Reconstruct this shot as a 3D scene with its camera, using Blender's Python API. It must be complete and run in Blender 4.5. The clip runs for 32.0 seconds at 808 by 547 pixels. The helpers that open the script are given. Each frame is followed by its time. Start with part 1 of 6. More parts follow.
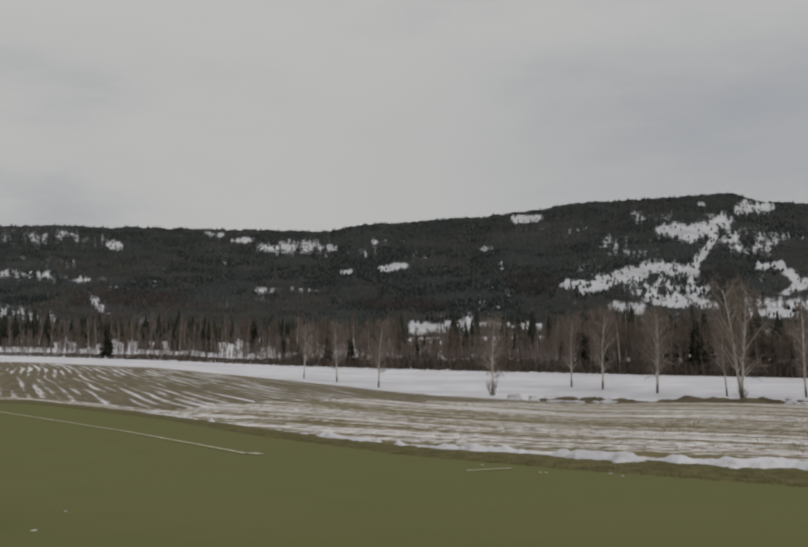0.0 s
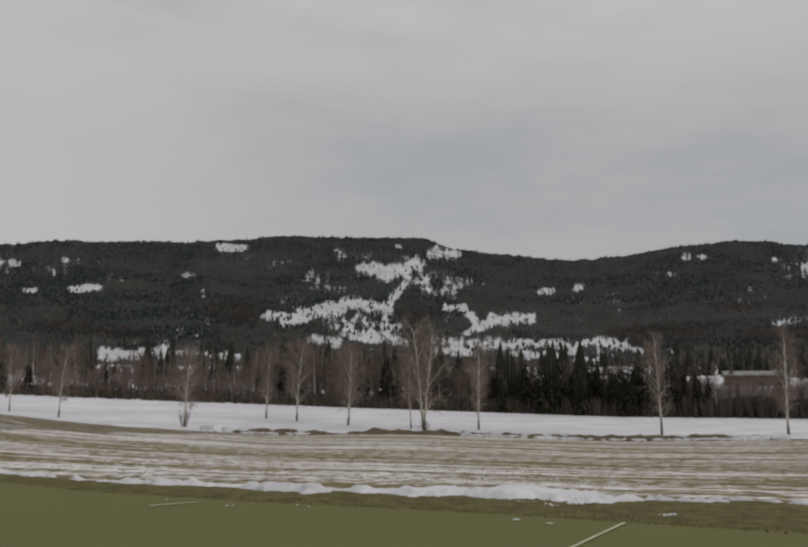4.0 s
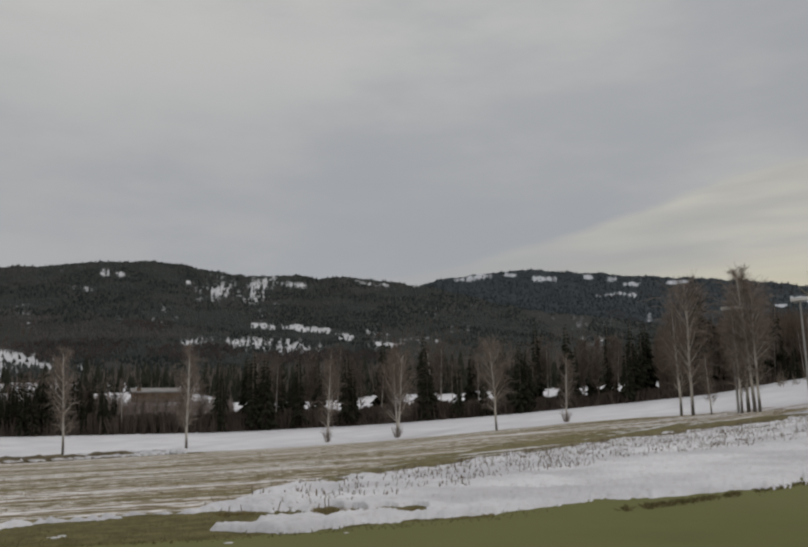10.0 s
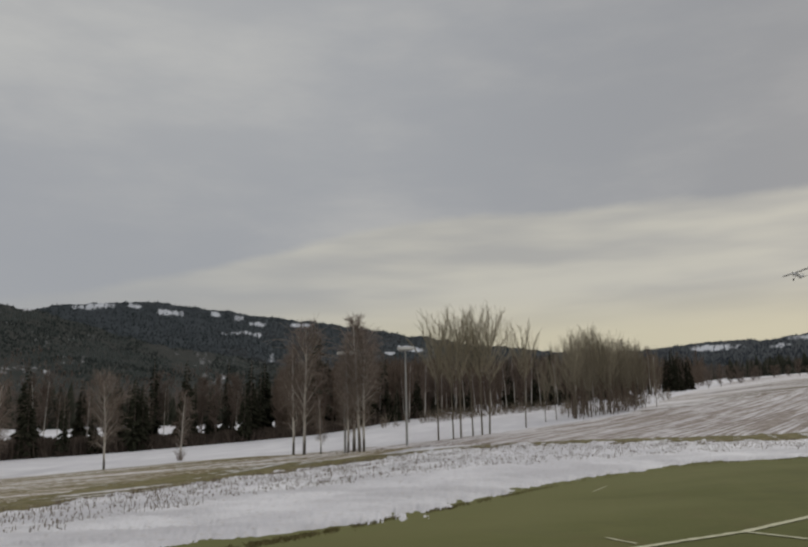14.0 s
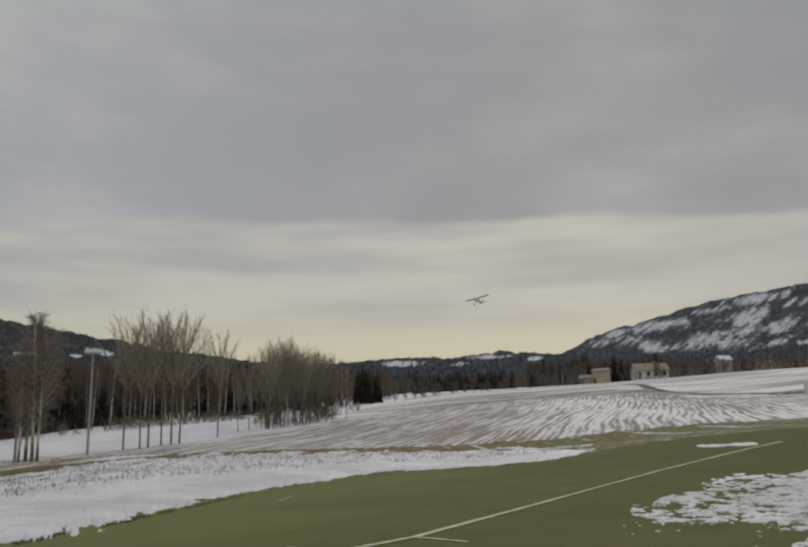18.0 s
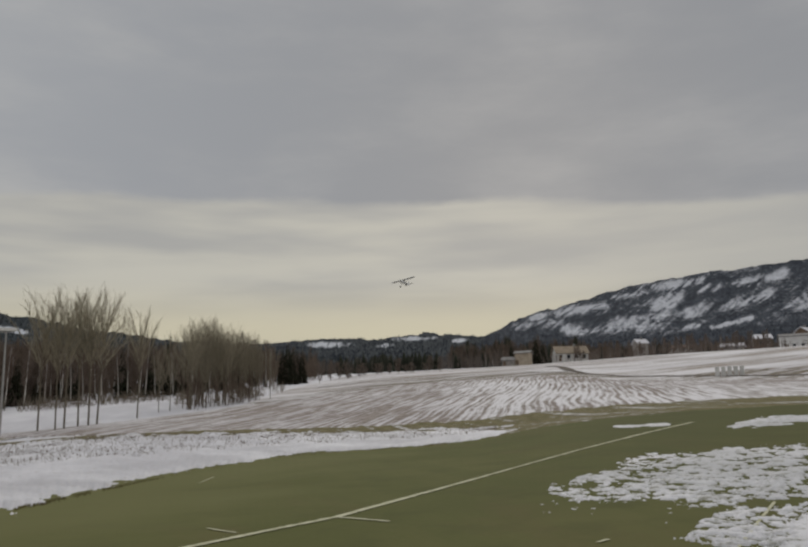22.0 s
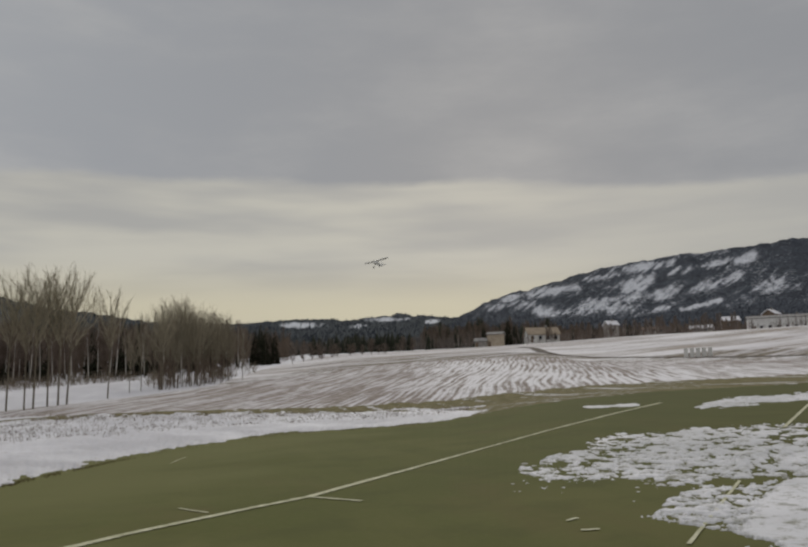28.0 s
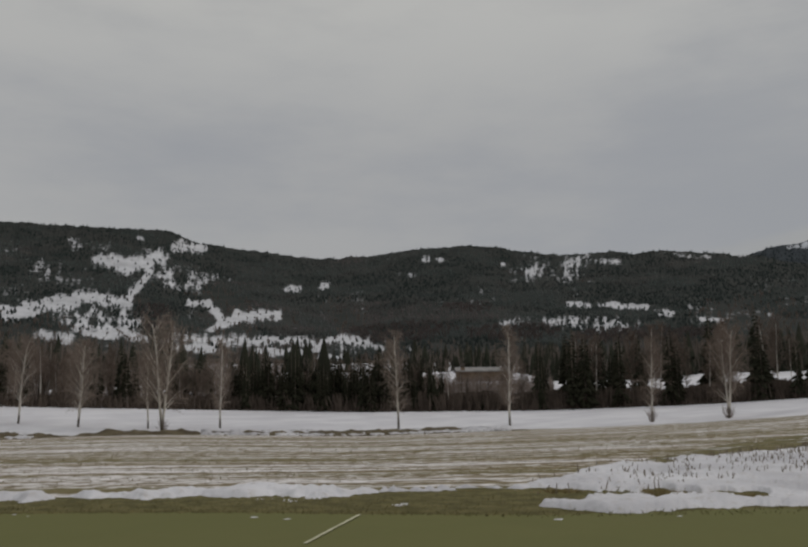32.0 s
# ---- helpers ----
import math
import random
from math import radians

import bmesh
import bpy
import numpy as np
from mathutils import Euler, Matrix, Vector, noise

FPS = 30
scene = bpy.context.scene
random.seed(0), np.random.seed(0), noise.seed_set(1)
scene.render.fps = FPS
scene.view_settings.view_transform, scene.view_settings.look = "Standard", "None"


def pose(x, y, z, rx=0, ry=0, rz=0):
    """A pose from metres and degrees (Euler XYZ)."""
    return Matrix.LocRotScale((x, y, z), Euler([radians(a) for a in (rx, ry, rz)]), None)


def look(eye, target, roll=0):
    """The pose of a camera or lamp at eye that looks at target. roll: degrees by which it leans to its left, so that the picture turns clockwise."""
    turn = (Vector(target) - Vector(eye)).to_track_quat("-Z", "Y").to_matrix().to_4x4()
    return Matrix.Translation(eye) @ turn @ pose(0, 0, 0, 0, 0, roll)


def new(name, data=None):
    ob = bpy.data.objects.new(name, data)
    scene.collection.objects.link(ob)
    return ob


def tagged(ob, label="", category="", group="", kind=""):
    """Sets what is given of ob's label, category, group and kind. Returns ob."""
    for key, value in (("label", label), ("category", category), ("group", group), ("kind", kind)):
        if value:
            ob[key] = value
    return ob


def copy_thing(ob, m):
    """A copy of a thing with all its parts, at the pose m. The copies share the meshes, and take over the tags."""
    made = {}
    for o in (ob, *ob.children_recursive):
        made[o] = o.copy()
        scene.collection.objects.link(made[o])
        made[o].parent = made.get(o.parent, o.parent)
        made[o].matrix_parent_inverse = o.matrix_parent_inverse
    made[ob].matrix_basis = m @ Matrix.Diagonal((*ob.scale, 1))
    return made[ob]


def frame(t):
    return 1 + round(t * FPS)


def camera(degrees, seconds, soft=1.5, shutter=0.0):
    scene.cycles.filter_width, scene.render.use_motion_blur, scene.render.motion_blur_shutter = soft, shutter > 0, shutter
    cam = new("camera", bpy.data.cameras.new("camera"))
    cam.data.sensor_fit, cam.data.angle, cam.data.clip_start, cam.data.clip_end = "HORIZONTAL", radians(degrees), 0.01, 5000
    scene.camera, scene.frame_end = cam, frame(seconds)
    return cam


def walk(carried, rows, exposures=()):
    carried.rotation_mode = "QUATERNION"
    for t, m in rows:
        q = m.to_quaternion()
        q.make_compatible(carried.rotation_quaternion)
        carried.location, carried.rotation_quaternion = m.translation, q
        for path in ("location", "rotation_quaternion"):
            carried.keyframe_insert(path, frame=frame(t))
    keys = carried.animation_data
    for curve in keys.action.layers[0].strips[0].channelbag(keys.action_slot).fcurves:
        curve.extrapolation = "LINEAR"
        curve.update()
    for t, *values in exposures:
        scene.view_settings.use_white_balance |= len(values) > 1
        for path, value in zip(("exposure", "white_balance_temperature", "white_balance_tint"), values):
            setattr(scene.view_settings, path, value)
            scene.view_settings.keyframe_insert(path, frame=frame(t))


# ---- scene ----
# camera: a person stands on a model airfield and turns on the spot
EYE = 1.7
cam = camera(51.1, 32.0, soft=2.4)
# seconds, yaw, pitch, roll in degrees
ROWS = [
    (0.0, 6.16, 7.21, -0.31),
    (0.5, 4.69, 7.42, -0.69),
    (1.0, 3.65, 7.50, -0.56),
    (1.5, 1.74, 7.80, -0.30),
    (2.0, -0.95, 8.09, -0.23),
    (2.5, -3.77, 8.27, -0.07),
    (3.0, -7.16, 8.81, 0.12),
    (3.5, -10.41, 9.17, 0.28),
    (5.5, -25.13, 9.40, -0.13),
    (6.0, -28.53, 9.78, -0.31),
    (6.5, -32.88, 9.75, -0.20),
    (7.0, -36.38, 9.90, -0.38),
    (7.5, -39.96, 9.33, -0.63),
    (8.0, -42.23, 9.20, -0.81),
    (8.5, -44.19, 9.29, -1.03),
    (9.0, -46.29, 9.60, -1.18),
    (9.5, -49.29, 9.74, -1.34),
    (10.0, -52.51, 10.06, -1.36),
    (10.5, -56.38, 10.33, -1.33),
    (11.0, -59.71, 10.27, -1.47),
    (11.5, -63.03, 10.54, -1.73),
    (12.0, -66.04, 10.96, -1.59),
    (12.5, -69.42, 11.22, -1.28),
    (13.0, -72.18, 11.53, -0.76),
    (13.5, -74.63, 11.81, -0.84),
    (14.0, -77.73, 12.03, -1.18),
    (14.5, -80.12, 12.05, -1.19),
    (16.5, -92.53, 12.17, -0.71),
    (17.0, -94.57, 12.11, -0.87),
    (17.5, -96.62, 12.17, -0.98),
    (18.0, -98.03, 12.28, -1.11),
    (18.5, -99.51, 11.72, -1.25),
    (19.0, -100.43, 11.45, -1.42),
    (19.5, -100.87, 11.07, -1.53),
    (20.0, -101.17, 10.85, -1.39),
    (20.5, -101.60, 11.06, -1.53),
    (21.0, -101.95, 10.87, -1.25),
    (21.5, -102.63, 10.90, -1.16),
    (22.0, -103.08, 10.92, -1.21),
    (22.5, -103.76, 10.95, -1.08),
    (23.0, -104.26, 10.89, -1.22),
    (23.5, -104.79, 10.73, -1.34),
    (24.0, -104.92, 10.36, -1.27),
    (24.5, -104.58, 10.11, -1.16),
    (25.0, -104.33, 10.13, -1.15),
    (25.5, -104.35, 10.55, -1.20),
    (27.5, -105.10, 9.85, -1.08),
    (28.0, -104.89, 9.59, -1.21),
    (28.5, -103.99, 9.30, -1.31),
    (29.0, -101.89, 9.00, -1.64),
    (29.5, -97.79, 8.72, -1.54),
    (30.0, -91.35, 8.80, -1.98),
    (30.5, -83.02, 9.15, -1.77),
    (31.0, -71.86, 10.33, -1.51),
    (31.2, -65.50, 10.70, -1.07),
    (31.5, -54.29, 10.22, -1.33),
    (31.7, -45.68, 9.94, -1.17),
    (32.0, -31.20, 9.03, -0.76),
]
ARM = 0.12
walk(cam, [(t, pose(0, 0, EYE, 0, 0, yaw) @ pose(0, ARM, 0, 90 + pitch, 0, 0) @ pose(0, 0, 0, 0, 0, roll)) for t, yaw, pitch, roll in ROWS],
     [(0, 0.07), (10, 0.09), (14, 0.05), (17, 0.0), (29, 0.0), (31, 0.02), (32, -0.10)])

# ---- world, sun ----
SUN_AZ, SUN_EL = -112.0, 20.0


def direction(az, el=0.0):
    """Unit vector for a bearing (degrees, to the left from +y) and an elevation."""
    a, e = radians(az), radians(el)
    return Vector((-math.sin(a) * math.cos(e), math.cos(a) * math.cos(e), math.sin(e)))


class Nodes:
    """A short hand for node trees."""

    def __init__(self, tree):
        self.tree = tree
        tree.nodes.clear()

    def link(self, out, into):
        if isinstance(out, bpy.types.NodeSocket):
            self.tree.links.new(out, into)
        else:
            into.default_value = out

    def math(self, op, a, b=0.0, c=0.0, clamp=False):
        node = self.tree.nodes.new("ShaderNodeMath")
        node.operation, node.use_clamp = op, clamp
        for n, v in enumerate((a, b, c)):
            self.link(v, node.inputs[n])
        return node.outputs[0]

    def noise(self, vector, scale, detail=4.0, rough=0.55):
        node = self.tree.nodes.new("ShaderNodeTexNoise")
        if vector is not None:
            self.link(vector, node.inputs["Vector"])
        node.inputs["Scale"].default_value, node.inputs["Detail"].default_value, node.inputs["Roughness"].default_value = scale, detail, rough
        return node.outputs[0]

    def span(self, v, a, b, lo=0.0, hi=1.0, smooth=True):
        node = self.tree.nodes.new("ShaderNodeMapRange")
        node.interpolation_type = "SMOOTHSTEP" if smooth else "LINEAR"
        self.link(v, node.inputs[0])
        for n, x in zip((1, 2, 3, 4), (a, b, lo, hi)):
            node.inputs[n].default_value = x
        return node.outputs[0]

    def mix(self, f, a, b):
        node = self.tree.nodes.new("ShaderNodeMix")
        node.data_type = "RGBA"
        self.link(f, node.inputs[0])
        self.link((*a, 1) if isinstance(a, tuple) else a, node.inputs[6])
        self.link((*b, 1) if isinstance(b, tuple) else b, node.inputs[7])
        return node.outputs[2]

    def mapped(self, vector, scale=(1, 1, 1), rot=(0, 0, 0)):
        node = self.tree.nodes.new("ShaderNodeMapping")
        self.link(vector, node.inputs[0])
        node.inputs["Scale"].default_value, node.inputs["Rotation"].default_value = scale, rot
        return node.outputs[0]


world = bpy.data.worlds.new("overcast_sky")
scene.world = world
world.use_nodes = True
N = Nodes(world.node_tree)
way = N.tree.nodes.new("ShaderNodeTexCoord").outputs["Generated"]
split = N.tree.nodes.new("ShaderNodeSeparateXYZ")
N.link(way, split.inputs[0])
wx, wy, wz = split.outputs
# bearing and elevation in degrees
bearing = N.math("MULTIPLY", N.math("ARCTAN2", N.math("MULTIPLY", wx, -1.0), wy), 57.2958)
height = N.math("MULTIPLY", N.math("ARCSINE", wz), 57.2958)
flat = N.mapped(way, (1.0, 1.0, 2.6))
big = N.noise(flat, 1.7, 3.0, 0.5)
fine = N.noise(N.mapped(way, (1.0, 1.0, 3.4)), 5.0, 6.0, 0.58)
cloud = N.math("ADD", N.math("MULTIPLY", big, 0.65), N.math("MULTIPLY", fine, 0.35))
tone = N.span(cloud, 0.36, 0.64)
veil = N.mix(tone, (0.335, 0.346, 0.366), (0.438, 0.435, 0.426))
# the deck is lighter high up in the north, darker towards the south-west
high = N.math("MULTIPLY", N.span(height, 13.0, 27.0), N.span(bearing, -92.0, -50.0))
veil = N.mix(N.math("MULTIPLY", high, N.span(tone, -0.6, 0.8, smooth=False)), veil, (0.498, 0.498, 0.484))
deck = N.mix(N.span(cloud, 0.40, 0.62), (0.270, 0.277, 0.292), (0.344, 0.345, 0.350))
deep = N.math("MULTIPLY", N.span(bearing, -70.0, -112.0), N.span(height, 55.0, 22.0))
veil = N.mix(N.math("MULTIPLY", deep, 0.90), veil, deck)
blue = N.math("MULTIPLY", N.span(height, 28.0, 15.0), N.math("MULTIPLY", N.span(bearing, 16.0, -8.0), N.span(bearing, -66.0, -45.0)))
veil = N.mix(N.math("MULTIPLY", blue, N.span(cloud, 0.66, 0.40, 0.42, 1.0)), veil, (0.338, 0.350, 0.374))
bright = N.span(bearing, -22.0, 22.0)
veil = N.mix(N.math("MULTIPLY", bright, N.span(cloud, 0.40, 0.60, 0.2, 0.75)), veil, (0.482, 0.481, 0.468))
veil = N.mix(N.span(height, 32.0, 75.0), veil, (0.80, 0.81, 0.83))
# a lighter, warm gap under the deck's edge
edge = N.math("SUBTRACT", N.span(bearing, -40.0, -86.0, 8.6, 15.8), N.span(bearing, -104.0, -134.0, 0.0, 1.7))
edge = N.math("ADD", edge, N.math("MULTIPLY", N.math("SUBTRACT", fine, 0.5), 1.6))
under = N.span(N.math("SUBTRACT", height, edge), 0.35, -0.45)
gap = N.math("MULTIPLY", under, N.span(bearing, -42.0, -84.0))
streak = N.noise(N.mapped(way, (1.0, 1.0, 7.0)), 4.2, 3.0, 0.45)
warm = N.mix(N.span(streak, 0.30, 0.70), (0.380, 0.376, 0.360), (0.510, 0.493, 0.434))
warm = N.mix(N.math("MULTIPLY", N.span(height, 11.0, 6.8), 0.88), warm, (0.560, 0.515, 0.380))
warm = N.mix(N.math("MULTIPLY", N.span(bearing, -106.0, -126.0), 0.6), warm, (0.395, 0.390, 0.370))
veil = N.mix(gap, veil, warm)
sky = N.tree.nodes.new("ShaderNodeTexSky")
sky.sky_type, sky.sun_disc = "NISHITA", False
sky.sun_elevation, sky.sun_rotation = radians(SUN_EL), radians(-SUN_AZ)
clear = N.tree.nodes.new("ShaderNodeVectorMath")
clear.operation = "SCALE"
N.link(sky.outputs[0], clear.inputs[0])
clear.inputs["Scale"].default_value = 0.05
back = N.tree.nodes.new("ShaderNodeBackground")
N.link(N.mix(0.04, veil, clear.outputs[0]), back.inputs[0])
back.inputs[1].default_value = 1.0
N.link(back.outputs[0], N.tree.nodes.new("ShaderNodeOutputWorld").inputs[0])

sun = new("sun", bpy.data.lights.new("sun", "SUN"))
sun.data.energy, sun.data.angle, sun.data.color = 0.7, radians(25), (1.0, 0.95, 0.88)
sun.matrix_world = look((0, 0, 50), Vector((0, 0, 50)) - direction(SUN_AZ, SUN_EL + 15))


# ---- materials ----
def material(name, rough=0.8):
    m = bpy.data.materials.new(name)
    m.use_nodes = True
    n = Nodes(m.node_tree)
    n.shade = n.tree.nodes.new("ShaderNodeBsdfPrincipled")
    n.shade.inputs["Roughness"].default_value = rough
    n.shade.inputs["Specular IOR Level"].default_value = 0.08
    n.link(n.shade.outputs[0], n.tree.nodes.new("ShaderNodeOutputMaterial").inputs[0])
    n.place = n.tree.nodes.new("ShaderNodeTexCoord").outputs["Object"]
    n.m = m
    return n


def bump(n, height, strength=0.4, distance=0.05):
    b = n.tree.nodes.new("ShaderNodeBump")
    b.inputs["Strength"].default_value, b.inputs["Distance"].default_value = strength, distance
    n.link(height, b.inputs["Height"])
    n.link(b.outputs[0], n.shade.inputs["Normal"])


def paint(n, colour):
    n.link((*colour, 1) if isinstance(colour, tuple) else colour, n.shade.inputs["Base Color"])
    return n.m


def by_object(n):
    return n.tree.nodes.new("ShaderNodeObjectInfo").outputs["Random"]


def by_island(n):
    return n.tree.nodes.new("ShaderNodeNewGeometry").outputs["Random Per Island"]


def attribute(n, name):
    a = n.tree.nodes.new("ShaderNodeAttribute")
    a.attribute_name = name
    return a.outputs["Fac"]


ALONG = radians(-33.0)  # the runway runs across this bearing


def make_turf():
    n = material("mown_turf", 0.9)
    wide = n.noise(n.mapped(n.place, (1, 1, 1), (0, 0, -ALONG)), 0.12, 3)
    streaks = n.noise(n.mapped(n.place, (0.05, 0.9, 1), (0, 0, -ALONG)), 1.0, 3)
    grain = n.noise(n.place, 9.0, 4, 0.7)
    c = n.mix(n.span(wide, 0.35, 0.65), (0.102, 0.106, 0.033), (0.124, 0.121, 0.042))
    c = n.mix(n.math("MULTIPLY", n.span(streaks, 0.4, 0.62), 0.5), c, (0.094, 0.102, 0.031))
    c = n.mix(n.math("MULTIPLY", n.span(grain, 0.45, 0.75), 0.35), c, (0.146, 0.134, 0.058))
    spots = n.noise(n.place, 0.7, 4, 0.6)
    c = n.mix(n.math("MULTIPLY", n.span(spots, 0.48, 0.68), 0.42), c, (0.076, 0.079, 0.028))
    worn = n.noise(n.mapped(n.place, (0.35, 0.8, 1), (0, 0, -ALONG)), 0.5, 5, 0.65)
    c = n.mix(n.math("MULTIPLY", n.span(worn, 0.50, 0.66), 0.45), c, (0.128, 0.106, 0.044))
    # light put into the colour: front-lit turf paler northwards, backlit turf darker south-west
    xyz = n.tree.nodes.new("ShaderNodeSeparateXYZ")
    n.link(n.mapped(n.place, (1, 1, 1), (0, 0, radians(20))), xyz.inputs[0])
    lit_north = n.math("ADD", xyz.outputs[1], n.math("MULTIPLY", n.math("SUBTRACT", wide, 0.5), 12.0))
    c = n.mix(n.math("MULTIPLY", n.span(lit_north, 2.0, 11.0), 0.72), c, (0.153, 0.151, 0.062))
    c = n.mix(n.math("MULTIPLY", n.span(lit_north, 3.0, -9.0), 0.52), c, (0.074, 0.076, 0.028))
    bump(n, grain, 0.15, 0.01)
    return paint(n, c)


def make_snow(name="settled_snow", dirt=0.25, tint=(0.60, 0.59, 0.615), grass=0.0):
    n = material(name, 0.6)
    wide = n.noise(n.place, 0.25, 4)
    grain = n.noise(n.place, 4.0, 5, 0.65)
    c = n.mix(n.span(wide, 0.3, 0.7), tint, (0.71, 0.70, 0.72))
    # grey streaks paint the shading of gentle undulations, and faint tracks
    drift_shade = n.noise(n.mapped(n.place, (0.03, 0.16, 0.1), (0, 0, -radians(33))), 1.0, 4, 0.6)
    c = n.mix(n.math("MULTIPLY", n.span(drift_shade, 0.48, 0.66), 0.5), c, (0.50, 0.49, 0.52))
    c = n.mix(n.math("MULTIPLY", n.span(grain, 0.52, 0.78), dirt), c, (0.42, 0.38, 0.34))
    if grass:
        blades = n.noise(n.mapped(n.place, (1.0, 1.0, 0.3)), 3.2, 6, 0.72)
        c = n.mix(n.math("MULTIPLY", n.span(blades, 0.50, 0.66), grass), c, (0.150, 0.148, 0.085))
    bump(n, n.math("ADD", grain, n.math("MULTIPLY", wide, 2.0)), 0.5, 0.06)
    return paint(n, c)


def make_stubble():
    """Khaki stubble with snow left lying between the rows."""
    n = material("stubble_field", 0.95)
    turned = n.mapped(n.place, (1, 1, 1), (0, 0, -ALONG))
    bend = n.tree.nodes.new("ShaderNodeVectorMath")
    bend.operation = "ADD"
    n.link(turned, bend.inputs[0])
    wob = n.tree.nodes.new("ShaderNodeVectorMath")
    wob.operation = "SCALE"
    nz = n.tree.nodes.new("ShaderNodeTexNoise")
    n.link(n.place, nz.inputs["Vector"])
    nz.inputs["Scale"].default_value = 0.05
    n.link(nz.outputs["Color"], wob.inputs[0])
    wob.inputs["Scale"].default_value = 2.2
    n.link(wob.outputs[0], bend.inputs[1])
    rows = n.noise(n.mapped(bend.outputs[0], (0.085, 1.25, 0.1)), 1.0, 5, 0.68)
    tracks = n.noise(n.mapped(bend.outputs[0], (0.10, 3.0, 0.1)), 1.0, 4, 0.65)
    wide = n.noise(n.mapped(turned, (0.012, 0.06, 0.1)), 1.0, 3)
    grain = n.noise(n.place, 2.2, 5, 0.7)
    strips = n.noise(n.mapped(turned, (0.010, 0.21, 0.1)), 1.0, 3, 0.55)
    straw = n.mix(n.span(grain, 0.35, 0.7), (0.155, 0.122, 0.070), (0.300, 0.248, 0.152))
    straw = n.mix(n.math("MULTIPLY", n.span(strips, 0.48, 0.60), 0.55), straw, (0.152, 0.135, 0.060))
    lie = n.math("ADD", n.math("MULTIPLY", rows, 0.55), n.math("ADD", n.math("MULTIPLY", tracks, 0.32), n.math("MULTIPLY", grain, 0.40)))
    lie = n.math("SUBTRACT", lie, n.math("ADD", n.math("MULTIPLY", wide, 0.12), n.math("MULTIPLY", n.math("SUBTRACT", strips, 0.44), 0.30)))
    white = n.mix(n.span(grain, 0.3, 0.7), (0.58, 0.545, 0.53), (0.73, 0.70, 0.69))
    c = n.mix(n.span(lie, 0.528, 0.635), straw, white)
    bump(n, lie, 0.7, 0.15)
    return paint(n, c)


def make_furrows(name, turn, spacing, cover, soil_a=(0.175, 0.140, 0.105), soil_b=(0.33, 0.28, 0.22), ridges=0.0, sway_by=4.0):
    """Snow on ploughed land: brown ridges show in rows."""
    n = material(name, 0.85)
    turned = n.mapped(n.place, (1, 1, 1), (0, 0, turn))
    sway = n.tree.nodes.new("ShaderNodeTexNoise")
    n.link(n.place, sway.inputs["Vector"])
    sway.inputs["Scale"].default_value = 0.03
    scaled = n.tree.nodes.new("ShaderNodeVectorMath")
    scaled.operation = "SCALE"
    n.link(sway.outputs["Color"], scaled.inputs[0])
    scaled.inputs["Scale"].default_value = sway_by
    bent = n.tree.nodes.new("ShaderNodeVectorMath")
    bent.operation = "ADD"
    n.link(turned, bent.inputs[0])
    n.link(scaled.outputs[0], bent.inputs[1])
    streaks = n.noise(n.mapped(bent.outputs[0], (0.045 / spacing, 0.95 / spacing, 0.1)), 1.0, 3, 0.6)
    wide = n.noise(n.mapped(turned, (0.02, 0.05, 0.1)), 1.0, 4)
    grain = n.noise(n.place, 1.1, 5, 0.7)
    lie = n.math("ADD", n.math("MULTIPLY", streaks, 0.62), n.math("ADD", n.math("MULTIPLY", wide, 0.30), n.math("MULTIPLY", grain, 0.20)))
    if ridges:
        across = n.tree.nodes.new("ShaderNodeSeparateXYZ")
        n.link(bent.outputs[0], across.inputs[0])
        row = n.math("SINE", n.math("MULTIPLY", across.outputs[1], 6.2832 / (spacing * 1.5)))
        lie = n.math("ADD", lie, n.math("MULTIPLY", row, ridges))
    soil = n.mix(n.span(grain, 0.35, 0.7), soil_a, soil_b)
    snow = n.mix(n.span(wide, 0.35, 0.65), (0.54, 0.515, 0.53), (0.71, 0.69, 0.70))
    c = n.mix(n.span(lie, cover - 0.075, cover + 0.075), soil, snow)
    bump(n, lie, 0.6, 0.2)
    return paint(n, c)


def make_plain(name, a, b, scale=3.0, rough=0.85, random_by=None, c2=None):
    n = material(name, rough)
    grain = n.noise(n.place, scale, 5, 0.65)
    c = n.mix(n.span(grain, 0.3, 0.7), a, b)
    if random_by:
        r = by_object(n) if random_by == "object" else by_island(n)
        c = n.mix(n.math("MULTIPLY", n.span(r, 0.15, 1.0, smooth=False), 0.8), c, c2)
    bump(n, grain, 0.35, 0.03)
    return paint(n, c)


def make_birch_bark():
    n = material("birch_bark", 0.8)
    patches = n.noise(n.mapped(n.place, (3, 3, 0.7)), 1.0, 4, 0.6)
    bands = n.noise(n.mapped(n.place, (2, 2, 9)), 1.0, 4, 0.7)
    c = n.mix(n.span(patches, 0.35, 0.7), (0.58, 0.54, 0.48), (0.82, 0.78, 0.72))
    c = n.mix(n.span(bands, 0.62, 0.70), c, (0.07, 0.06, 0.052))
    c = n.mix(n.math("MULTIPLY", by_object(n), 0.30), c, (0.34, 0.30, 0.25))
    # old birch bark is black and cracked near the foot
    up = n.tree.nodes.new("ShaderNodeSeparateXYZ")
    n.link(n.place, up.inputs[0])
    rugged = n.math("ADD", up.outputs[2], n.math("MULTIPLY", n.math("SUBTRACT", patches, 0.5), 2.6))
    c = n.mix(n.span(rugged, 1.9, 0.5, 0.0, 0.85), c, (0.055, 0.046, 0.038))
    return paint(n, c)


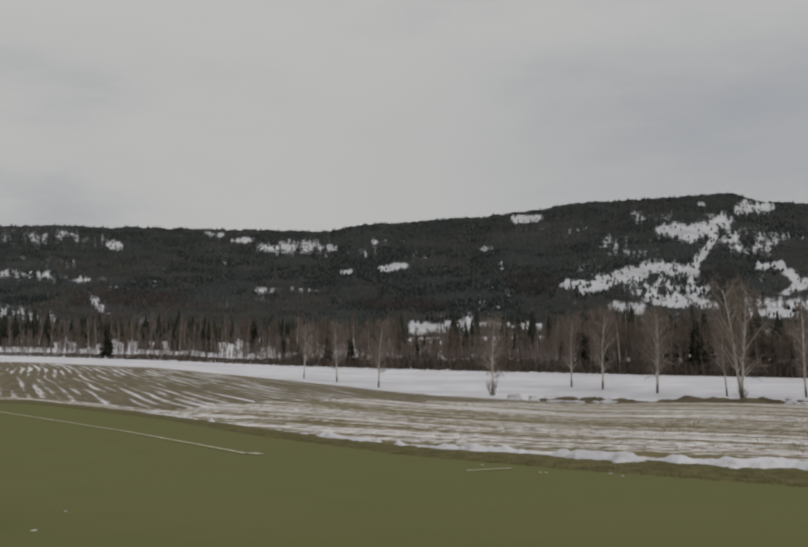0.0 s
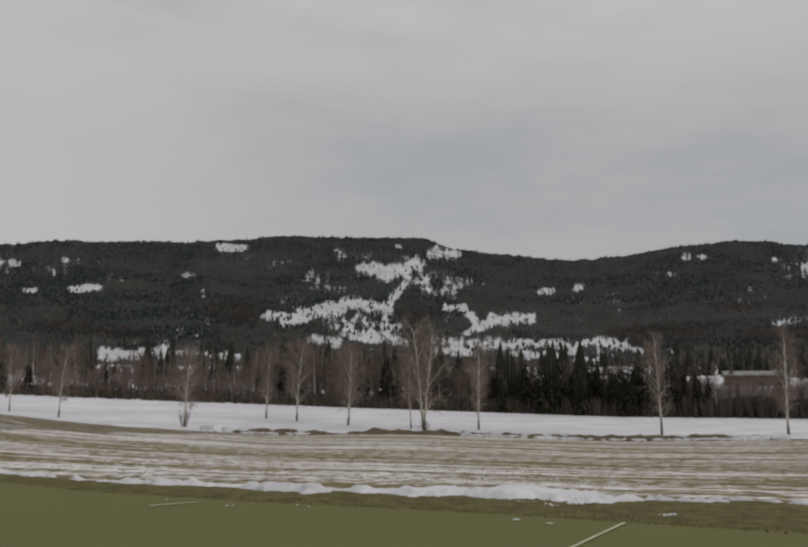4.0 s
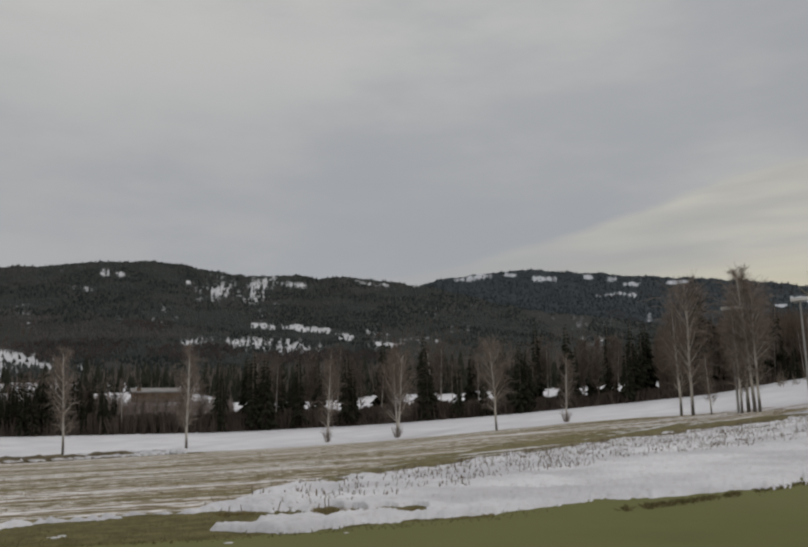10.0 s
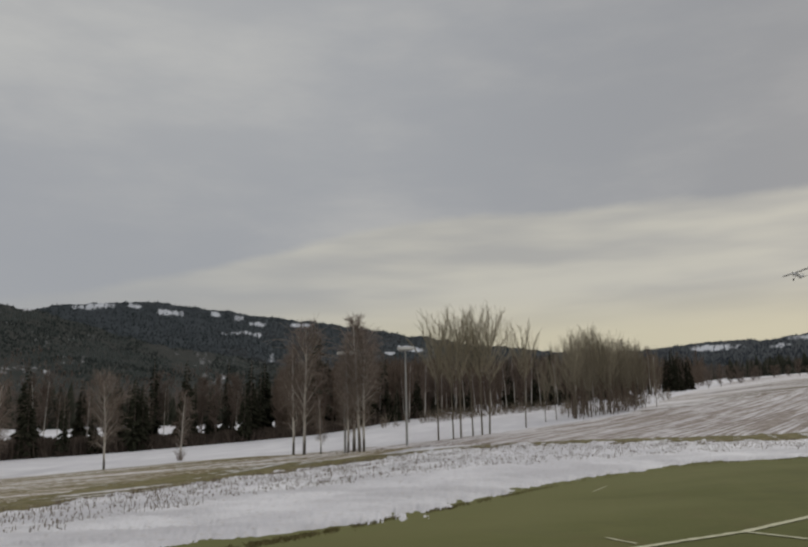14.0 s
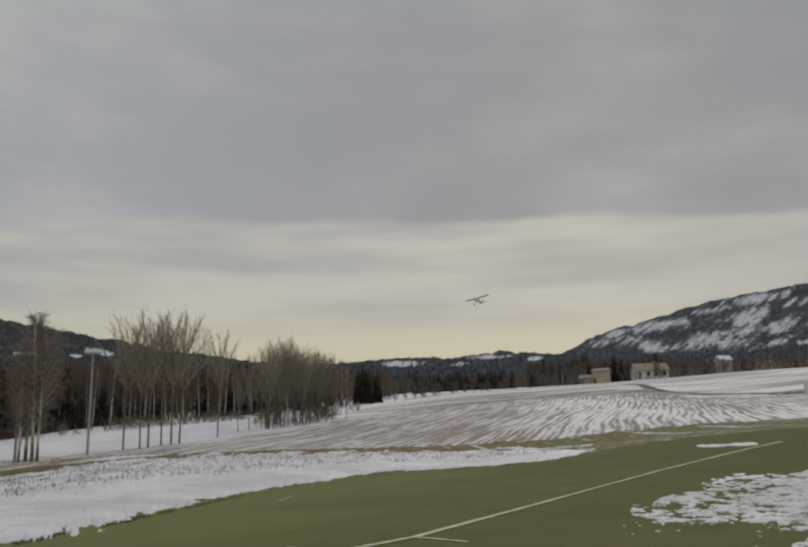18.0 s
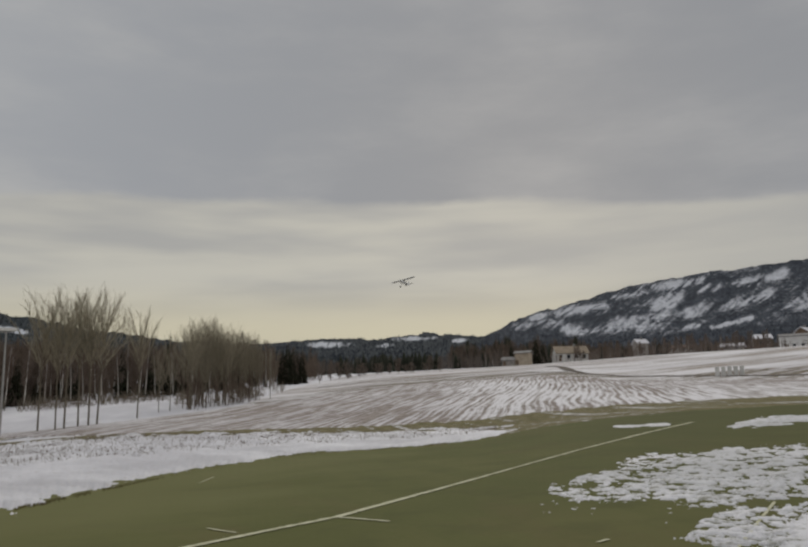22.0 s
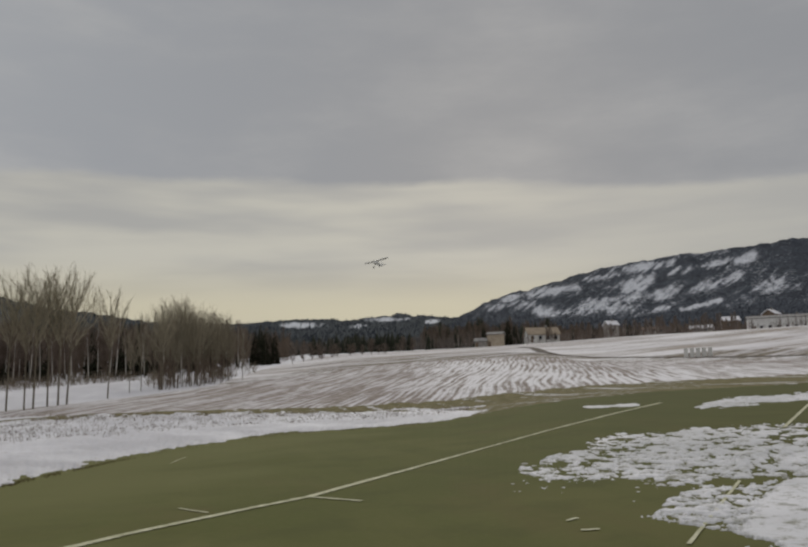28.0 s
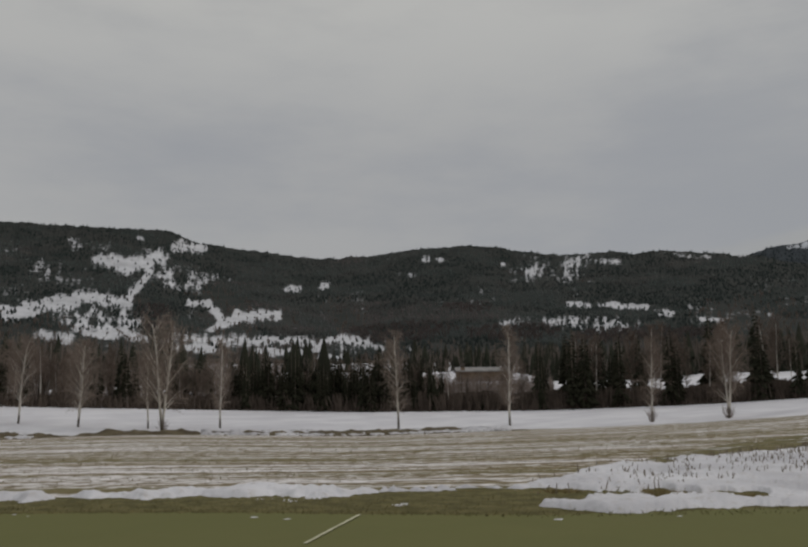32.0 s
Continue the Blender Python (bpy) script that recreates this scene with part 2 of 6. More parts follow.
def make_hillside(name, forest_a, forest_b, snow_colour, broken=1.35, soft=0.25):
    """Forest floor and rock, with snow lying in the clearings that the mesh marks."""
    n = material(name, 0.95)
    grain = n.noise(n.place, 0.035, 6, 0.7)
    flecks = n.noise(n.mapped(n.place, (1, 1, 0.35)), 0.11, 4, 0.75)
    c = n.mix(n.span(grain, 0.35, 0.65), forest_a, forest_b)
    wide = n.noise(n.place, 0.006, 3)
    c = n.mix(n.math("MULTIPLY", n.span(wide, 0.45, 0.65), 0.6), c, forest_b)
    lie = n.math("ADD", attribute(n, "clearing"), n.math("MULTIPLY", n.math("SUBTRACT", flecks, 0.5), broken))
    snow = n.mix(n.span(grain, 0.3, 0.7), tuple(0.72 * v for v in snow_colour), snow_colour)
    c = n.mix(n.span(lie, 0.55 - soft, 0.55 + soft), c, snow)
    return paint(n, c)


TURF, SNOW, STUBBLE = make_turf(), make_snow(), make_stubble()
THIN = make_snow("thin_wet_snow", 0.45, (0.47, 0.47, 0.48), 0.75)
# dirt set high, so its speckle also paints grey shading among the lumps
BERM = make_snow("old_ploughed_snow", 0.80, (0.50, 0.49, 0.51))
FURROWS = make_furrows("snowy_furrows", radians(24.0), 0.44, 0.572, (0.20, 0.165, 0.140), (0.36, 0.315, 0.285), 0.042, 3.0)
FIELD_LEFT = make_furrows("patchy_furrows", radians(59), 0.52, 0.664, (0.118, 0.098, 0.060), (0.225, 0.190, 0.128), 0.070, 3.0)
VERGE = make_plain("dry_verge_grass", (0.080, 0.072, 0.028), (0.150, 0.130, 0.056), 2.5)


def make_dry_strip():
    n = material("dry_grass_strip", 0.95)
    turned = n.mapped(n.place, (0.06, 0.9, 0.2), (0, 0, -ALONG))
    bands = n.noise(turned, 1.0, 4, 0.6)
    grain = n.noise(n.place, 1.6, 5, 0.7)
    c = n.mix(n.span(grain, 0.35, 0.68), (0.125, 0.110, 0.050), (0.225, 0.194, 0.106))
    c = n.mix(n.math("MULTIPLY", n.span(bands, 0.42, 0.6), 0.7), c, (0.130, 0.112, 0.054))
    lie = n.math("ADD", n.math("MULTIPLY", bands, 0.6), n.math("MULTIPLY", grain, 0.4))
    c = n.mix(n.span(lie, 0.535, 0.61), c, (0.58, 0.56, 0.555))
    bump(n, grain, 0.5, 0.06)
    return paint(n, c)


DRY_STRIP = make_dry_strip()
BANK = make_plain("brown_bank", (0.070, 0.056, 0.036), (0.150, 0.122, 0.074), 0.8)
SOIL = make_furrows("soil_and_grass_track", radians(57), 1.2, 0.575, (0.125, 0.102, 0.068), (0.235, 0.198, 0.145))
LINE = make_plain("worn_white_line_paint", (0.38, 0.37, 0.24), (0.60, 0.58, 0.42), 3.0)
STEMS = make_plain("dry_stems", (0.145, 0.120, 0.096), (0.260, 0.216, 0.168), 4.0, random_by="island", c2=(0.20, 0.165, 0.12))
STRAW = make_plain("cut_straw", (0.150, 0.122, 0.068), (0.270, 0.222, 0.135), 4.0, random_by="island", c2=(0.190, 0.155, 0.090))
TUFTS = make_plain("dry_tuft_blades", (0.110, 0.095, 0.045), (0.190, 0.160, 0.080), 4.0, random_by="island", c2=(0.150, 0.135, 0.055))
BIRCH = make_birch_bark()
TWIGS = make_plain("bare_twigs", (0.215, 0.174, 0.146), (0.320, 0.268, 0.228), 2.0, random_by="object", c2=(0.200, 0.158, 0.132))
ASPEN_TWIGS = make_plain("grey_twigs", (0.290, 0.258, 0.186), (0.410, 0.370, 0.278), 2.0, random_by="object", c2=(0.260, 0.228, 0.162))
CLUMP_TWIGS = make_plain("clump_twigs", (0.195, 0.170, 0.122), (0.310, 0.274, 0.204), 2.0, random_by="object", c2=(0.215, 0.188, 0.136))
WOOD_TWIGS = make_plain("brown_wood_twigs", (0.115, 0.090, 0.074), (0.215, 0.172, 0.143), 1.0, random_by="object", c2=(0.165, 0.126, 0.103))
DULL_BARK = make_plain("dull_bark", (0.105, 0.083, 0.068), (0.210, 0.173, 0.142), 1.5, random_by="object", c2=(0.22, 0.185, 0.15))
ASPEN_BARK = make_plain("aspen_bark", (0.115, 0.096, 0.072), (0.225, 0.196, 0.150), 1.5, random_by="object", c2=(0.160, 0.136, 0.102))
SPRUCE = make_plain("spruce_needles", (0.018, 0.019, 0.012), (0.042, 0.043, 0.027), 1.5, random_by="object", c2=(0.024, 0.022, 0.014))
DEAD_GRASS = make_plain("dead_grass", (0.170, 0.130, 0.062), (0.310, 0.245, 0.125), 6.0, random_by="island", c2=(0.230, 0.190, 0.085))
BRUSH = make_plain("dark_brush", (0.048, 0.038, 0.031), (0.125, 0.099, 0.081), 0.8, random_by="island", c2=(0.110, 0.086, 0.069))


def make_canopy(name, dark, pale, birch, grey):
    """Forest seen from far: dark spruce with paler and brown zones."""
    n = material(name, 0.95)
    wide = n.noise(n.place, 0.0045, 4, 0.6)
    patch = n.noise(n.place, 0.014, 4, 0.6)
    c = n.mix(n.span(by_island(n), 0.1, 0.9), dark, pale)
    c = n.mix(n.math("MULTIPLY", n.span(wide, 0.54, 0.63), 0.75), c, birch)
    c = n.mix(n.math("MULTIPLY", n.span(patch, 0.45, 0.60), 0.8), c, grey)
    return paint(n, c)


CANOPY = make_canopy("far_conifers", (0.020, 0.026, 0.024), (0.033, 0.040, 0.037), (0.108, 0.092, 0.088), (0.072, 0.081, 0.077))
# the next two trees' colours hold the blue of distance haze
HAZED_CANOPY = make_plain("distant_conifers", (0.017, 0.024, 0.034), (0.030, 0.038, 0.050), 0.05, random_by="island", c2=(0.032, 0.035, 0.043))
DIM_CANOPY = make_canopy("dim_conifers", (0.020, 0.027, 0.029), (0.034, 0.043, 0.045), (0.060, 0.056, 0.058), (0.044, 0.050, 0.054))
BEND_TWIGS = make_plain("bend_wood_twigs", (0.098, 0.073, 0.056), (0.188, 0.146, 0.115), 0.3, random_by="island", c2=(0.130, 0.098, 0.076))
BROWN_CANOPY = make_plain("far_bare_birches", (0.150, 0.122, 0.106), (0.240, 0.200, 0.176), 0.05, random_by="island", c2=(0.140, 0.112, 0.096))
VALLEY_TWIGS = make_plain("valley_wood_twigs", (0.105, 0.088, 0.076), (0.185, 0.158, 0.138), 0.05, random_by="island", c2=(0.120, 0.100, 0.086))
PURPLE_CANOPY = make_plain("hillside_birch_twigs", (0.095, 0.078, 0.074), (0.160, 0.134, 0.126), 0.05, random_by="island", c2=(0.110, 0.090, 0.085))
DARK_CONIFERS = make_plain("near_far_conifers", (0.014, 0.016, 0.011), (0.034, 0.037, 0.025), 0.1, random_by="island", c2=(0.024, 0.024, 0.016))
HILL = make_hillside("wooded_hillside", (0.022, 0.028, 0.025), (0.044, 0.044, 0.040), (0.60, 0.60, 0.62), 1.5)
# haze over the farther hills is mixed into their forest and snow colours
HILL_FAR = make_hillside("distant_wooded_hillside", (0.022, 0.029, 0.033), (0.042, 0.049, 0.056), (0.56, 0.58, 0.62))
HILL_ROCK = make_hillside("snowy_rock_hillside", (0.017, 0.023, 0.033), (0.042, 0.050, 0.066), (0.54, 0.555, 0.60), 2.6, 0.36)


# ---- the lie of the land ----
AZ = np.arange(-180.0, 180.01, 0.1)


def curve(knots, soft=3.0):
    """A smooth function of the bearing from a few (bearing, value) knots."""
    k = np.array(sorted(knots), float)
    width = int(soft / 0.1)
    v = np.interp(AZ, k[:, 0], k[:, 1])
    v = np.convolve(np.pad(v, width, mode="edge"), np.ones(2 * width + 1) / (2 * width + 1), "valid")
    return lambda az: np.interp(az, AZ, v)


# elevations, seen from the eye, of the lines that part the land
grass_el = curve([(60, -0.9), (30, -1.3), (22, -2.45), (16, -3.6), (6, -5.0), (-5, -5.9), (-13, -6.3), (-28, -6.9), (-40, -7.1), (-48, -6.8), (-56, -6.4), (-66, -5.4),
                  (-76, -4.0), (-84, -2.85), (-89, -2.0), (-97, -1.0), (-104, -0.7), (-109, -0.2), (-112, 0.35), (-116, 0.8), (-121, 1.15), (-130, 1.4), (-160, 1.6)], 1.5)
snow_el = curve([(60, -0.7), (30, -1.0), (22, -2.0), (14, -3.2), (5, -4.25), (-5, -4.8), (-14, -5.0), (-28, -5.1), (-40, -4.6), (-50, -3.5), (-58, -2.5), (-66, -1.5),
                 (-72, -0.9), (-78, -0.15), (-84, 0.25), (-90, 0.3), (-101, 0.15), (-108, 0.30), (-112, 0.75), (-116, 1.2), (-121, 1.5), (-130, 1.75), (-160, 2.0)], 1.5)
field_el = curve([(60, 1.5), (30, 1.22), (22, 0.85), (14, 0.02), (5, -1.0), (-5, -1.6), (-14, -1.5), (-28, -1.85), (-40, -1.55), (-50, -1.2), (-58, -0.65), (-66, -0.1),
                  (-72, 0.15), (-78, 0.6), (-84, 1.2), (-90, 1.9), (-96, 2.7), (-101, 3.5), (-107, 3.85), (-113, 3.95), (-118, 3.35), (-130, 2.95), (-160, 2.9)], 1.5)
wood_el = curve([(60, 1.9), (30, 1.6), (22, 1.36), (14, 1.0), (5, 0.7), (-5, 0.4), (-14, 0.15), (-28, -0.25), (-40, -0.3), (-50, -0.05), (-58, 0.35), (-66, 0.9),
                 (-72, 1.35), (-78, 2.25), (-84, 2.65), (-90, 3.0), (-96, 3.6), (-101, 4.2), (-111, 4.5), (-120, 4.85), (-130, 4.95), (-160, 5.0)], 1.5)
far_el = curve([(60, 3.0), (14, 2.8), (-14, 3.0), (-50, 3.0), (-72, 3.4), (-84, 4.0), (-96, 4.3), (-104, 4.4), (-111, 4.5), (-120, 4.8), (-130, 4.9), (-160, 5.0)], 2.0)


def flat_reach(el, cap):
    reach = EYE / np.tan(np.radians(np.maximum(-el, 0.3)))
    return (reach**-3.0 + cap**-3.0) ** (-1 / 3)


field_r = curve([(60, 140), (30, 125), (14, 92), (5, 80), (-5, 75), (-84, 75), (-90, 88), (-96, 108), (-101, 135), (-107, 150), (-113, 150), (-130, 130)], 3)
wood_r = curve([(60, 175), (30, 155), (14, 125), (5, 110), (-5, 102), (-78, 100), (-84, 112), (-90, 140), (-96, 185), (-101, 240), (-111, 270), (-130, 270)], 3)


def knots_at(az):
    """Radii and heights of the land's profile on each bearing."""
    g, s, f, w, q = grass_el(az), snow_el(az), field_el(az), wood_el(az), far_el(az)
    r1 = flat_reach(g, 46.0)
    r2 = np.maximum(flat_reach(s, 60.0), r1 * 1.12)
    r3, r4 = field_r(az), wood_r(az)
    one = np.ones_like(r1)
    z = lambda r, e: EYE + r * np.tan(np.radians(e))
    rs = np.stack([0 * one, np.minimum(8.0, r1 * 0.5), r1, r2, r3, r4, 430 * one, 700 * one, 4600 * one])
    zs = np.stack([0 * one, 0 * one, z(r1, g), z(r2, s), z(r3, f), z(r4, w), z(430, q), z(700, q * 0.9), 40 * one])
    return rs, zs


TABLE_R, TABLE_Z = knots_at(AZ)


def ground(az, r):
    """Height of the land at bearing az and distance r (arrays or numbers)."""
    az, r = np.broadcast_arrays(np.asarray(az, float), np.asarray(r, float))
    shape, az, r = az.shape, az.ravel(), r.ravel()
    i = np.clip(np.round((az + 180) * 10).astype(int), 0, len(AZ) - 1)
    R, Zt = TABLE_R[:, i], TABLE_Z[:, i]
    out = Zt[-1].copy()
    for k in range(len(R) - 1):
        inside = (r >= R[k]) & (r <= R[k + 1])
        f = (r - R[k]) / np.maximum(R[k + 1] - R[k], 1e-6)
        out = np.where(inside, Zt[k] + f * (Zt[k + 1] - Zt[k]), out)
    return out.reshape(shape)


def spot(az, el, least=4.0):
    """Where the line of sight at bearing az and elevation el first meets the land."""
    r = np.geomspace(least, 900, 3000)
    under = np.nonzero(EYE + r * math.tan(radians(el)) <= ground(az, r))[0]
    d = float(r[under[0]]) if len(under) else 400.0
    return Vector((-math.sin(radians(az)) * d, math.cos(radians(az)) * d, float(ground(az, d)))), d


def place(az, r, lift=0.0):
    return Vector((-math.sin(radians(az)) * r, math.cos(radians(az)) * r, float(ground(az, r)) + lift))


def mesh_object(name, verts, faces, mat, smooth=False):
    me = bpy.data.meshes.new(name)
    me.from_pydata(np.asarray(verts, float).reshape(-1, 3).tolist() if not isinstance(verts, list) else verts, [], faces if isinstance(faces, list) else np.asarray(faces).tolist())
    if smooth:
        me.polygons.foreach_set("use_smooth", [True] * len(me.polygons))
    me.materials.append(mat)
    me.update()
    return new(name, me)


def grid_faces(rows, cols):
    i = np.arange(rows - 1)[:, None] * cols + np.arange(cols - 1)[None]
    return np.stack([i, i + cols, i + cols + 1, i + 1], -1).reshape(-1, 4)


def value_noise(x, y, seed=0):
    """Smooth noise in 0..1 on arrays."""
    def rnd(i, j):
        h = np.sin(i * 127.1 + j * 311.7 + seed * 74.7) * 43758.5453
        return h - np.floor(h)
    i, j = np.floor(x), np.floor(y)
    u, v = x - i, y - j
    u, v = u * u * (3 - 2 * u), v * v * (3 - 2 * v)
    return (rnd(i, j) * (1 - u) + rnd(i + 1, j) * u) * (1 - v) + (rnd(i, j + 1) * (1 - u) + rnd(i + 1, j + 1) * u) * v


def layered(x, y, seed=0, octaves=4):
    total, amp, norm = 0, 1.0, 0.0
    for k in range(octaves):
        total, norm, amp = total + amp * value_noise(x * 2**k, y * 2**k, seed + k), norm + amp, amp * 0.55
    return total / norm


def polar_sheet(name, az0, az1, step, inner, outer, rows, mat, lift, smooth=True, skirt=0.0):
    """A sheet that lies on the land between two radii; lift(az, r, f) is its height over the land."""
    az = np.arange(az0, az1 + step / 2, step)
    f = np.linspace(0, 1, rows)[:, None]
    lo, hi = inner(az), outer(az)
    r = lo[None] + f * (hi - lo)[None]
    a = np.broadcast_to(az[None], r.shape)
    z = ground(a, r) + lift(a, r, np.broadcast_to(f, r.shape))
    if skirt:
        z[0] -= skirt
        z[-1] -= skirt
    verts = np.stack([-np.sin(np.radians(a)) * r, np.cos(np.radians(a)) * r, z], -1)
    return mesh_object(name, verts, grid_faces(rows, len(az))[:, ::-1], mat, smooth)


R1 = lambda az: np.interp(az, AZ, TABLE_R[2])
R2 = lambda az: np.interp(az, AZ, TABLE_R[3])
R3 = lambda az: np.interp(az, AZ, TABLE_R[4])
R4 = lambda az: np.interp(az, AZ, TABLE_R[5])

# the whole land as one sheet
az = np.arange(-180, 180.01, 0.5)
TR = np.stack([np.interp(az, AZ, row) for row in TABLE_R])
rings = [TR[k] + f * (TR[k + 1] - TR[k]) for k in range(len(TR) - 1) for f in np.linspace(0, 1, (2, 3, 3, 4, 4, 8, 4, 8)[k], endpoint=False)] + [TR[-1]]
r = np.stack(rings)
a = np.broadcast_to(az[None], r.shape)
verts = np.stack([-np.sin(np.radians(a)) * r, np.cos(np.radians(a)) * r, ground(a, r)], -1)
tagged(mesh_object("ground", verts, grid_faces(len(r), len(az))[:, ::-1], SNOW, True), "rolling snow-covered farmland of the valley floor", "ground", kind="structure")

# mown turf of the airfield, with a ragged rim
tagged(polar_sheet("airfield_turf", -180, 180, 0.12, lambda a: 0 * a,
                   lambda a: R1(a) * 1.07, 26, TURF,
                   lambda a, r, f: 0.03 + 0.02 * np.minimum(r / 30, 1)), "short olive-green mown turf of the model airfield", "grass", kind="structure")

# dry verge between the turf and the snow
tagged(polar_sheet("verge", -58, 40, 0.1, lambda a: R1(a) * (1.0 - 0.018 * np.clip((a + 58) / 6, 0, 1)) + 0.25 * (layered(a * 3, 0 * a, 5) - 0.5) * np.clip((a + 58) / 4, 0, 1),
                   lambda a: R1(a) + (R2(a) - R1(a)) * 0.70 * np.clip((a + 58) / 6, 0, 1), 16, VERGE,
                   lambda a, r, f: 0.05 + 0.06 * layered(a * 6, r * 3, 8) * np.sin(np.pi * f), skirt=0.07), "dry brown grass verge along the turf", "grass", kind="structure")


def ragged_sheet(name, az0, az1, step, inner, outer, rows, mat, inside, thick, seed, label, rough=1.0):
    """Lumpy snow between two radii, kept only where inside(bearing, share of the way out) and noise together are over nought."""
    az = np.arange(az0, az1, step)
    f = np.linspace(0, 1, rows)[:, None]
    lo, hi = inner(az), outer(az)
    r = lo[None] + f * (hi - lo)[None]
    a, f = np.broadcast_to(az[None], r.shape), np.broadcast_to(f, r.shape)
    x, y = -np.sin(np.radians(a)) * r, np.cos(np.radians(a)) * r
    coarse, small = layered(x * 0.6, y * 0.6, seed, 4), layered(x * 3.2, y * 2.8, seed + 5, 3)
    mask = inside(a, f) + rough * (3.0 * (coarse - 0.5) + 1.25 * (small - 0.5))
    billow = 0.4 * (1 - np.abs(2 * layered(x * 1.1, y * 1.1, seed + 9, 3) - 1)) + 0.6 * (1 - np.abs(2 * layered(x * 3.1, y * 3.1, seed + 12, 2) - 1))
    z = ground(a, r) + np.clip(0.046 + 0.10 * mask, -0.06, 0.056) + np.clip(mask, 0, 0.8) * thick(a) * (0.15 + 0.7 * coarse + 0.5 * small + 1.3 * (billow - 0.45))
    quad = grid_faces(rows, len(az))[:, ::-1]
    quad = quad[(mask.ravel()[quad] > -0.25).any(1)]
    kept = np.unique(quad)
    index = np.full(a.size, -1)
    index[kept] = np.arange(len(kept))
    v = np.stack([x, y, z], -1).reshape(-1, 3)[kept]
    return tagged(mesh_object(name, v, index[quad], mat, True), label, "snow bank", kind="structure")


def bank_from(a):
    """Where the bank may begin on the turf."""
    return R1(a) * (0.88 - 0.115 * np.exp(-(((a + 74) / 14) ** 4)) - 0.10 * np.exp(-(((a + 53) / 12) ** 6)))


# the rim of the bank where the verge ends in a tip and a spit of snow runs out below it, as elevations
RIM = curve([(-24, -5.45), (-28, -5.5), (-34.3, -5.62), (-40.6, -5.55), (-43.4, -5.85), (-44.2, -6.5), (-45.2, -6.93), (-51.3, -6.62), (-56, -6.28), (-59, -5.98), (-63, -5.58), (-66, -5.33), (-70, -4.98), (-74, -4.65), (-78, -4.15)], 0.25)
SPIT_LOW = curve([(-38, -6.55), (-39.4, -6.68), (-41.5, -6.86), (-45, -6.95), (-48, -6.8)], 0.3)
SPIT_HIGH = curve([(-38.4, -6.75), (-39.4, -6.66), (-42.8, -6.38), (-43.8, -6.0), (-46, -5.4)], 0.3)
# holes where tussocks stand: bearing, elevation, half width, half height
HOLES = ((-47.25, -5.90, 1.25, 0.44), (-48.95, -5.88, 0.9, 0.22), (-51.1, -5.80, 1.0, 0.17), (-52.7, -5.86, 1.15, 0.28), (-35.6, -5.56, 1.3, 0.12))


def bank_inside(a, f):
    """The bank is a thin line in the north and widens to the whole strip in the south-west."""
    low = 0.15 - 0.075 * np.exp(-(((a + 50) / 8) ** 2)) + 0.42 * np.clip((a + 46) / 7, 0, 1) + 0.10 * np.clip((-a - 80) / 15, 0, 1)
    low = low + (0.03 + 0.13 * np.clip((a + 42) / 8, 0, 1)) * (layered(a * 0.4, 0 * a, 91, 2) - 0.5)
    low = low + np.clip((-a - 52) / 8, 0, 1) * (0.055 * (layered(a * 1.1, 0 * a, 92, 3) - 0.5) + 0.05 * (layered(a * 4.5, 0 * a, 94, 2) - 0.5))
    lower = np.exp(-(((a + 33) / 9) ** 4))
    low = low - 0.07 * np.exp(-(((a + 70) / 11) ** 2)) - 0.10 * lower
    high = 1.0 - 0.35 * lower - 0.19 * np.clip((a + 27) / 8, 0, 1) - 0.12 * np.clip((a - 4) / 16, 0, 1)
    r = bank_from(a) + f * (R2(a) * 1.03 - bank_from(a))
    e = -np.degrees(np.arctan2(EYE, r))
    rim = np.maximum((e - RIM(a) - 0.10 * (layered(a * 1.6, 0 * a, 95, 3) - 0.5)) / 0.14, np.minimum((e - SPIT_LOW(a)) / 0.06, (SPIT_HIGH(a) - e) / 0.07) - 6 * np.clip(a + 39.6, 0, 1) - 30 * np.clip(-46.5 - a, 0, 1))
    here = np.clip((a + 76) / 5, 0, 1) * np.clip((-26 - a) / 4, 0, 1)
    below = (f - low) / (0.075 - 0.033 * np.clip((-a - 45) / 6, 0, 1))
    below = below + (rim - below) * here
    holes = np.zeros_like(e)
    for a0, e0, w, h in HOLES:
        holes = np.maximum(holes, 1 - ((a - a0) / w) ** 2 - ((e - e0) / h) ** 2)
    return np.minimum(below, (high - f) / 0.10).clip(-4, 1.15) - 0.15 - 5.0 * holes - 1.5 * np.clip((-a - 106) / 5, 0, 1) - 0.45 * np.clip((a + 30) / 25, 0, 1) - 0.35 * np.clip((a + 5) / 20, 0, 1)


ragged_sheet("snow_bank", -110.5, 42, 0.09, bank_from, lambda a: R2(a) * 1.03, 104, BERM, bank_inside,
             lambda a: 0.11 + 0.03 * np.clip((a + 56) / 18, 0, 1), 15, "low ragged bank of old snow along the edge of the turf")

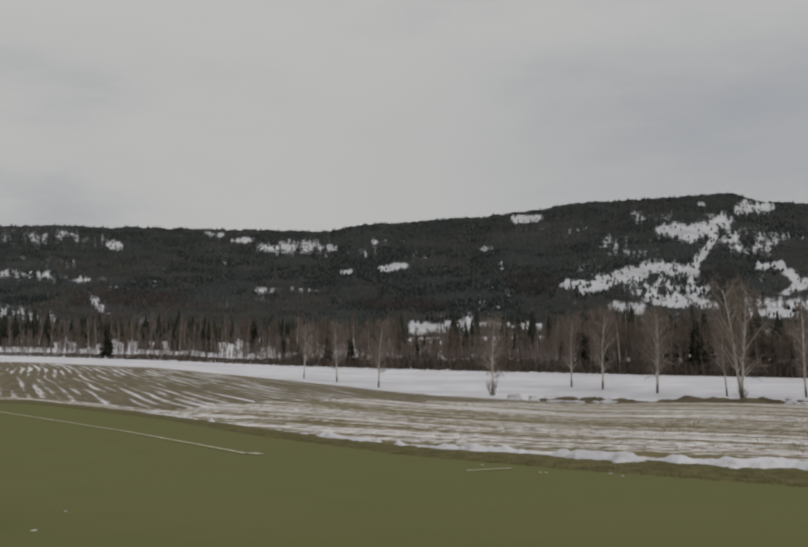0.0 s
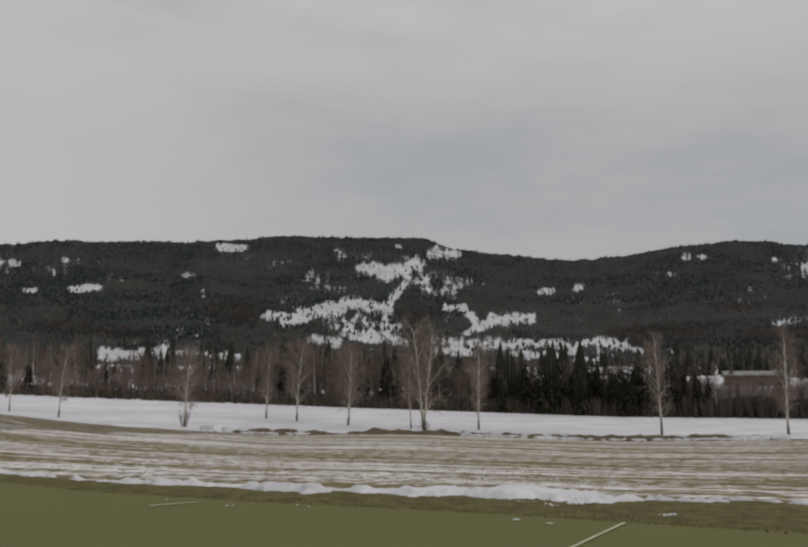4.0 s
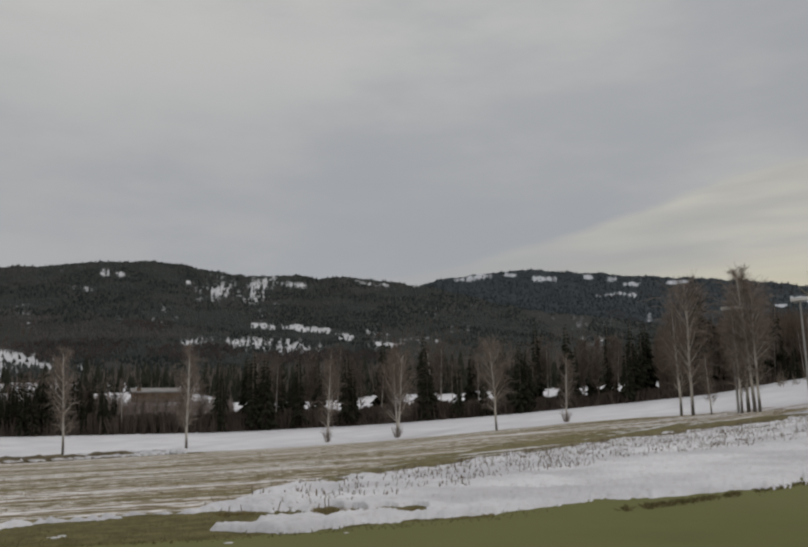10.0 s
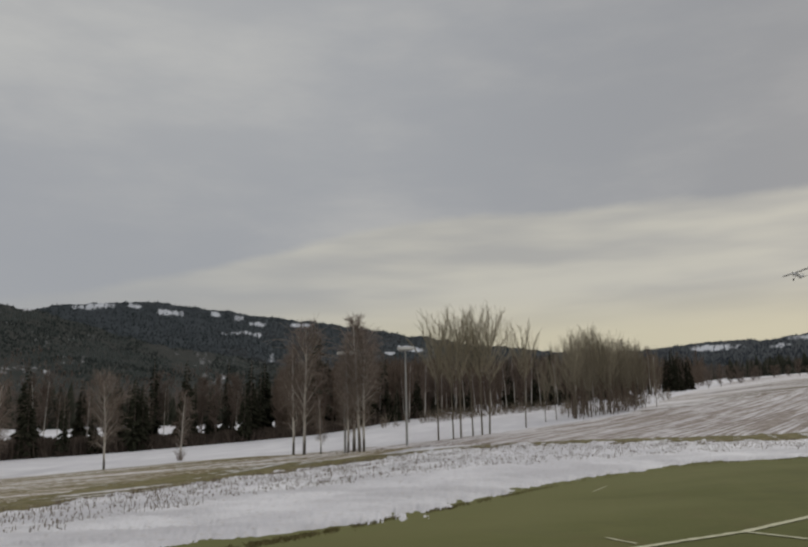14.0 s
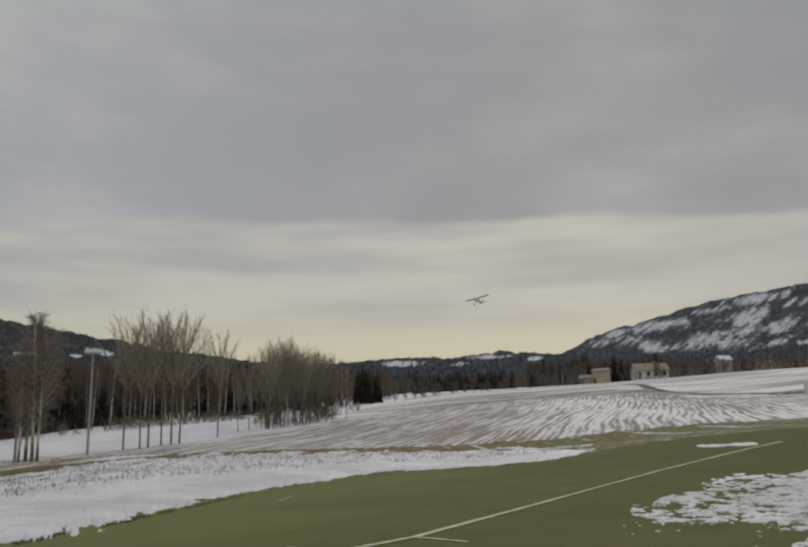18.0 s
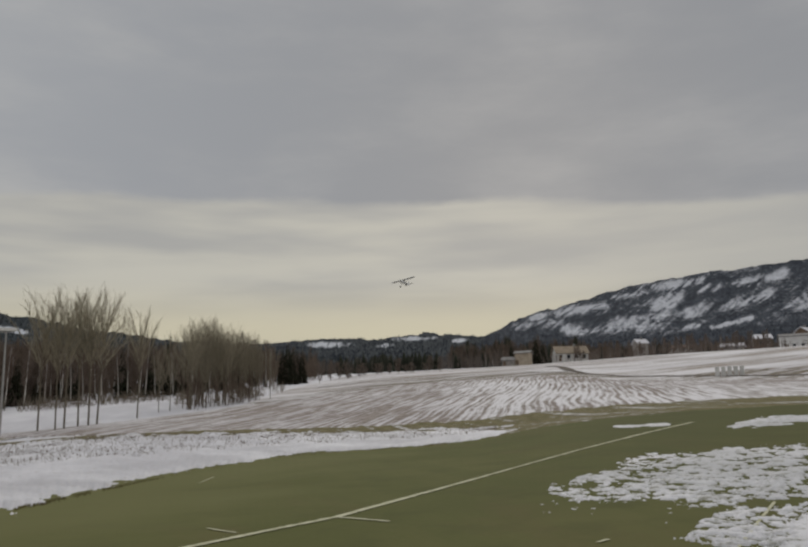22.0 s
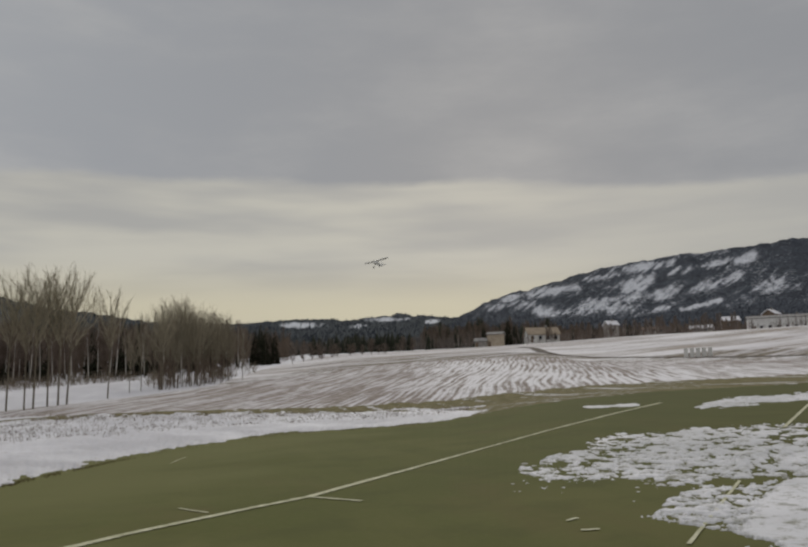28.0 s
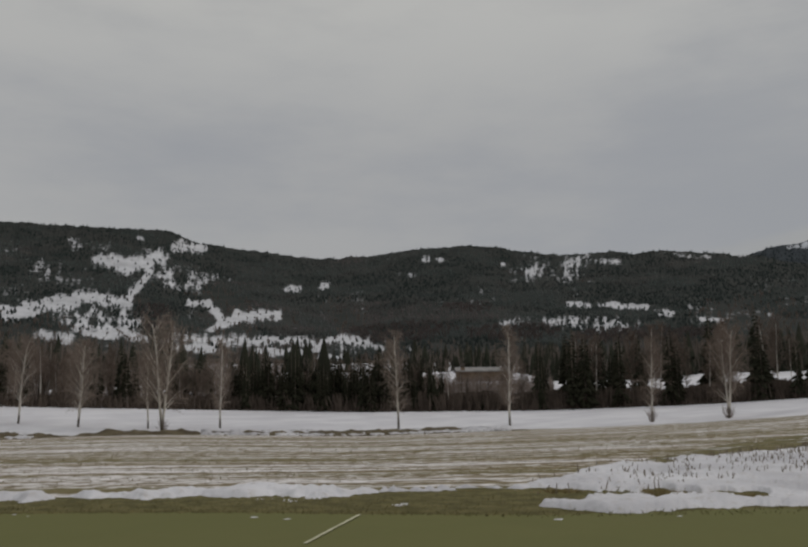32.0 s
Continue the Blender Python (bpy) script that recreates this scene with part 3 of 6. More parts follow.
# stubble field out to the tree row
tagged(polar_sheet("stubble_field", -86, 60, 0.4, lambda a: R2(a) * 0.96 + (R3(a) * 0.99 - R2(a) * 0.96) * np.clip((-a - 68) / 17, 0, 1) - (R2(a) * 0.96 - R1(a) - 0.5 * (R2(a) - R1(a))) * np.clip((a + 47) / 5, 0, 1), lambda a: R3(a) * (1 + 0.02 * (layered(a * 0.8, 0 * a, 21) - 0.5)), 20, STUBBLE,
                   lambda a, r, f: 0.025 + 0.020 * np.clip((r / R2(a) - 0.9) / 0.08, 0, 1)), "khaki stubble field streaked with melting snow", "field", kind="structure")
tagged(polar_sheet("furrowed_field", -6, 60, 0.2, lambda a: R2(a) * 0.97 + (R3(a) - R2(a) * 0.97) * np.clip((22 - a) / 27 + 0.12 * (layered(a * 0.8, 0 * a, 29) - 0.5), 0, 0.97), lambda a: R3(a), 30, FIELD_LEFT,
                   lambda a, r, f: 0.07 + 0 * r, skirt=0.08), "ploughed field with curving snowy furrows", "field", kind="structure")
# dry strip, then white furrows on the rise to the right
strip = lambda a, f: R2(a) + (R3(a) - R2(a)) * f
strip_end = curve([(-44, 0.0), (-50, 0.10), (-58, 0.28), (-64, 0.40), (-70, 0.46), (-80, 0.25), (-90, 0.13), (-100, 0.08), (-112, 0.09), (-130, 0.10)], 2)
tagged(polar_sheet("dry_grass_strip", -150, -45, 0.12, lambda a: strip(a, -0.03) + (R1(a) * 1.0 - strip(a, -0.03)) * np.clip((-a - 103) / 6, 0, 1), lambda a: strip(a, strip_end(a) * (0.75 + 0.5 * layered(a * 0.9, 0 * a, 25) + 0.06 * (layered(a * 5, 0 * a, 28) - 0.5))), 20, DRY_STRIP,
                   lambda a, r, f: 0.07 + 0.02 * np.sin(np.pi * f), skirt=0.09), "strip of dry yellow-brown grass beside the snow", "grass", kind="structure")
tagged(polar_sheet("ploughed_rise", -150, -72, 0.3, lambda a: strip(a, 0.99 - (1.01 - strip_end(a)) * np.clip((-a - 72) / 12 + 0.15 * (layered(a * 1.2, 0 * a, 63) - 0.5) * np.clip((-a - 72) / 2, 0, 1), 0, 1)), lambda a: R3(a), 30, FURROWS,
                   lambda a, r, f: 0.085 + 0 * r, skirt=0.12), "ploughed field on a rise, snow lying in its furrows", "field", kind="structure")

# low earth bank by the tree row, half under snow
bank_wide = lambda a: np.clip(layered(a * 0.5, 0 * a, 36) * 2.2 - 0.55, 0.12, 1) * np.clip(np.minimum(1 - a, a + 40) / 6, 0, 1)
tagged(polar_sheet("earth_bank", -40, 1, 0.1, lambda a: R3(a) * (1 - 0.020 * bank_wide(a)), lambda a: R3(a) * (1 + 0.055 * bank_wide(a)), 15, BANK,
                   lambda a, r, f: 0.03 + (0.14 + 0.40 * layered(a * 1.5, r * 0.5, 35)) * np.sin(np.pi * f) * bank_wide(a), skirt=0.06),
       "low brown earth bank with lumps of snow beside the tree row", "bank", kind="structure")
# soil track that winds over the rise, and bare soil at its far end
tagged(polar_sheet("soil_track", -150, -93, 0.2, lambda a: R3(a) * (1 - (0.03 + 0.11 * layered(a * 0.5, 0 * a, 41)) * np.clip((-93 - a) / 6, 0, 1)), lambda a: R3(a) * (1 + (0.02 + 0.07 * layered(a * 0.35, 0 * a, 42)) * np.clip((-93 - a) / 9, 0, 1) + 0.16 * np.clip((-a - 119) / 6, 0, 1)), 12, SOIL,
                   lambda a, r, f: 0.13 + 0 * r, skirt=0.1), "brown soil track along the top of the ploughed field", "track", kind="structure")
# the upper fields, thinly snowed over
UPPER = make_furrows("thin_snow_on_grass", radians(70), 1.8, 0.528, (0.22, 0.18, 0.135), (0.36, 0.31, 0.25))
tagged(polar_sheet("upper_field", -150, -92, 0.3, lambda a: R3(a) * 0.99, lambda a: R3(a) * 0.99 + (R4(a) * 1.05 - R3(a) * 0.99) * np.clip((-92 - a) / 7, 0, 1), 24, UPPER, lambda a, r, f: 0.02 + 0.10 * np.clip((-92 - a) / 3, 0, 1) + 0 * r, skirt=0.03), "upper snowy field with brown grass showing", "field", kind="structure")


# ---- hills ----
def ellipse(az, el, list_of):
    """How far into a set of slanted ovals (bearing, elevation, half width, half height, slant) each place lies, 1 at the middle."""
    best = np.zeros_like(az)
    for a, e, w, h, slant in list_of:
        x, y = (az - a) / w, (el - e - slant * (az - a)) / h
        best = np.maximum(best, 1 - (x * x + y * y) * 0.5)
    return best


def strokes(az, el, list_of):
    """How far into a set of snow strips (bearing and elevation of both ends, half width, cover) each place lies."""
    best = np.zeros_like(az)
    for a0, e0, a1, e1, w, cover in list_of:
        da, de = a1 - a0, e1 - e0
        t = np.clip(((az - a0) * da + (el - e0) * de) / (da * da + de * de + 1e-9), 0, 1)
        d2 = ((az - a0 - t * da) ** 2 + (el - e0 - t * de) ** 2) / (w * w)
        best = np.maximum(best, cover * np.exp(-0.42 * d2))
    return best


def hill(name, label, az0, az1, step, ridge, base, r0, r1, rows, mat, clearings, seed, fleck=0.0, bulge=0.85, strips=(), wooded_to=0.0, slant=0.0):
    """A hillside from its foot at r0 to its ridge at r1, and a little way down behind. Returns a function that gives places on it."""
    az = np.arange(az0, az1 + step / 2, step)
    f = np.concatenate([np.linspace(0, 1, rows), [1.06, 1.2, 1.5]])[:, None]
    top, low = ridge(az) + 0.26 * (layered(az * 0.9, 0 * az, seed + 2, 3) - 0.5) + 0.13 * (layered(az * 3.3, 0 * az, seed + 6, 2) - 0.5), base(az)

    def at(a, f):
        g = np.minimum(f, 1.0)
        wave = 1 + 0.10 * (layered(a * 0.13 + 7, g * 1.2, seed) - 0.5)
        r = (r0 + (r1 - r0) * f) * wave
        e = np.interp(a, az, low) + (np.interp(a, az, top) - np.interp(a, az, low)) * g**bulge
        z = EYE + r * np.tan(np.radians(e))
        z = z + r * 0.006 * (layered(a * 0.5, f * 6, seed + 3) - 0.5) * np.sin(np.pi * g) - np.maximum(f - 1, 0) * (r1 - r0) * 0.35
        return r, e, z

    a = np.broadcast_to(az[None], (len(f), len(az)))
    ff = np.broadcast_to(f, a.shape)
    r, e, z = at(a, ff)
    verts = np.stack([-np.sin(np.radians(a)) * r, np.cos(np.radians(a)) * r, z], -1)
    ob = mesh_object(name, verts, grid_faces(len(f), len(az))[:, ::-1], mat, True)

    def open_ground(a, e):
        ragged = (0.8 if strips else 0.9) * (layered(a * 1.1, e * 1.6, seed + 9, 3) - 0.5) + 1.25 * (layered((a + slant * e) * (4.2 if slant else 6.5), e * (2.6 if slant else 1.8), seed + 11, 3) - 0.5)
        speck = fleck * np.clip(layered(a * 0.35, e * 0.8, seed + 14) - 0.42, 0, 1) * 4 * layered(a * 2.6, e * 4.5, seed + 17)
        lies = np.maximum(np.maximum(1.05 * ellipse(a, e, clearings), 1.15 * strokes(a, e, strips)), speck)
        return np.clip((e - wooded_to) / 0.5, 0, 1) * np.clip(lies + ragged * np.clip(0.22 + 1.7 * lies, 0, 1.15), 0, 1)

    clear = open_ground(a, e)
    ob.data.attributes.new("clearing", "FLOAT", "POINT").data.foreach_set("value", clear.ravel().astype(np.float32))
    tagged(ob, label, "hill", kind="structure")
    return at, open_ground


def cones(count, at, open_ground, az0, az1, f0, f1, tall, seed, limit=0.40, keep=None):
    """Bases and heights of trees that stand on a hillside, outside its clearings."""
    rng = np.random.default_rng(seed)
    a, f = rng.uniform(az0, az1, count), rng.uniform(f0, f1, count)
    r, e, z = at(a, f)
    ok = open_ground(a, e) < limit + np.where(rng.uniform(0, 1, count) < 0.13, 0.8, rng.uniform(-0.25, 0.55, count))
    if keep is not None:
        ok &= keep(a, e)
    a, r, z = a[ok], r[ok], z[ok]
    h = tall * rng.uniform(0.6, 1.25, len(a))
    return np.stack([-np.sin(np.radians(a)) * r, np.cos(np.radians(a)) * r, z - 0.5], -1), h, rng


def far_conifers(name, label, bases, heights, rng, mat, slim=0.2):
    """Many small conifers: two stacked, uneven skirts each."""
    n, k = len(bases), 5
    ring = np.arange(k) * 2 * np.pi / k
    parts_v = []
    for lo, hi, wide in ((0.0, 0.66, 1.0), (0.38, 1.0, 0.66)):
        turn = rng.uniform(0, 6.28, (n, 1))
        rad = heights[:, None] * slim * wide * rng.uniform(0.7, 1.2, (n, k))
        rim = np.stack([np.cos(ring + turn) * rad, np.sin(ring + turn) * rad, np.broadcast_to(heights[:, None] * lo, rad.shape) + rng.uniform(-0.05, 0.05, (n, k)) * heights[:, None]], -1)
        tip = np.stack([0 * heights, 0 * heights, heights * hi], -1)[:, None]
        parts_v.append(np.concatenate([rim, tip], 1) + bases[:, None])
    v = np.concatenate(parts_v, 1).reshape(-1, 3)
    tri = np.array([[c * (k + 1) + i, c * (k + 1) + (i + 1) % k, c * (k + 1) + k] for c in (0, 1) for i in range(k)])
    faces = (np.arange(n)[:, None, None] * 2 * (k + 1) + tri[None]).reshape(-1, 3)
    return tagged(mesh_object(name, v, faces, mat, True), label, "forest", kind="stuff")


def far_broadleaf(name, label, bases, heights, rng, mat):
    """Bare trees far off: a few uneven upright blades that cross one another."""
    n, k = len(bases), 9
    v = []
    for j in range(k):
        t = rng.uniform(0, 6.28, n)
        d = np.stack([np.cos(t), np.sin(t), 0 * t], -1)
        out = heights * rng.uniform(0.02, 0.24, n) * (0.3 if j < 2 else 1.0)
        low = bases + np.stack([0 * t, 0 * t, heights * (0.0 if j < 2 else rng.uniform(0.15, 0.45, n))], -1)
        top = bases + d * out[:, None] + np.stack([0 * t, 0 * t, heights * rng.uniform(0.65, 1.0, n)], -1)
        side = np.stack([-np.sin(t * 1.7), np.cos(t * 1.7), 0 * t], -1) * (heights * rng.uniform(0.03, 0.07, n))[:, None]
        mid = (low + top) / 2 + np.stack([0 * t, 0 * t, heights * 0.08], -1)
        v.append(np.stack([low, mid + side, top, mid - side], 1))
    v = np.concatenate(v, 1)
    idx = np.arange(n)[:, None, None] * 4 * k + (np.arange(k)[:, None] * 4 + np.arange(4))[None]
    return tagged(mesh_object(name, v.reshape(-1, 3), idx.reshape(-1, 4), mat), label, "forest", kind="stuff")


def tubes(segments, sides=3):
    """One mesh of tapered tubes from rows of start, end, start radius, end radius."""
    p = np.array([s[0] for s in segments], float)
    q = np.array([s[1] for s in segments], float)
    r0, r1 = np.array([s[2] for s in segments]), np.array([s[3] for s in segments])
    d = q - p
    d /= np.linalg.norm(d, axis=1, keepdims=True) + 1e-9
    ref = np.where(np.abs(d[:, 2:3]) < 0.9, [[0, 0, 1.0]], [[1.0, 0, 0]])
    u = np.cross(d, ref)
    u /= np.linalg.norm(u, axis=1, keepdims=True)
    w = np.cross(d, u)
    t = np.arange(sides) * 2 * np.pi / sides
    ring = np.cos(t)[None, :, None] * u[:, None] + np.sin(t)[None, :, None] * w[:, None]
    v = np.concatenate([p[:, None] + ring * r0[:, None, None], q[:, None] + ring * r1[:, None, None]], 1)
    i = np.arange(sides)
    quad = np.stack([i, (i + 1) % sides, (i + 1) % sides + sides, i + sides], -1)
    f = np.arange(len(p))[:, None, None] * 2 * sides + quad[None]
    return v.reshape(-1, 3), f.reshape(-1, 4)


def twiggy_wood(name, label, bases, heights, rng, mat, twigs=15, stem=0.010, spread=0.20):
    """Bare trees a field away: each a thin stem and a brush of fine upswept twigs."""
    n = len(bases)
    lean = rng.normal(0, 0.05, (n, 3)) * [1, 1, 0]
    segs_p, segs_q, w0, w1 = [bases], [bases + (lean + [0, 0, 0.92]) * heights[:, None]], [heights * stem], [heights * stem * 0.4]
    for j in range(twigs):
        g = rng.uniform(0.22, 0.85, n)
        t = rng.uniform(0, 6.283, n)
        out = heights * spread * rng.uniform(0.25, 1.0, n) * (1.15 - g)
        p = bases + (lean + [0, 0, 0.92]) * (heights * g)[:, None]
        q = p + np.stack([np.cos(t) * out, np.sin(t) * out, heights * rng.uniform(0.10, 0.28, n) * (1.25 - g)], -1)
        segs_p.append(p)
        segs_q.append(q)
        w0.append(heights * stem * 0.42)
        w1.append(heights * stem * 0.22)
    rows = list(zip(np.concatenate(segs_p), np.concatenate(segs_q), np.concatenate(w0), np.concatenate(w1)))
    v, f = tubes(rows, 3)
    return tagged(mesh_object(name, v, f, mat), label, "forest", kind="stuff")


near_ridge = curve([(75, 9.2), (32, 9.5), (28, 9.85), (20, 10.0), (12, 10.1), (8.5, 10.5), (3, 10.85), (-1.5, 11.25), (-6, 11.65), (-11.5, 11.7), (-15.5, 11.75), (-17, 11.05), (-22, 10.35),
                    (-25, 10.1), (-28, 10.15), (-32.5, 10.7), (-36, 10.8), (-39, 10.4), (-41.5, 10.05), (-46, 9.9), (-50, 9.8), (-54, 9.2), (-60, 7.5), (-75, 5.0)], 0.7)
near_base = curve([(75, 2.6), (-80, 2.6)], 1)
# snow on the hill: the ski runs, the slopes below them, the clearings east and west of them
ski_runs = [(-15.8, 10.89, -17.6, 10.95, 0.19, 1.0), (-15.8, 10.89, -16.2, 11.36, 0.12, 1.0), (-11.2, 9.88, -12.9, 9.57, 0.26, 1.0), (-12.9, 9.57, -14.8, 10.24, 0.31, 1.0), (-14.4, 9.47, -13.5, 8.15, 0.14, 1.0),
            (-13.5, 8.15, -12.7, 6.99, 0.17, 1.0), (-12.8, 7.06, -11.0, 7.44, 0.26, 1.0), (-11.0, 7.44, -8.7, 6.92, 0.29, 1.0), (-9.0, 6.96, -6.8, 6.60, 0.24, 1.0), (-7.0, 6.35, -4.8, 6.34, 0.19, 1.0),
            (-5.8, 5.94, -8.0, 6.36, 0.17, 1.0), (-10.9, 6.59, -10.0, 5.38, 0.17, 1.0), (-12.7, 6.58, -12.9, 5.24, 0.12, 1.0), (-10.0, 5.38, -11.9, 5.30, 0.11, 1.0), (-11.7, 5.37, -14.1, 4.63, 0.17, 1.0), (-7.8, 4.77, -9.5, 4.53, 0.21, 0.8)]
middle_slopes = [(-10.4, 4.97, -12.4, 4.71, 0.14, 1.0), (-16.8, 7.01, -18.2, 6.91, 0.14, 1.0), (-18.1, 6.91, -19.0, 5.89, 0.19, 1.0), (-18.9, 5.77, -18.3, 5.23, 0.17, 1.0), (-18.6, 5.46, -20.3, 6.10, 0.21, 1.0),
                 (-20.0, 6.15, -22.6, 6.20, 0.26, 1.0), (-15.4, 8.24, -17.5, 8.07, 0.31, 0.6), (-9.5, 10.75, -9.7, 10.50, 0.26, 0.6), (-7.5, 8.92, -10.5, 8.18, 0.59, 0.42), (-18.0, 8.8, -19.4, 8.7, 0.17, 0.6),
                 (-16.2, 4.10, -18.6, 3.95, 0.21, 1.0), (-21.3, 4.56, -24.3, 4.43, 0.22, 1.0), (-21.3, 3.82, -24.6, 3.69, 0.20, 1.0), (-25.0, 3.85, -26.2, 4.58, 0.22, 1.0), (-26.2, 4.58, -27.9, 4.52, 0.22, 1.0), (-27.9, 4.41, -29.6, 3.97, 0.20, 1.0)]
north_clearings = [(17.8, 9.30, 16.6, 9.40, 0.13, 0.9), (15.6, 8.94, 11.9, 9.06, 0.31, 0.74), (14.5, 9.13, 14.1, 8.93, 0.17, 0.9), (11.3, 8.97, 10.9, 8.95, 0.14, 1.0), (8.9, 8.85, 8.9, 8.50, 0.19, 0.6), (7.7, 7.57, 6.0, 7.73, 0.16, 0.9),
                   (10.3, 7.30, 9.8, 7.33, 0.14, 0.8), (16.3, 6.07, 12.2, 6.09, 0.17, 0.6), (5.5, 3.49, 1.9, 3.73, 0.29, 1.0), (1.0, 3.67, -2.9, 3.53, 0.17, 1.0), (8.3, 9.36, 8.0, 9.37, 0.14, 0.6), (0.7, 8.77, 0.2, 8.79, 0.17, 0.7),
                   (-1.3, 10.75, -3.1, 10.80, 0.17, 0.9), (0.5, 8.75, 0.4, 8.75, 0.17, 0.7), (-13.5, 11.11, -13.7, 11.11, 0.14, 0.7), (-0.5, 7.75, -0.5, 7.51, 0.14, 0.6)]
south_clearings = [(-25.4, 3.41, -27.1, 3.42, 0.18, 0.8), (-31.5, 3.97, -32.4, 3.41, 0.13, 1.0), (-32.4, 3.41, -33.3, 3.03, 0.10, 1.0), (-23.2, 7.95, -24.0, 8.04, 0.18, 0.9), (-25.6, 8.13, -25.9, 8.23, 0.20, 0.8), (-32.7, 9.97, -32.9, 9.97, 0.18, 0.8),
                   (-33.5, 9.91, -33.9, 9.91, 0.12, 0.8), (-30.7, 9.03, -31.9, 8.94, 0.12, 0.7), (-39.0, 9.0, -42.4, 8.82, 0.50, 0.75), (-38.0, 5.65, -41.9, 5.50, 0.30, 0.72), (-38.0, 9.47, -38.2, 9.47, 0.12, 0.8), (-36.5, 7.76, -37.3, 7.76, 0.11, 0.6),
                   (-42.2, 6.78, -43.6, 6.62, 0.12, 1.0), (-44.3, 6.65, -47.3, 6.27, 0.14, 1.0), (-47.9, 5.84, -48.8, 5.82, 0.16, 0.8), (-42.4, 5.48, -46.4, 5.03, 0.40, 0.70)]
ridge_flecks = [(-9.0, 6.15, -13.6, 5.75, 0.55, 0.66), (-15.6, 4.75, -20.5, 4.5, 0.40, 0.70), (-22.5, 4.1, -29.5, 4.25, 0.42, 0.68), (-13.5, 8.9, -17.6, 8.5, 0.5, 0.55), (-42.0, 8.93, -43.2, 9.55, 0.45, 0.74), (-44.3, 9.47, -45.6, 9.33, 0.16, 0.7), (-50.6, 5.32, -51.8, 5.22, 0.12, 0.8), (-49.2, 9.57, -51.5, 9.26, 0.13, 0.7), (-53.1, 9.35, -53.7, 9.36, 0.16, 0.6)]
far_north = [(32.0, 9.0, 26.2, 9.1, 0.36, 0.40), (25.5, 8.75, 25.0, 8.70, 0.16, 1.0), (32.0, 6.6, 27.2, 6.5, 0.24, 0.48), (27.6, 6.45, 26.8, 6.42, 0.10, 0.9), (19.6, 9.7, 18.4, 9.7, 0.12, 0.6),
             (26.3, 5.2, 25.6, 4.4, 0.22, 0.55), (32.0, 4.4, 29.0, 4.0, 0.32, 0.50)]
at_near, open_near = hill("hill", "long wooded hill with snowy clearings and dark spruce", -80, 75, 0.11, near_ridge, near_base, 480, 1250, 88, HILL, (), 31, 0.30,
                         strips=[(a0, e0 - 0.045 * (e0 - 4), a1, e1 - 0.045 * (e1 - 4), 1.22 * w, 0.95 * c) for a0, e0, a1, e1, w, c in ski_runs] + [(a0, e0, a1, e1, w, c if c > 0.75 else 0.72 * c) for a0, e0, a1, e1, w, c in middle_slopes + north_clearings + south_clearings + ridge_flecks] + far_north)
b, h, rng = cones(62000, at_near, open_near, -80, 60, 0.0, 1.0, 3.4, 41, keep=lambda a, e: layered(a * 0.22, e * 0.5, 77) + 0.05 * (e - 6) > 0.38)
far_conifers("hillside_spruces", "dark green spruce forest covering a hillside", b, h, rng, CANOPY, 0.42)
b, h, rng = cones(11000, at_near, open_near, -80, 60, 0.0, 0.7, 5.5, 42, keep=lambda a, e: layered(a * 0.22, e * 0.5, 77) + 0.05 * (e - 6) < 0.42)
far_broadleaf("hillside_birches", "leafless brown birch woods on the lower hillside", b, h, rng, BROWN_CANOPY)

# birch stands that show purple-brown among the spruce
birch_stands = [(-2.6, 6.4, 2.0, 0.75, 0.0), (-14.6, 6.0, 1.2, 0.8, 0.0), (-30.5, 4.9, 4.2, 0.7, -0.05), (-38.5, 4.8, 3.0, 0.5, 0.0), (-46.5, 4.4, 5.0, 0.45, 0.0), (6.0, 5.0, 4.0, 0.35, 0.0), (-35.5, 6.6, 1.6, 0.35, 0.0), (24.0, 5.2, 4.0, 0.5, 0.0)]
b, h, rng = cones(60000, at_near, open_near, -54, 32, 0.0, 0.7, 4.6, 49, keep=lambda a, e: ellipse(a, e, birch_stands) + 0.7 * (layered(a * 1.4, e * 2.2, 83, 3) - 0.5) > 0.52)
far_broadleaf("birch_stands", "purple-brown stands of bare birch on the hillside", b, h, rng, PURPLE_CANOPY)

back_ridge = curve([(-38, 6.0), (-50, 8.4), (-54.5, 9.45), (-56.5, 9.75), (-60.5, 10.0), (-64.5, 9.6), (-69, 9.1), (-75, 8.35), (-78.5, 7.75), (-82, 7.1), (-88, 6.4), (-95, 5.6), (-105, 4.5)], 0.8)
back_clearings = [(-70.5, 8.6, 0.9, 0.12, 0.0), (-78.3, 6.95, 0.9, 0.16, 0.15), (-76.6, 6.6, 0.4, 0.1, 0.0)]
back_strips = [(-56.0, 9.50, -56.8, 9.54, 0.11, 1.0), (-56.8, 9.56, -58.3, 9.65, 0.18, 1.0), (-59.4, 9.72, -60.2, 9.62, 0.13, 0.9), (-61.3, 9.38, -62.9, 9.27, 0.16, 1.0), (-64.8, 9.33, -65.2, 9.30, 0.13, 0.9), (-66.3, 9.11, -66.6, 9.08, 0.16, 0.8),
               (-67.3, 8.70, -68.1, 8.60, 0.13, 0.8), (-65.5, 8.07, -66.5, 8.08, 0.10, 0.8), (-66.7, 8.13, -67.8, 7.93, 0.13, 1.0), (-62.3, 6.52, -63.6, 6.32, 0.11, 0.6), (-54.2, 7.45, -55.0, 7.42, 0.10, 0.8), (-61.4, 4.75, -62.3, 4.67, 0.13, 0.8),
               (-61.1, 3.96, -62.0, 4.25, 0.10, 0.7)]
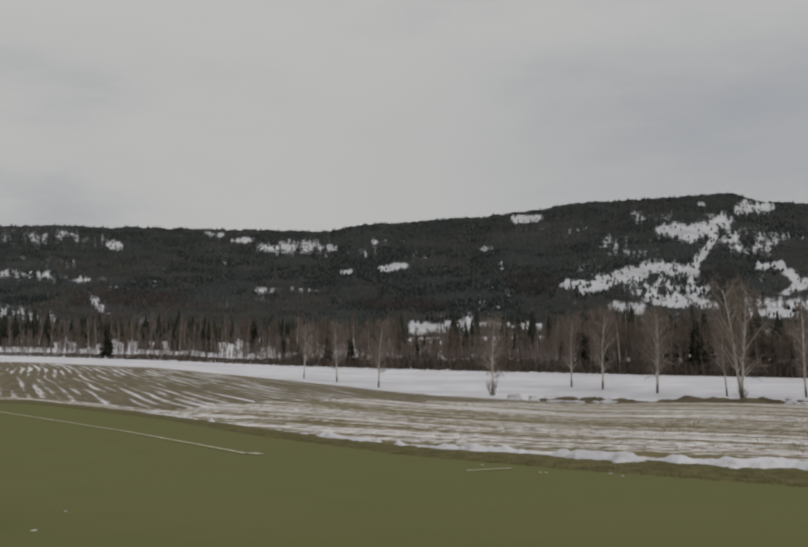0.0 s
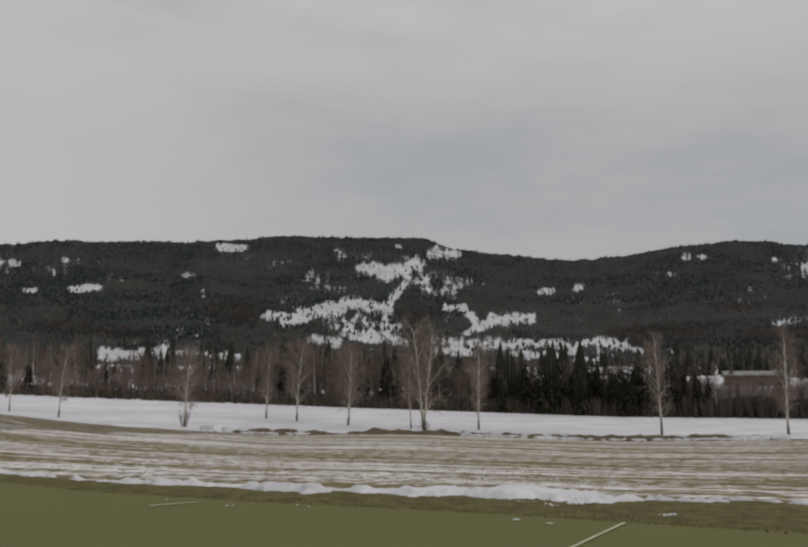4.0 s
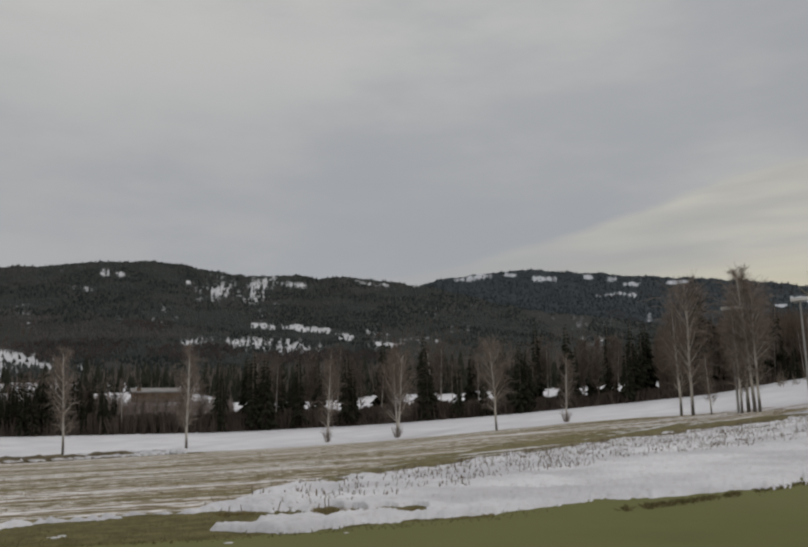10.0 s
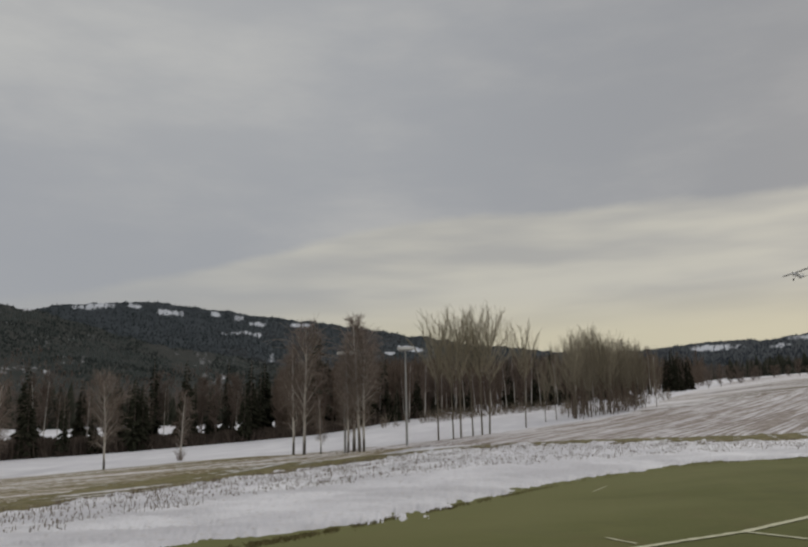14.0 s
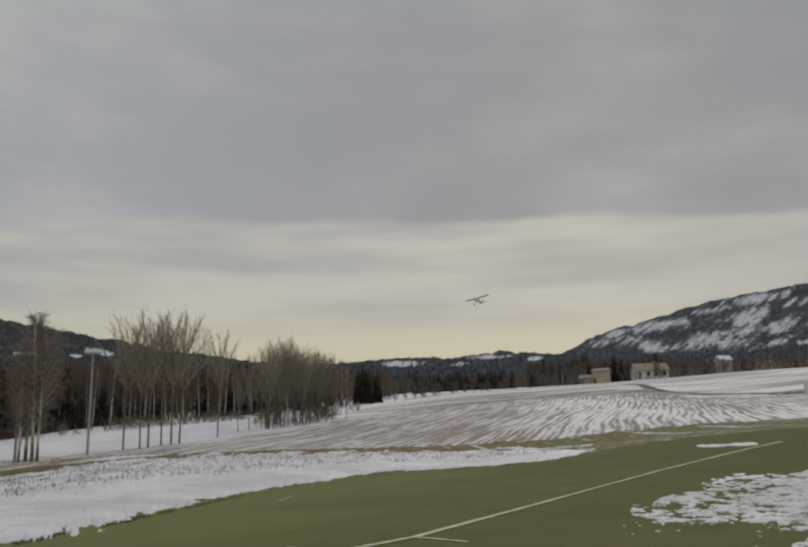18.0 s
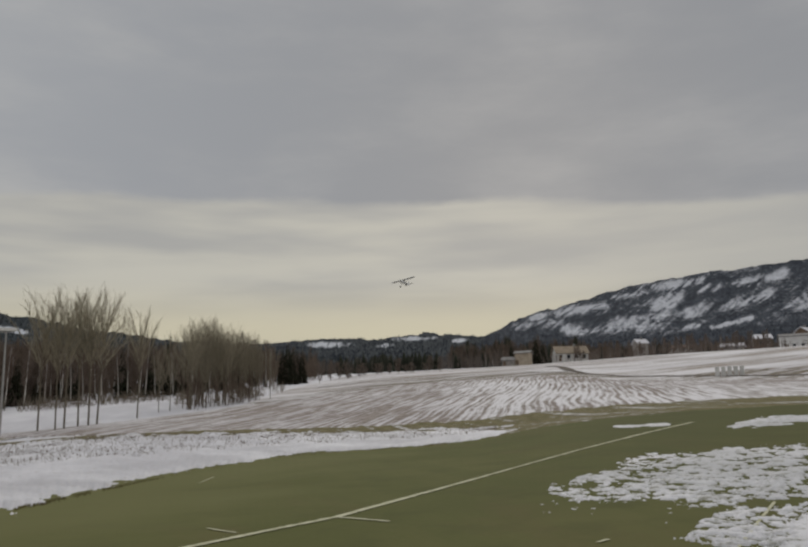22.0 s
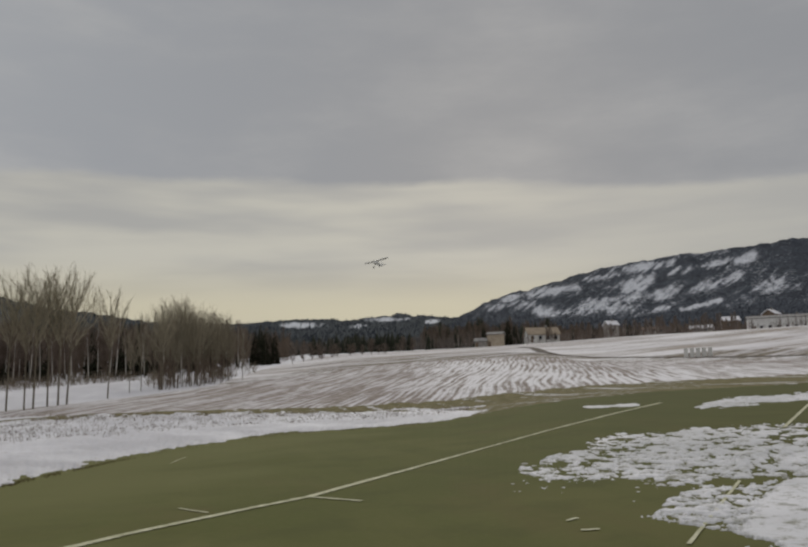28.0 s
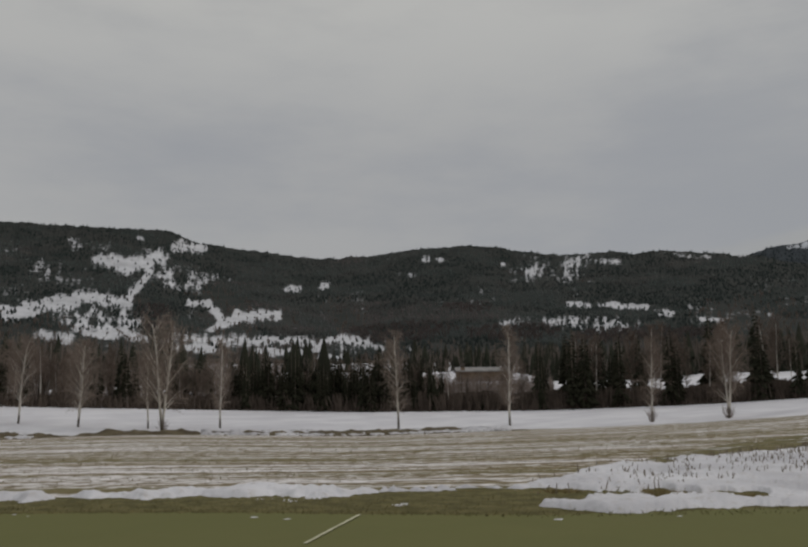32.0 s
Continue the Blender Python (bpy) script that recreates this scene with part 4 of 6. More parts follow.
back_strips = [(a0, e0, a1, e1, 0.85 * w, 0.70 * c) for a0, e0, a1, e1, w, c in back_strips]
at_back, open_back = hill("far_hill", "distant dark wooded hill tinted blue for haze, with snow near its top", -106, -38, 0.12, back_ridge, curve([(-106, 2.8), (-38, 2.8)], 1), 900, 2600, 64, HILL_FAR, back_clearings, 51, 0.22, strips=back_strips)
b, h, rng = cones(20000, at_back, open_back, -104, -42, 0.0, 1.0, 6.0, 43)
far_conifers("distant_spruces", "distant spruce forest tinted blue for haze", b, h, rng, DIM_CANOPY, 0.40)

low_ridge = curve([(-84, 5.4), (-92, 6.25), (-96, 6.5), (-99, 6.62), (-101.5, 6.45), (-104.7, 6.85), (-107, 6.6), (-110, 6.55), (-120, 6.0)], 0.6)
at_low, open_low = hill("low_ridge", "low ridge closing the end of the valley, tinted blue for haze", -122, -84, 0.2, low_ridge, curve([(-122, 4.0), (-84, 4.0)], 1), 1900, 3400, 24, HILL_FAR,
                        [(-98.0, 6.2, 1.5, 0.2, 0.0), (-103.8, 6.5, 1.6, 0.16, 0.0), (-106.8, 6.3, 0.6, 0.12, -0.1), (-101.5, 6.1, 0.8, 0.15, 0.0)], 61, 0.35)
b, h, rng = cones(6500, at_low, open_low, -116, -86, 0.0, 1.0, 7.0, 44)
far_conifers("ridge_spruces", "distant spruce forest on a low ridge", b, h, rng, HAZED_CANOPY, 0.34)

right_ridge = curve([(-107.3, 5.6), (-108.8, 6.6), (-110.3, 7.5), (-112.5, 8.1), (-115, 8.65), (-119, 9.55), (-123, 9.95), (-127, 10.1), (-130.5, 10.35), (-140, 11.0), (-165, 9.0)], 0.4)
right_clearings = [(-112.0, 7.7, 1.0, 0.2, -0.25)]
right_strips = [(-113.4, 7.94, -116.5, 8.20, 0.26, 0.8), (-117.2, 8.67, -119.2, 8.96, 0.19, 0.8), (-119.7, 9.20, -122.7, 9.46, 0.21, 0.8), (-110.7, 7.08, -111.4, 7.25, 0.21, 0.8), (-112.2, 7.31, -112.9, 7.45, 0.13, 0.6),
                (-114.0, 6.79, -114.7, 6.68, 0.30, 0.8), (-115.4, 6.56, -117.5, 6.70, 0.34, 0.6), (-117.4, 7.21, -118.8, 6.54, 0.26, 0.6), (-119.7, 7.99, -121.2, 8.56, 0.34, 1.0), (-120.2, 7.30, -121.1, 8.40, 0.24, 0.9),
                (-121.8, 7.52, -123.0, 7.76, 0.34, 0.7), (-120.1, 6.14, -122.3, 6.58, 0.15, 0.7), (-122.5, 8.71, -123.2, 9.15, 0.11, 0.9), (-123.4, 8.80, -124.2, 9.14, 0.11, 0.7), (-124.6, 9.11, -125.0, 9.15, 0.12, 0.7), (-125.3, 9.12, -127.6, 9.47, 0.24, 0.9)]
right_strips += [(-124.1, 7.52, -126.6, 8.44, 0.30, 0.7), (-116.8, 6.75, -119.4, 7.55, 0.34, 0.62), (-118.6, 6.55, -120.6, 7.45, 0.26, 0.6), (-111.9, 7.0, -113.6, 7.3, 0.22, 0.5)]
right_strips = [(a0, e0, a1, e1, 0.92 * w, 0.85 * c) for a0, e0, a1, e1, w, c in right_strips] + [(-123.1, 6.42, -125.5, 6.88, 0.09, 1.25)]
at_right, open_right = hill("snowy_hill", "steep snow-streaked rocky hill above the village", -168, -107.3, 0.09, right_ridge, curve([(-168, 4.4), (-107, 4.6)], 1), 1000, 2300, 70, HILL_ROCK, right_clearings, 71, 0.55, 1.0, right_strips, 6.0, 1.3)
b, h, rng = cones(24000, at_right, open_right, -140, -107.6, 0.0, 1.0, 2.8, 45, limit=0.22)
far_conifers("slope_spruces", "dark spruces scattered over a snowy slope", b, h, rng, HAZED_CANOPY, 0.36)


# ---- trees ----
def grow(rng, start, way, length, r0, r1, pieces, wander, rise):
    """A bending shoot: its segments and the points along it."""
    segs, points, p, d = [], [np.array(start)], np.array(start, float), np.array(way, float)
    for k in range(pieces):
        d = d + rng.normal(0, wander, 3) + np.array([0, 0, rise])
        d /= np.linalg.norm(d)
        q = p + d * length / pieces
        a, b = r0 + (r1 - r0) * k / pieces, r0 + (r1 - r0) * (k + 1) / pieces
        segs.append((p, q, a, b))
        points.append(q)
        p = q
    return segs, points, d


TALL = {}


def bare_tree(name, rng, height, stem, low, limbs, spread, droop, bark, twig, label, category="tree", fork=1, lean=0.0, twig_r=0.015, subs=6, fine=4, upswept=1.15):
    """A leafless tree: trunk and crown of limbs, branches and twigs."""
    root = new(name)
    trunk, crown = [], []
    stems = []
    for k in range(fork):
        tilt = rng.normal(0, 0.02, 2) + (0 if fork == 1 else 0.06 * np.array([math.cos(2.4 * k), math.sin(2.4 * k)])) + np.array([lean, 0])
        segs, points, d = grow(rng, (0.12 * k, 0.05 * k, -0.3), (tilt[0], tilt[1], 1.0), height * (1 - 0.08 * k) + 0.3, stem * (1 - 0.2 * k), max(0.02, stem * 0.24), 9, 0.025, 0.02)
        trunk += segs
        stems.append(points)
    for points in stems:
        pts = np.array(points)
        for k in range(limbs // fork):
            f = low + (1 - low) * ((k + rng.uniform(0, 1)) / (limbs // fork)) ** (1.35 if upswept > 1.8 else 1.0)
            x = f * (len(pts) - 1)
            i = min(int(x), len(pts) - 2)
            p = pts[i] + (pts[i + 1] - pts[i]) * (x - i)
            turn = rng.uniform(0, 6.28)
            g = (f - low) / (1 - low)
            vase = upswept > 1.8
            if vase:
                f = low + (0.84 - low) * (f - low) / (1 - low)
                x = f * (len(pts) - 1)
                i = min(int(x), len(pts) - 2)
                p = pts[i] + (pts[i + 1] - pts[i]) * (x - i)
            reach = height * (1 - f) * rng.uniform(0.75, 1.1) if vase else height * spread * (0.35 + 0.65 * math.sin(math.pi * min(1.0, 0.18 + g * 0.80))) * rng.uniform(0.6, 1.2) + 0.2
            up = upswept * (0.75 + 0.5 * f)
            segs, tips, d = grow(rng, p, (math.cos(turn), math.sin(turn), up), reach, stem * 0.24 * (1.1 - f) + 0.014, 0.010, 4, 0.07, 0.06 * min(upswept, 2.0))
            (trunk if bark is BIRCH and twig is TWIGS else crown).extend(segs)
            for m in range(subs):
                t = tips[1 + m % 4]
                d2 = d + rng.normal(0, 0.32 if upswept > 1.6 else 0.5, 3)
                s2, t2, d3 = grow(rng, t, d2, reach * rng.uniform(0.35, 0.65) * (0.7 if vase else 1.0), 0.013, 0.009, 2, 0.10, 0.05 - droop * 0.5)
                crown += s2
                for g in range(fine):
                    d4 = d3 + rng.normal(0, 0.36 if upswept > 1.6 else 0.55, 3) + np.array([0, 0, -droop])
                    s4, _, _ = grow(rng, t2[g % 3], d4, reach * rng.uniform(0.25, 0.5) * (0.6 if vase else 1.0) + 0.2, twig_r, twig_r * 0.5, 1, 0.0, 0.0)
                    crown += s4
    v, f = tubes(trunk, 7)
    ob = mesh_object("trunk", v, f, bark, True)
    ob.parent = root
    v, f = tubes(crown, 3)
    ob = mesh_object("crown", v, f, twig)
    ob.parent = root
    TALL[root] = float(v[:, 2].max())
    return tagged(root, label, category)


def spruce_tree(name, rng, height, wide, label):
    """A conifer: trunk and whorls of drooping, ragged boughs."""
    root = new(name)
    v, f = tubes([((0, 0, -0.3), (0, 0, height * 0.5), height * 0.016, height * 0.010), ((0, 0, height * 0.5), (0, 0, height), height * 0.010, 0.01)], 6)
    ob = mesh_object("trunk", v, f, DULL_BARK, True)
    ob.parent = root
    verts, faces = [], []
    levels = 24
    for k in range(levels):
        t = k / (levels - 1)
        z = height * (0.06 + 0.92 * t)
        reach = height * wide * (1 - t) ** 0.85 + 0.18
        for j in range(11 if t < 0.7 else 7):
            a = rng.uniform(0, 6.28)
            long = reach * rng.uniform(0.35, 1.2)
            drop = long * rng.uniform(0.25, 0.5)
            side = long * rng.uniform(0.16, 0.30)
            ca, sa = math.cos(a), math.sin(a)
            i = len(verts)
            mid = 0.55
            for x, y, dz in ((0.02, 0, 0.12 * long), (long * mid, side, -drop * 0.45), (long, 0, -drop), (long * mid, -side, -drop * 0.45), (long * mid, 0, 0.05 * long), (long * mid, 0, -drop * 1.1)):
                verts.append((ca * x - sa * y, sa * x + ca * y, z + dz + rng.normal(0, 0.04)))
            faces += [(i, i + 1, i + 4), (i, i + 4, i + 3), (i + 1, i + 2, i + 4), (i + 4, i + 2, i + 3), (i, i + 5, i + 2, i + 4)]
    ob = mesh_object("crown", verts, faces, SPRUCE)
    ob.parent = root
    return tagged(root, label, "tree")


def aspen_tree(name, rng, height, stem, clear, leaders, wide, label, twig=None):
    """A bare aspen: a straight clean trunk that parts into upswept leaders under a domed top, each with branches and fine twigs."""
    root = new(name)
    trunk, points, _ = grow(rng, (0, 0, -0.3), (rng.normal(0, 0.012), rng.normal(0, 0.012), 1.0), height * 0.74, stem, stem * 0.42, 8, 0.012, 0.05)
    pts, crown = np.array(points), []
    for k in range(leaders):
        g = (k + rng.uniform(0.1, 0.9)) / leaders
        f = clear + (0.98 - clear) * g
        x = min(f * 8, 7.99)
        p = pts[int(x)] + (pts[min(int(x) + 1, 8)] - pts[int(x)]) * (x - int(x))
        turn = 2.4 * k + rng.uniform(-0.4, 0.4)
        fan = wide * (1.0 - 0.55 * g) * rng.uniform(0.55, 1.1)
        dome = height * (1.0 - 0.16 * (fan / wide) ** 2 * rng.uniform(0.6, 1.4))
        reach = (dome - p[2]) * (0.62 + 0.42 * g) * math.sqrt(1 + (0.55 * fan) ** 2)
        segs, tips, d = grow(rng, p, (math.cos(turn) * fan, math.sin(turn) * fan, 1.0), reach, stem * 0.32, 0.012, 6, 0.018, 0.05)
        crown += segs
        for m in range(13):
            t = tips[1 + m % 6]
            d2 = d + rng.normal(0, 0.36, 3) * [1, 1, 0.3] + [0, 0, 0.10]
            s2, t2, d3 = grow(rng, t, d2, reach * rng.uniform(0.16, 0.34), 0.014, 0.009, 2, 0.03, 0.10)
            crown += s2
            for j in range(6):
                d4 = d3 + rng.normal(0, 0.30, 3)
                crown += grow(rng, t2[j % 3], d4, reach * rng.uniform(0.08, 0.17), 0.009, 0.005, 1, 0.0, 0.0)[0]
    v, f = tubes(trunk, 7)
    ob = mesh_object("trunk", v, f, ASPEN_BARK, True)
    ob.parent = root
    v, f = tubes(crown, 3)
    ob = mesh_object("crown", v, f, twig or ASPEN_TWIGS)
    ob.parent = root
    TALL[root] = float(v[:, 2].max())
    return tagged(root, label, "tree")


rng = np.random.default_rng(5)
# the birch row beyond the stubble: bearing, elevation of the foot, height in degrees of view, kind
BIRCH_LABEL = "bare silver birch standing in the snow strip by the field"
birches = [bare_tree("birch_tree", rng, 10.0, 0.150, 0.25, 34, 0.25, 0.3, BIRCH, TWIGS, BIRCH_LABEL, subs=7, fine=6),
           bare_tree("birch_tree", rng, 10.0, 0.135, 0.30, 28, 0.22, 0.3, BIRCH, TWIGS, BIRCH_LABEL, lean=0.04, subs=7, fine=6),
           bare_tree("birch_tree", rng, 10.0, 0.160, 0.22, 40, 0.24, 0.3, BIRCH, TWIGS, "bare birch with two stems by the field", fork=2, subs=7, fine=6),
           bare_tree("birch_tree", rng, 10.0, 0.140, 0.20, 26, 0.15, 0.2, BIRCH, TWIGS, "slender bare birch standing in the snow strip", twig_r=0.016, subs=7, fine=6)]
ROW = [(12.9, 0.16, 3.9, 1), (10.7, -0.09, 4.3, 0), (7.9, -0.45, 4.9, 0), (0.3, -1.03, 5.6, 0), (-4.9, -0.5, 5.2, 0), (-6.9, -0.65, 5.8, 0), (-10.3, -0.9, 5.9, 2), (-14.5, -1.1, 5.2, 1), (-15.4, -1.3, 8.2, 2),
       (-19.0, -1.15, 6.0, 3), (-30.7, -1.45, 6.8, 3), (-38.1, -1.35, 7.0, 3), (-47.2, -1.1, 5.6, 3), (-51.8, -0.9, 6.4, 2), (-58.4, -0.6, 6.6, 0), (-63.0, -0.15, 4.6, 3)]
used = set()


def stand(tree, az, el, degrees_tall, base_height=10.0, turn=None, r=None):
    """Set a copy of a tree on the land, as tall as it looks from the airfield."""
    p, d = spot(az, el) if r is None else (place(az, r), r)
    base_height = TALL.get(tree, base_height)
    s = d * (math.tan(radians(el + degrees_tall)) - math.tan(radians(el))) / base_height
    m = Matrix.Translation(p) @ Matrix.Rotation(random.uniform(0, 6.28) if turn is None else turn, 4, "Z") @ Matrix.Scale(s, 4)
    if tree not in used:
        used.add(tree)
        tree.matrix_basis = m
        return tree
    ob = copy_thing(tree, Matrix.Identity(4))
    ob.matrix_basis = m
    return ob


for az_, el_, tall_, kind_ in ROW:
    tagged(stand(birches[kind_], az_, el_, tall_), group="birches along the field")

def basal_shoots(az_, el_, tall, seed):
    """A low bush of thin shoots round the foot of a birch."""
    p, d = spot(az_, el_)
    rng = np.random.default_rng(seed)
    n = 38
    t, out = rng.uniform(0, 6.283, n), rng.uniform(0.05, 0.45, n)
    base = np.stack([np.cos(t) * out * 0.5, np.sin(t) * out * 0.5, np.full(n, -0.05)], -1)
    tip = base + np.stack([np.cos(t) * out, np.sin(t) * out, tall * rng.uniform(0.4, 1.0, n)], -1)
    rows = list(zip(base, tip, np.full(n, 0.014), np.full(n, 0.006)))
    fork = base + (tip - base) * 0.55
    rows += list(zip(fork, fork + np.stack([rng.normal(0, 0.22, n), rng.normal(0, 0.22, n), tall * rng.uniform(0.2, 0.4, n)], -1), np.full(n, 0.010), np.full(n, 0.005)))
    ob = tagged(mesh_object("bush", *tubes(rows, 3), TWIGS), "low bush of bare shoots at the foot of a birch", "bush", "bushes at the feet of the birches")
    ob.location = p


for seed, (az_, el_, tall_) in enumerate(((-47.2, -1.1, 1.5), (-51.8, -0.9, 1.3), (0.3, -1.03, 1.7), (-63.0, -0.15, 1.2), (-15.4, -1.3, 1.2))):
    basal_shoots(az_, el_, tall_, 500 + seed)

# taller birches and aspens by the bend of the field
ASPEN_LABEL = "tall bare aspen with an upswept grey crown"
aspens = [aspen_tree("aspen_tree", rng, 12.0, 0.088, 0.62, 17, 0.98, ASPEN_LABEL),
          aspen_tree("aspen_tree", rng, 12.0, 0.094, 0.58, 19, 1.08, ASPEN_LABEL),
          aspen_tree("aspen_tree", rng, 12.0, 0.080, 0.34, 12, 0.60, "slim bare aspen in a dense clump", CLUMP_TWIGS)]
BEND = [(-70.2, 0.05, 7.4, 3, "b"), (-70.9, 0.05, 9.2, 0, "b"), (-72.0, 0.05, 4.0, 3, "b"), (-73.8, 0.1, 6.8, 3, "b"), (-74.2, 0.16, 9.4, 3, "b"), (-74.55, 0.16, 9.1, 3, "b"), (-74.85, 0.16, 8.7, 1, "b"),
        (-79.8, 0.75, 9.0, 0, "a"), (-80.8, 0.8, 8.2, 0, "a"), (-81.3, 0.85, 9.3, 1, "a"), (-82.1, 1.0, 8.6, 0, "a"), (-82.7, 1.05, 9.0, 1, "a"), (-83.2, 1.1, 8.8, 1, "a"),
        (-85.6, 1.5, 7.2, 0, "a"), (-86.9, 1.85, 4.6, 2, "a"), (-87.6, 1.95, 5.2, 2, "a"), (-88.4, 2.1, 5.4, 2, "a"), (-94.0, 2.55, 4.0, 2, "a")]
for az_, el_, tall_, kind_, which in BEND:
    tree = (birches if which == "b" else aspens)[kind_]
    tagged(stand(tree, az_, el_, tall_, 10.0 if which == "b" else 12.0), group="tall trees at the bend")
for k in range(34):
    a_ = -88.7 - 4.6 * (k + random.random()) / 34
    e_ = 1.98 + (a_ + 88.7) / -4.6 * 0.45 + random.uniform(0, 0.3)
    top = 8.1 - max(0, (-a_ - 90.3)) * 0.32 + random.uniform(-0.5, 0.3)
    tagged(stand(aspens[2] if k % 5 else aspens[0], a_, e_, (top - e_) * random.uniform(0.86, 1.02), 12.0), group="dense clump of bare trees")

# the belt of woods behind the snow strip
spruces = [spruce_tree("spruce_tree", rng, 10.0, w, "dark green spruce at the edge of the woods") for w in (0.15, 0.18, 0.12)]
woods = [bare_tree("bare_tree", rng, 10.0, 0.11, 0.25, 22, 0.17, 0.0, DULL_BARK, WOOD_TWIGS, "bare brown tree in the belt of woods", twig_r=0.030, subs=5, fine=5, upswept=1.4),
         bare_tree("bare_tree", rng, 10.0, 0.13, 0.20, 24, 0.21, 0.1, DULL_BARK, WOOD_TWIGS, "bare brown tree in the belt of woods", twig_r=0.030, subs=5, fine=5, upswept=1.4),
         bare_tree("bare_tree", rng, 10.0, 0.09, 0.35, 18, 0.13, -0.1, BIRCH, WOOD_TWIGS, "thin pale birch in the belt of woods", twig_r=0.024, subs=5, fine=4, upswept=1.4)]
wood_top = curve([(45, 4.2), (30, 3.8), (14, 4.4), (8, 4.3), (5, 3.5), (-2, 3.5), (-6, 4.4), (-15, 4.2), (-18, 3.5), (-30, 3.4), (-34, 3.0), (-39, 3.2), (-41, 5.3), (-45, 5.5), (-58, 5.4), (-66, 5.6), (-74, 6.4), (-84, 6.4), (-92, 5.9), (-97, 5.9)], 2)
spruce_share = curve([(45, 0.1), (10, 0.10), (-4, 0.2), (-8, 0.25), (-20, 0.3), (-23, 0.85), (-31, 0.85), (-34, 0.2), (-44, 0.6), (-60, 0.55), (-68, 0.5), (-74, 0.2), (-97, 0.3)], 1.5)
for k in range(400):
    a_ = 42 - 138 * (k + random.random()) / 400
    far = random.random() ** 1.4
    if 15.6 < a_ < 17.8 and random.random() < 0.5:
        continue
    if a_ < -33:
        far *= 0.35
        if random.random() < 0.36:
            continue
    r_ = float(R4(a_)) * (1.02 + 0.45 * far)
    foot = math.degrees(math.atan2(float(ground(a_, r_)) - EYE, r_))
    fir = random.random() < float(spruce_share(a_)) * 0.75
    top = float(wood_top(a_)) + (random.uniform(-1.9, 0.9 if a_ < -39 else 0.4) if fir else random.uniform(-1.6, 0.3)) + 0.25 * far
    tree = random.choice(spruces if fir else woods + woods[2:] * (4 if a_ > -6 else 1))
    tagged(stand(tree, a_, foot, max(1.2, top - foot), 10.0, r=r_), group="belt of woods")

for k in range(110):
    a_ = -5 - 28 * (k + random.random()) / 110
    r_ = float(R4(a_)) * random.uniform(1.02, 1.25)
    foot = math.degrees(math.atan2(float(ground(a_, r_)) - EYE, r_))
    tree = random.choice(spruces if random.random() < (0.8 if a_ < -21 else 0.16) else woods)
    tagged(stand(tree, a_, foot, max(1.2, float(wood_top(a_)) - random.uniform(0.2, 1.6) - foot), 10.0, r=r_), group="belt of woods")

for k in range(46):
    a_ = -20 - 13 * (k + random.random()) / 46
    r_ = float(R4(a_)) * random.uniform(1.0, 1.06)
    foot = math.degrees(math.atan2(float(ground(a_, r_)) - EYE, r_))
    tagged(stand(random.choice(spruces), a_, foot, random.uniform(2.2, 4.1) - foot, 10.0, r=r_), group="spruces at the edge of the woods")

# dark spruces that stand in the hedge, down to the ground
for a_, below in ((-31.9, 1.2), (-36.4, 2.0), (-40.3, 1.4), (-42.3, 0.2), (-43.1, 0.6), (-45.3, 0.8), (-48.5, 0.5), (-48.9, 1.4), (-53.9, 0.7), (-55.9, 1.2), (-57.7, 1.9), (-60.1, 0.2), (-60.6, 0.6), (-63.2, 1.6), (-67.0, 0.8)):
    r_ = float(R4(a_)) * 1.005
    foot = math.degrees(math.atan2(float(ground(a_, r_)) - EYE, r_))
    tagged(stand(random.choice(spruces), a_, foot, max(1.5, float(wood_top(a_)) - below - foot), 10.0, r=r_), group="spruces at the edge of the woods")

# brush on the woods' edge: many thin upright stems
rng = np.random.default_rng(9)
n = 48000
a = np.where(rng.uniform(0, 1, n) < 0.5, rng.uniform(-74, -8, n), rng.uniform(-79, 45, n))
r = R4(a) * rng.uniform(1.0, 1.16, n)
# the meadow behind the hedge shows as a white strip between these elevations
strip_low = curve([(45, 1.9), (20, 1.9), (18.5, 1.6), (15, 1.6), (14, 2.0), (0, 1.9), (-6, 1.6), (-16, 1.3), (-30, 1.2), (-32.5, 1.0), (-38, 0.95), (-43.5, 1.05), (-49, 1.12), (-50, 1.3), (-56, 1.35), (-62, 1.5), (-67.5, 1.8), (-74, 2.3)], 0.8)
strip_high = curve([(-25, 2.3), (-38, 2.4), (-41, 1.65), (-49, 1.7), (-50, 1.95), (-56, 1.95), (-62, 2.1), (-67.5, 2.35), (-74, 2.6)], 0.8)
tall = rng.uniform(0.4, 2.0, n) * np.clip(0.5 + 1.1 * layered(a * 0.8, 0 * a, 66), 0.4, 1.6)
hedge = EYE + r * np.tan(np.radians(strip_low(a))) - ground(a, r)
tall = np.where(a > -74, hedge * np.where(a < -32, rng.uniform(0.45, 1.08, n), rng.uniform(0.1, 0.9, n) ** 1.7) * np.clip(0.62 + 0.8 * layered(a * 1.5, 0 * a, 67), 0.6, 1.15), tall)
base = np.stack([-np.sin(np.radians(a)) * r, np.cos(np.radians(a)) * r, ground(a, r) - 0.1], -1)
tip = base + np.stack([rng.normal(0, 0.35, n), rng.normal(0, 0.35, n), tall], -1)
v, f = tubes(list(zip(base, tip, rng.uniform(0.06, 0.20, n), np.full(n, 0.03))), 3)
tagged(mesh_object("brush", v, f, BRUSH), "dark leafless brush along the edge of the woods", "bushes", kind="stuff")

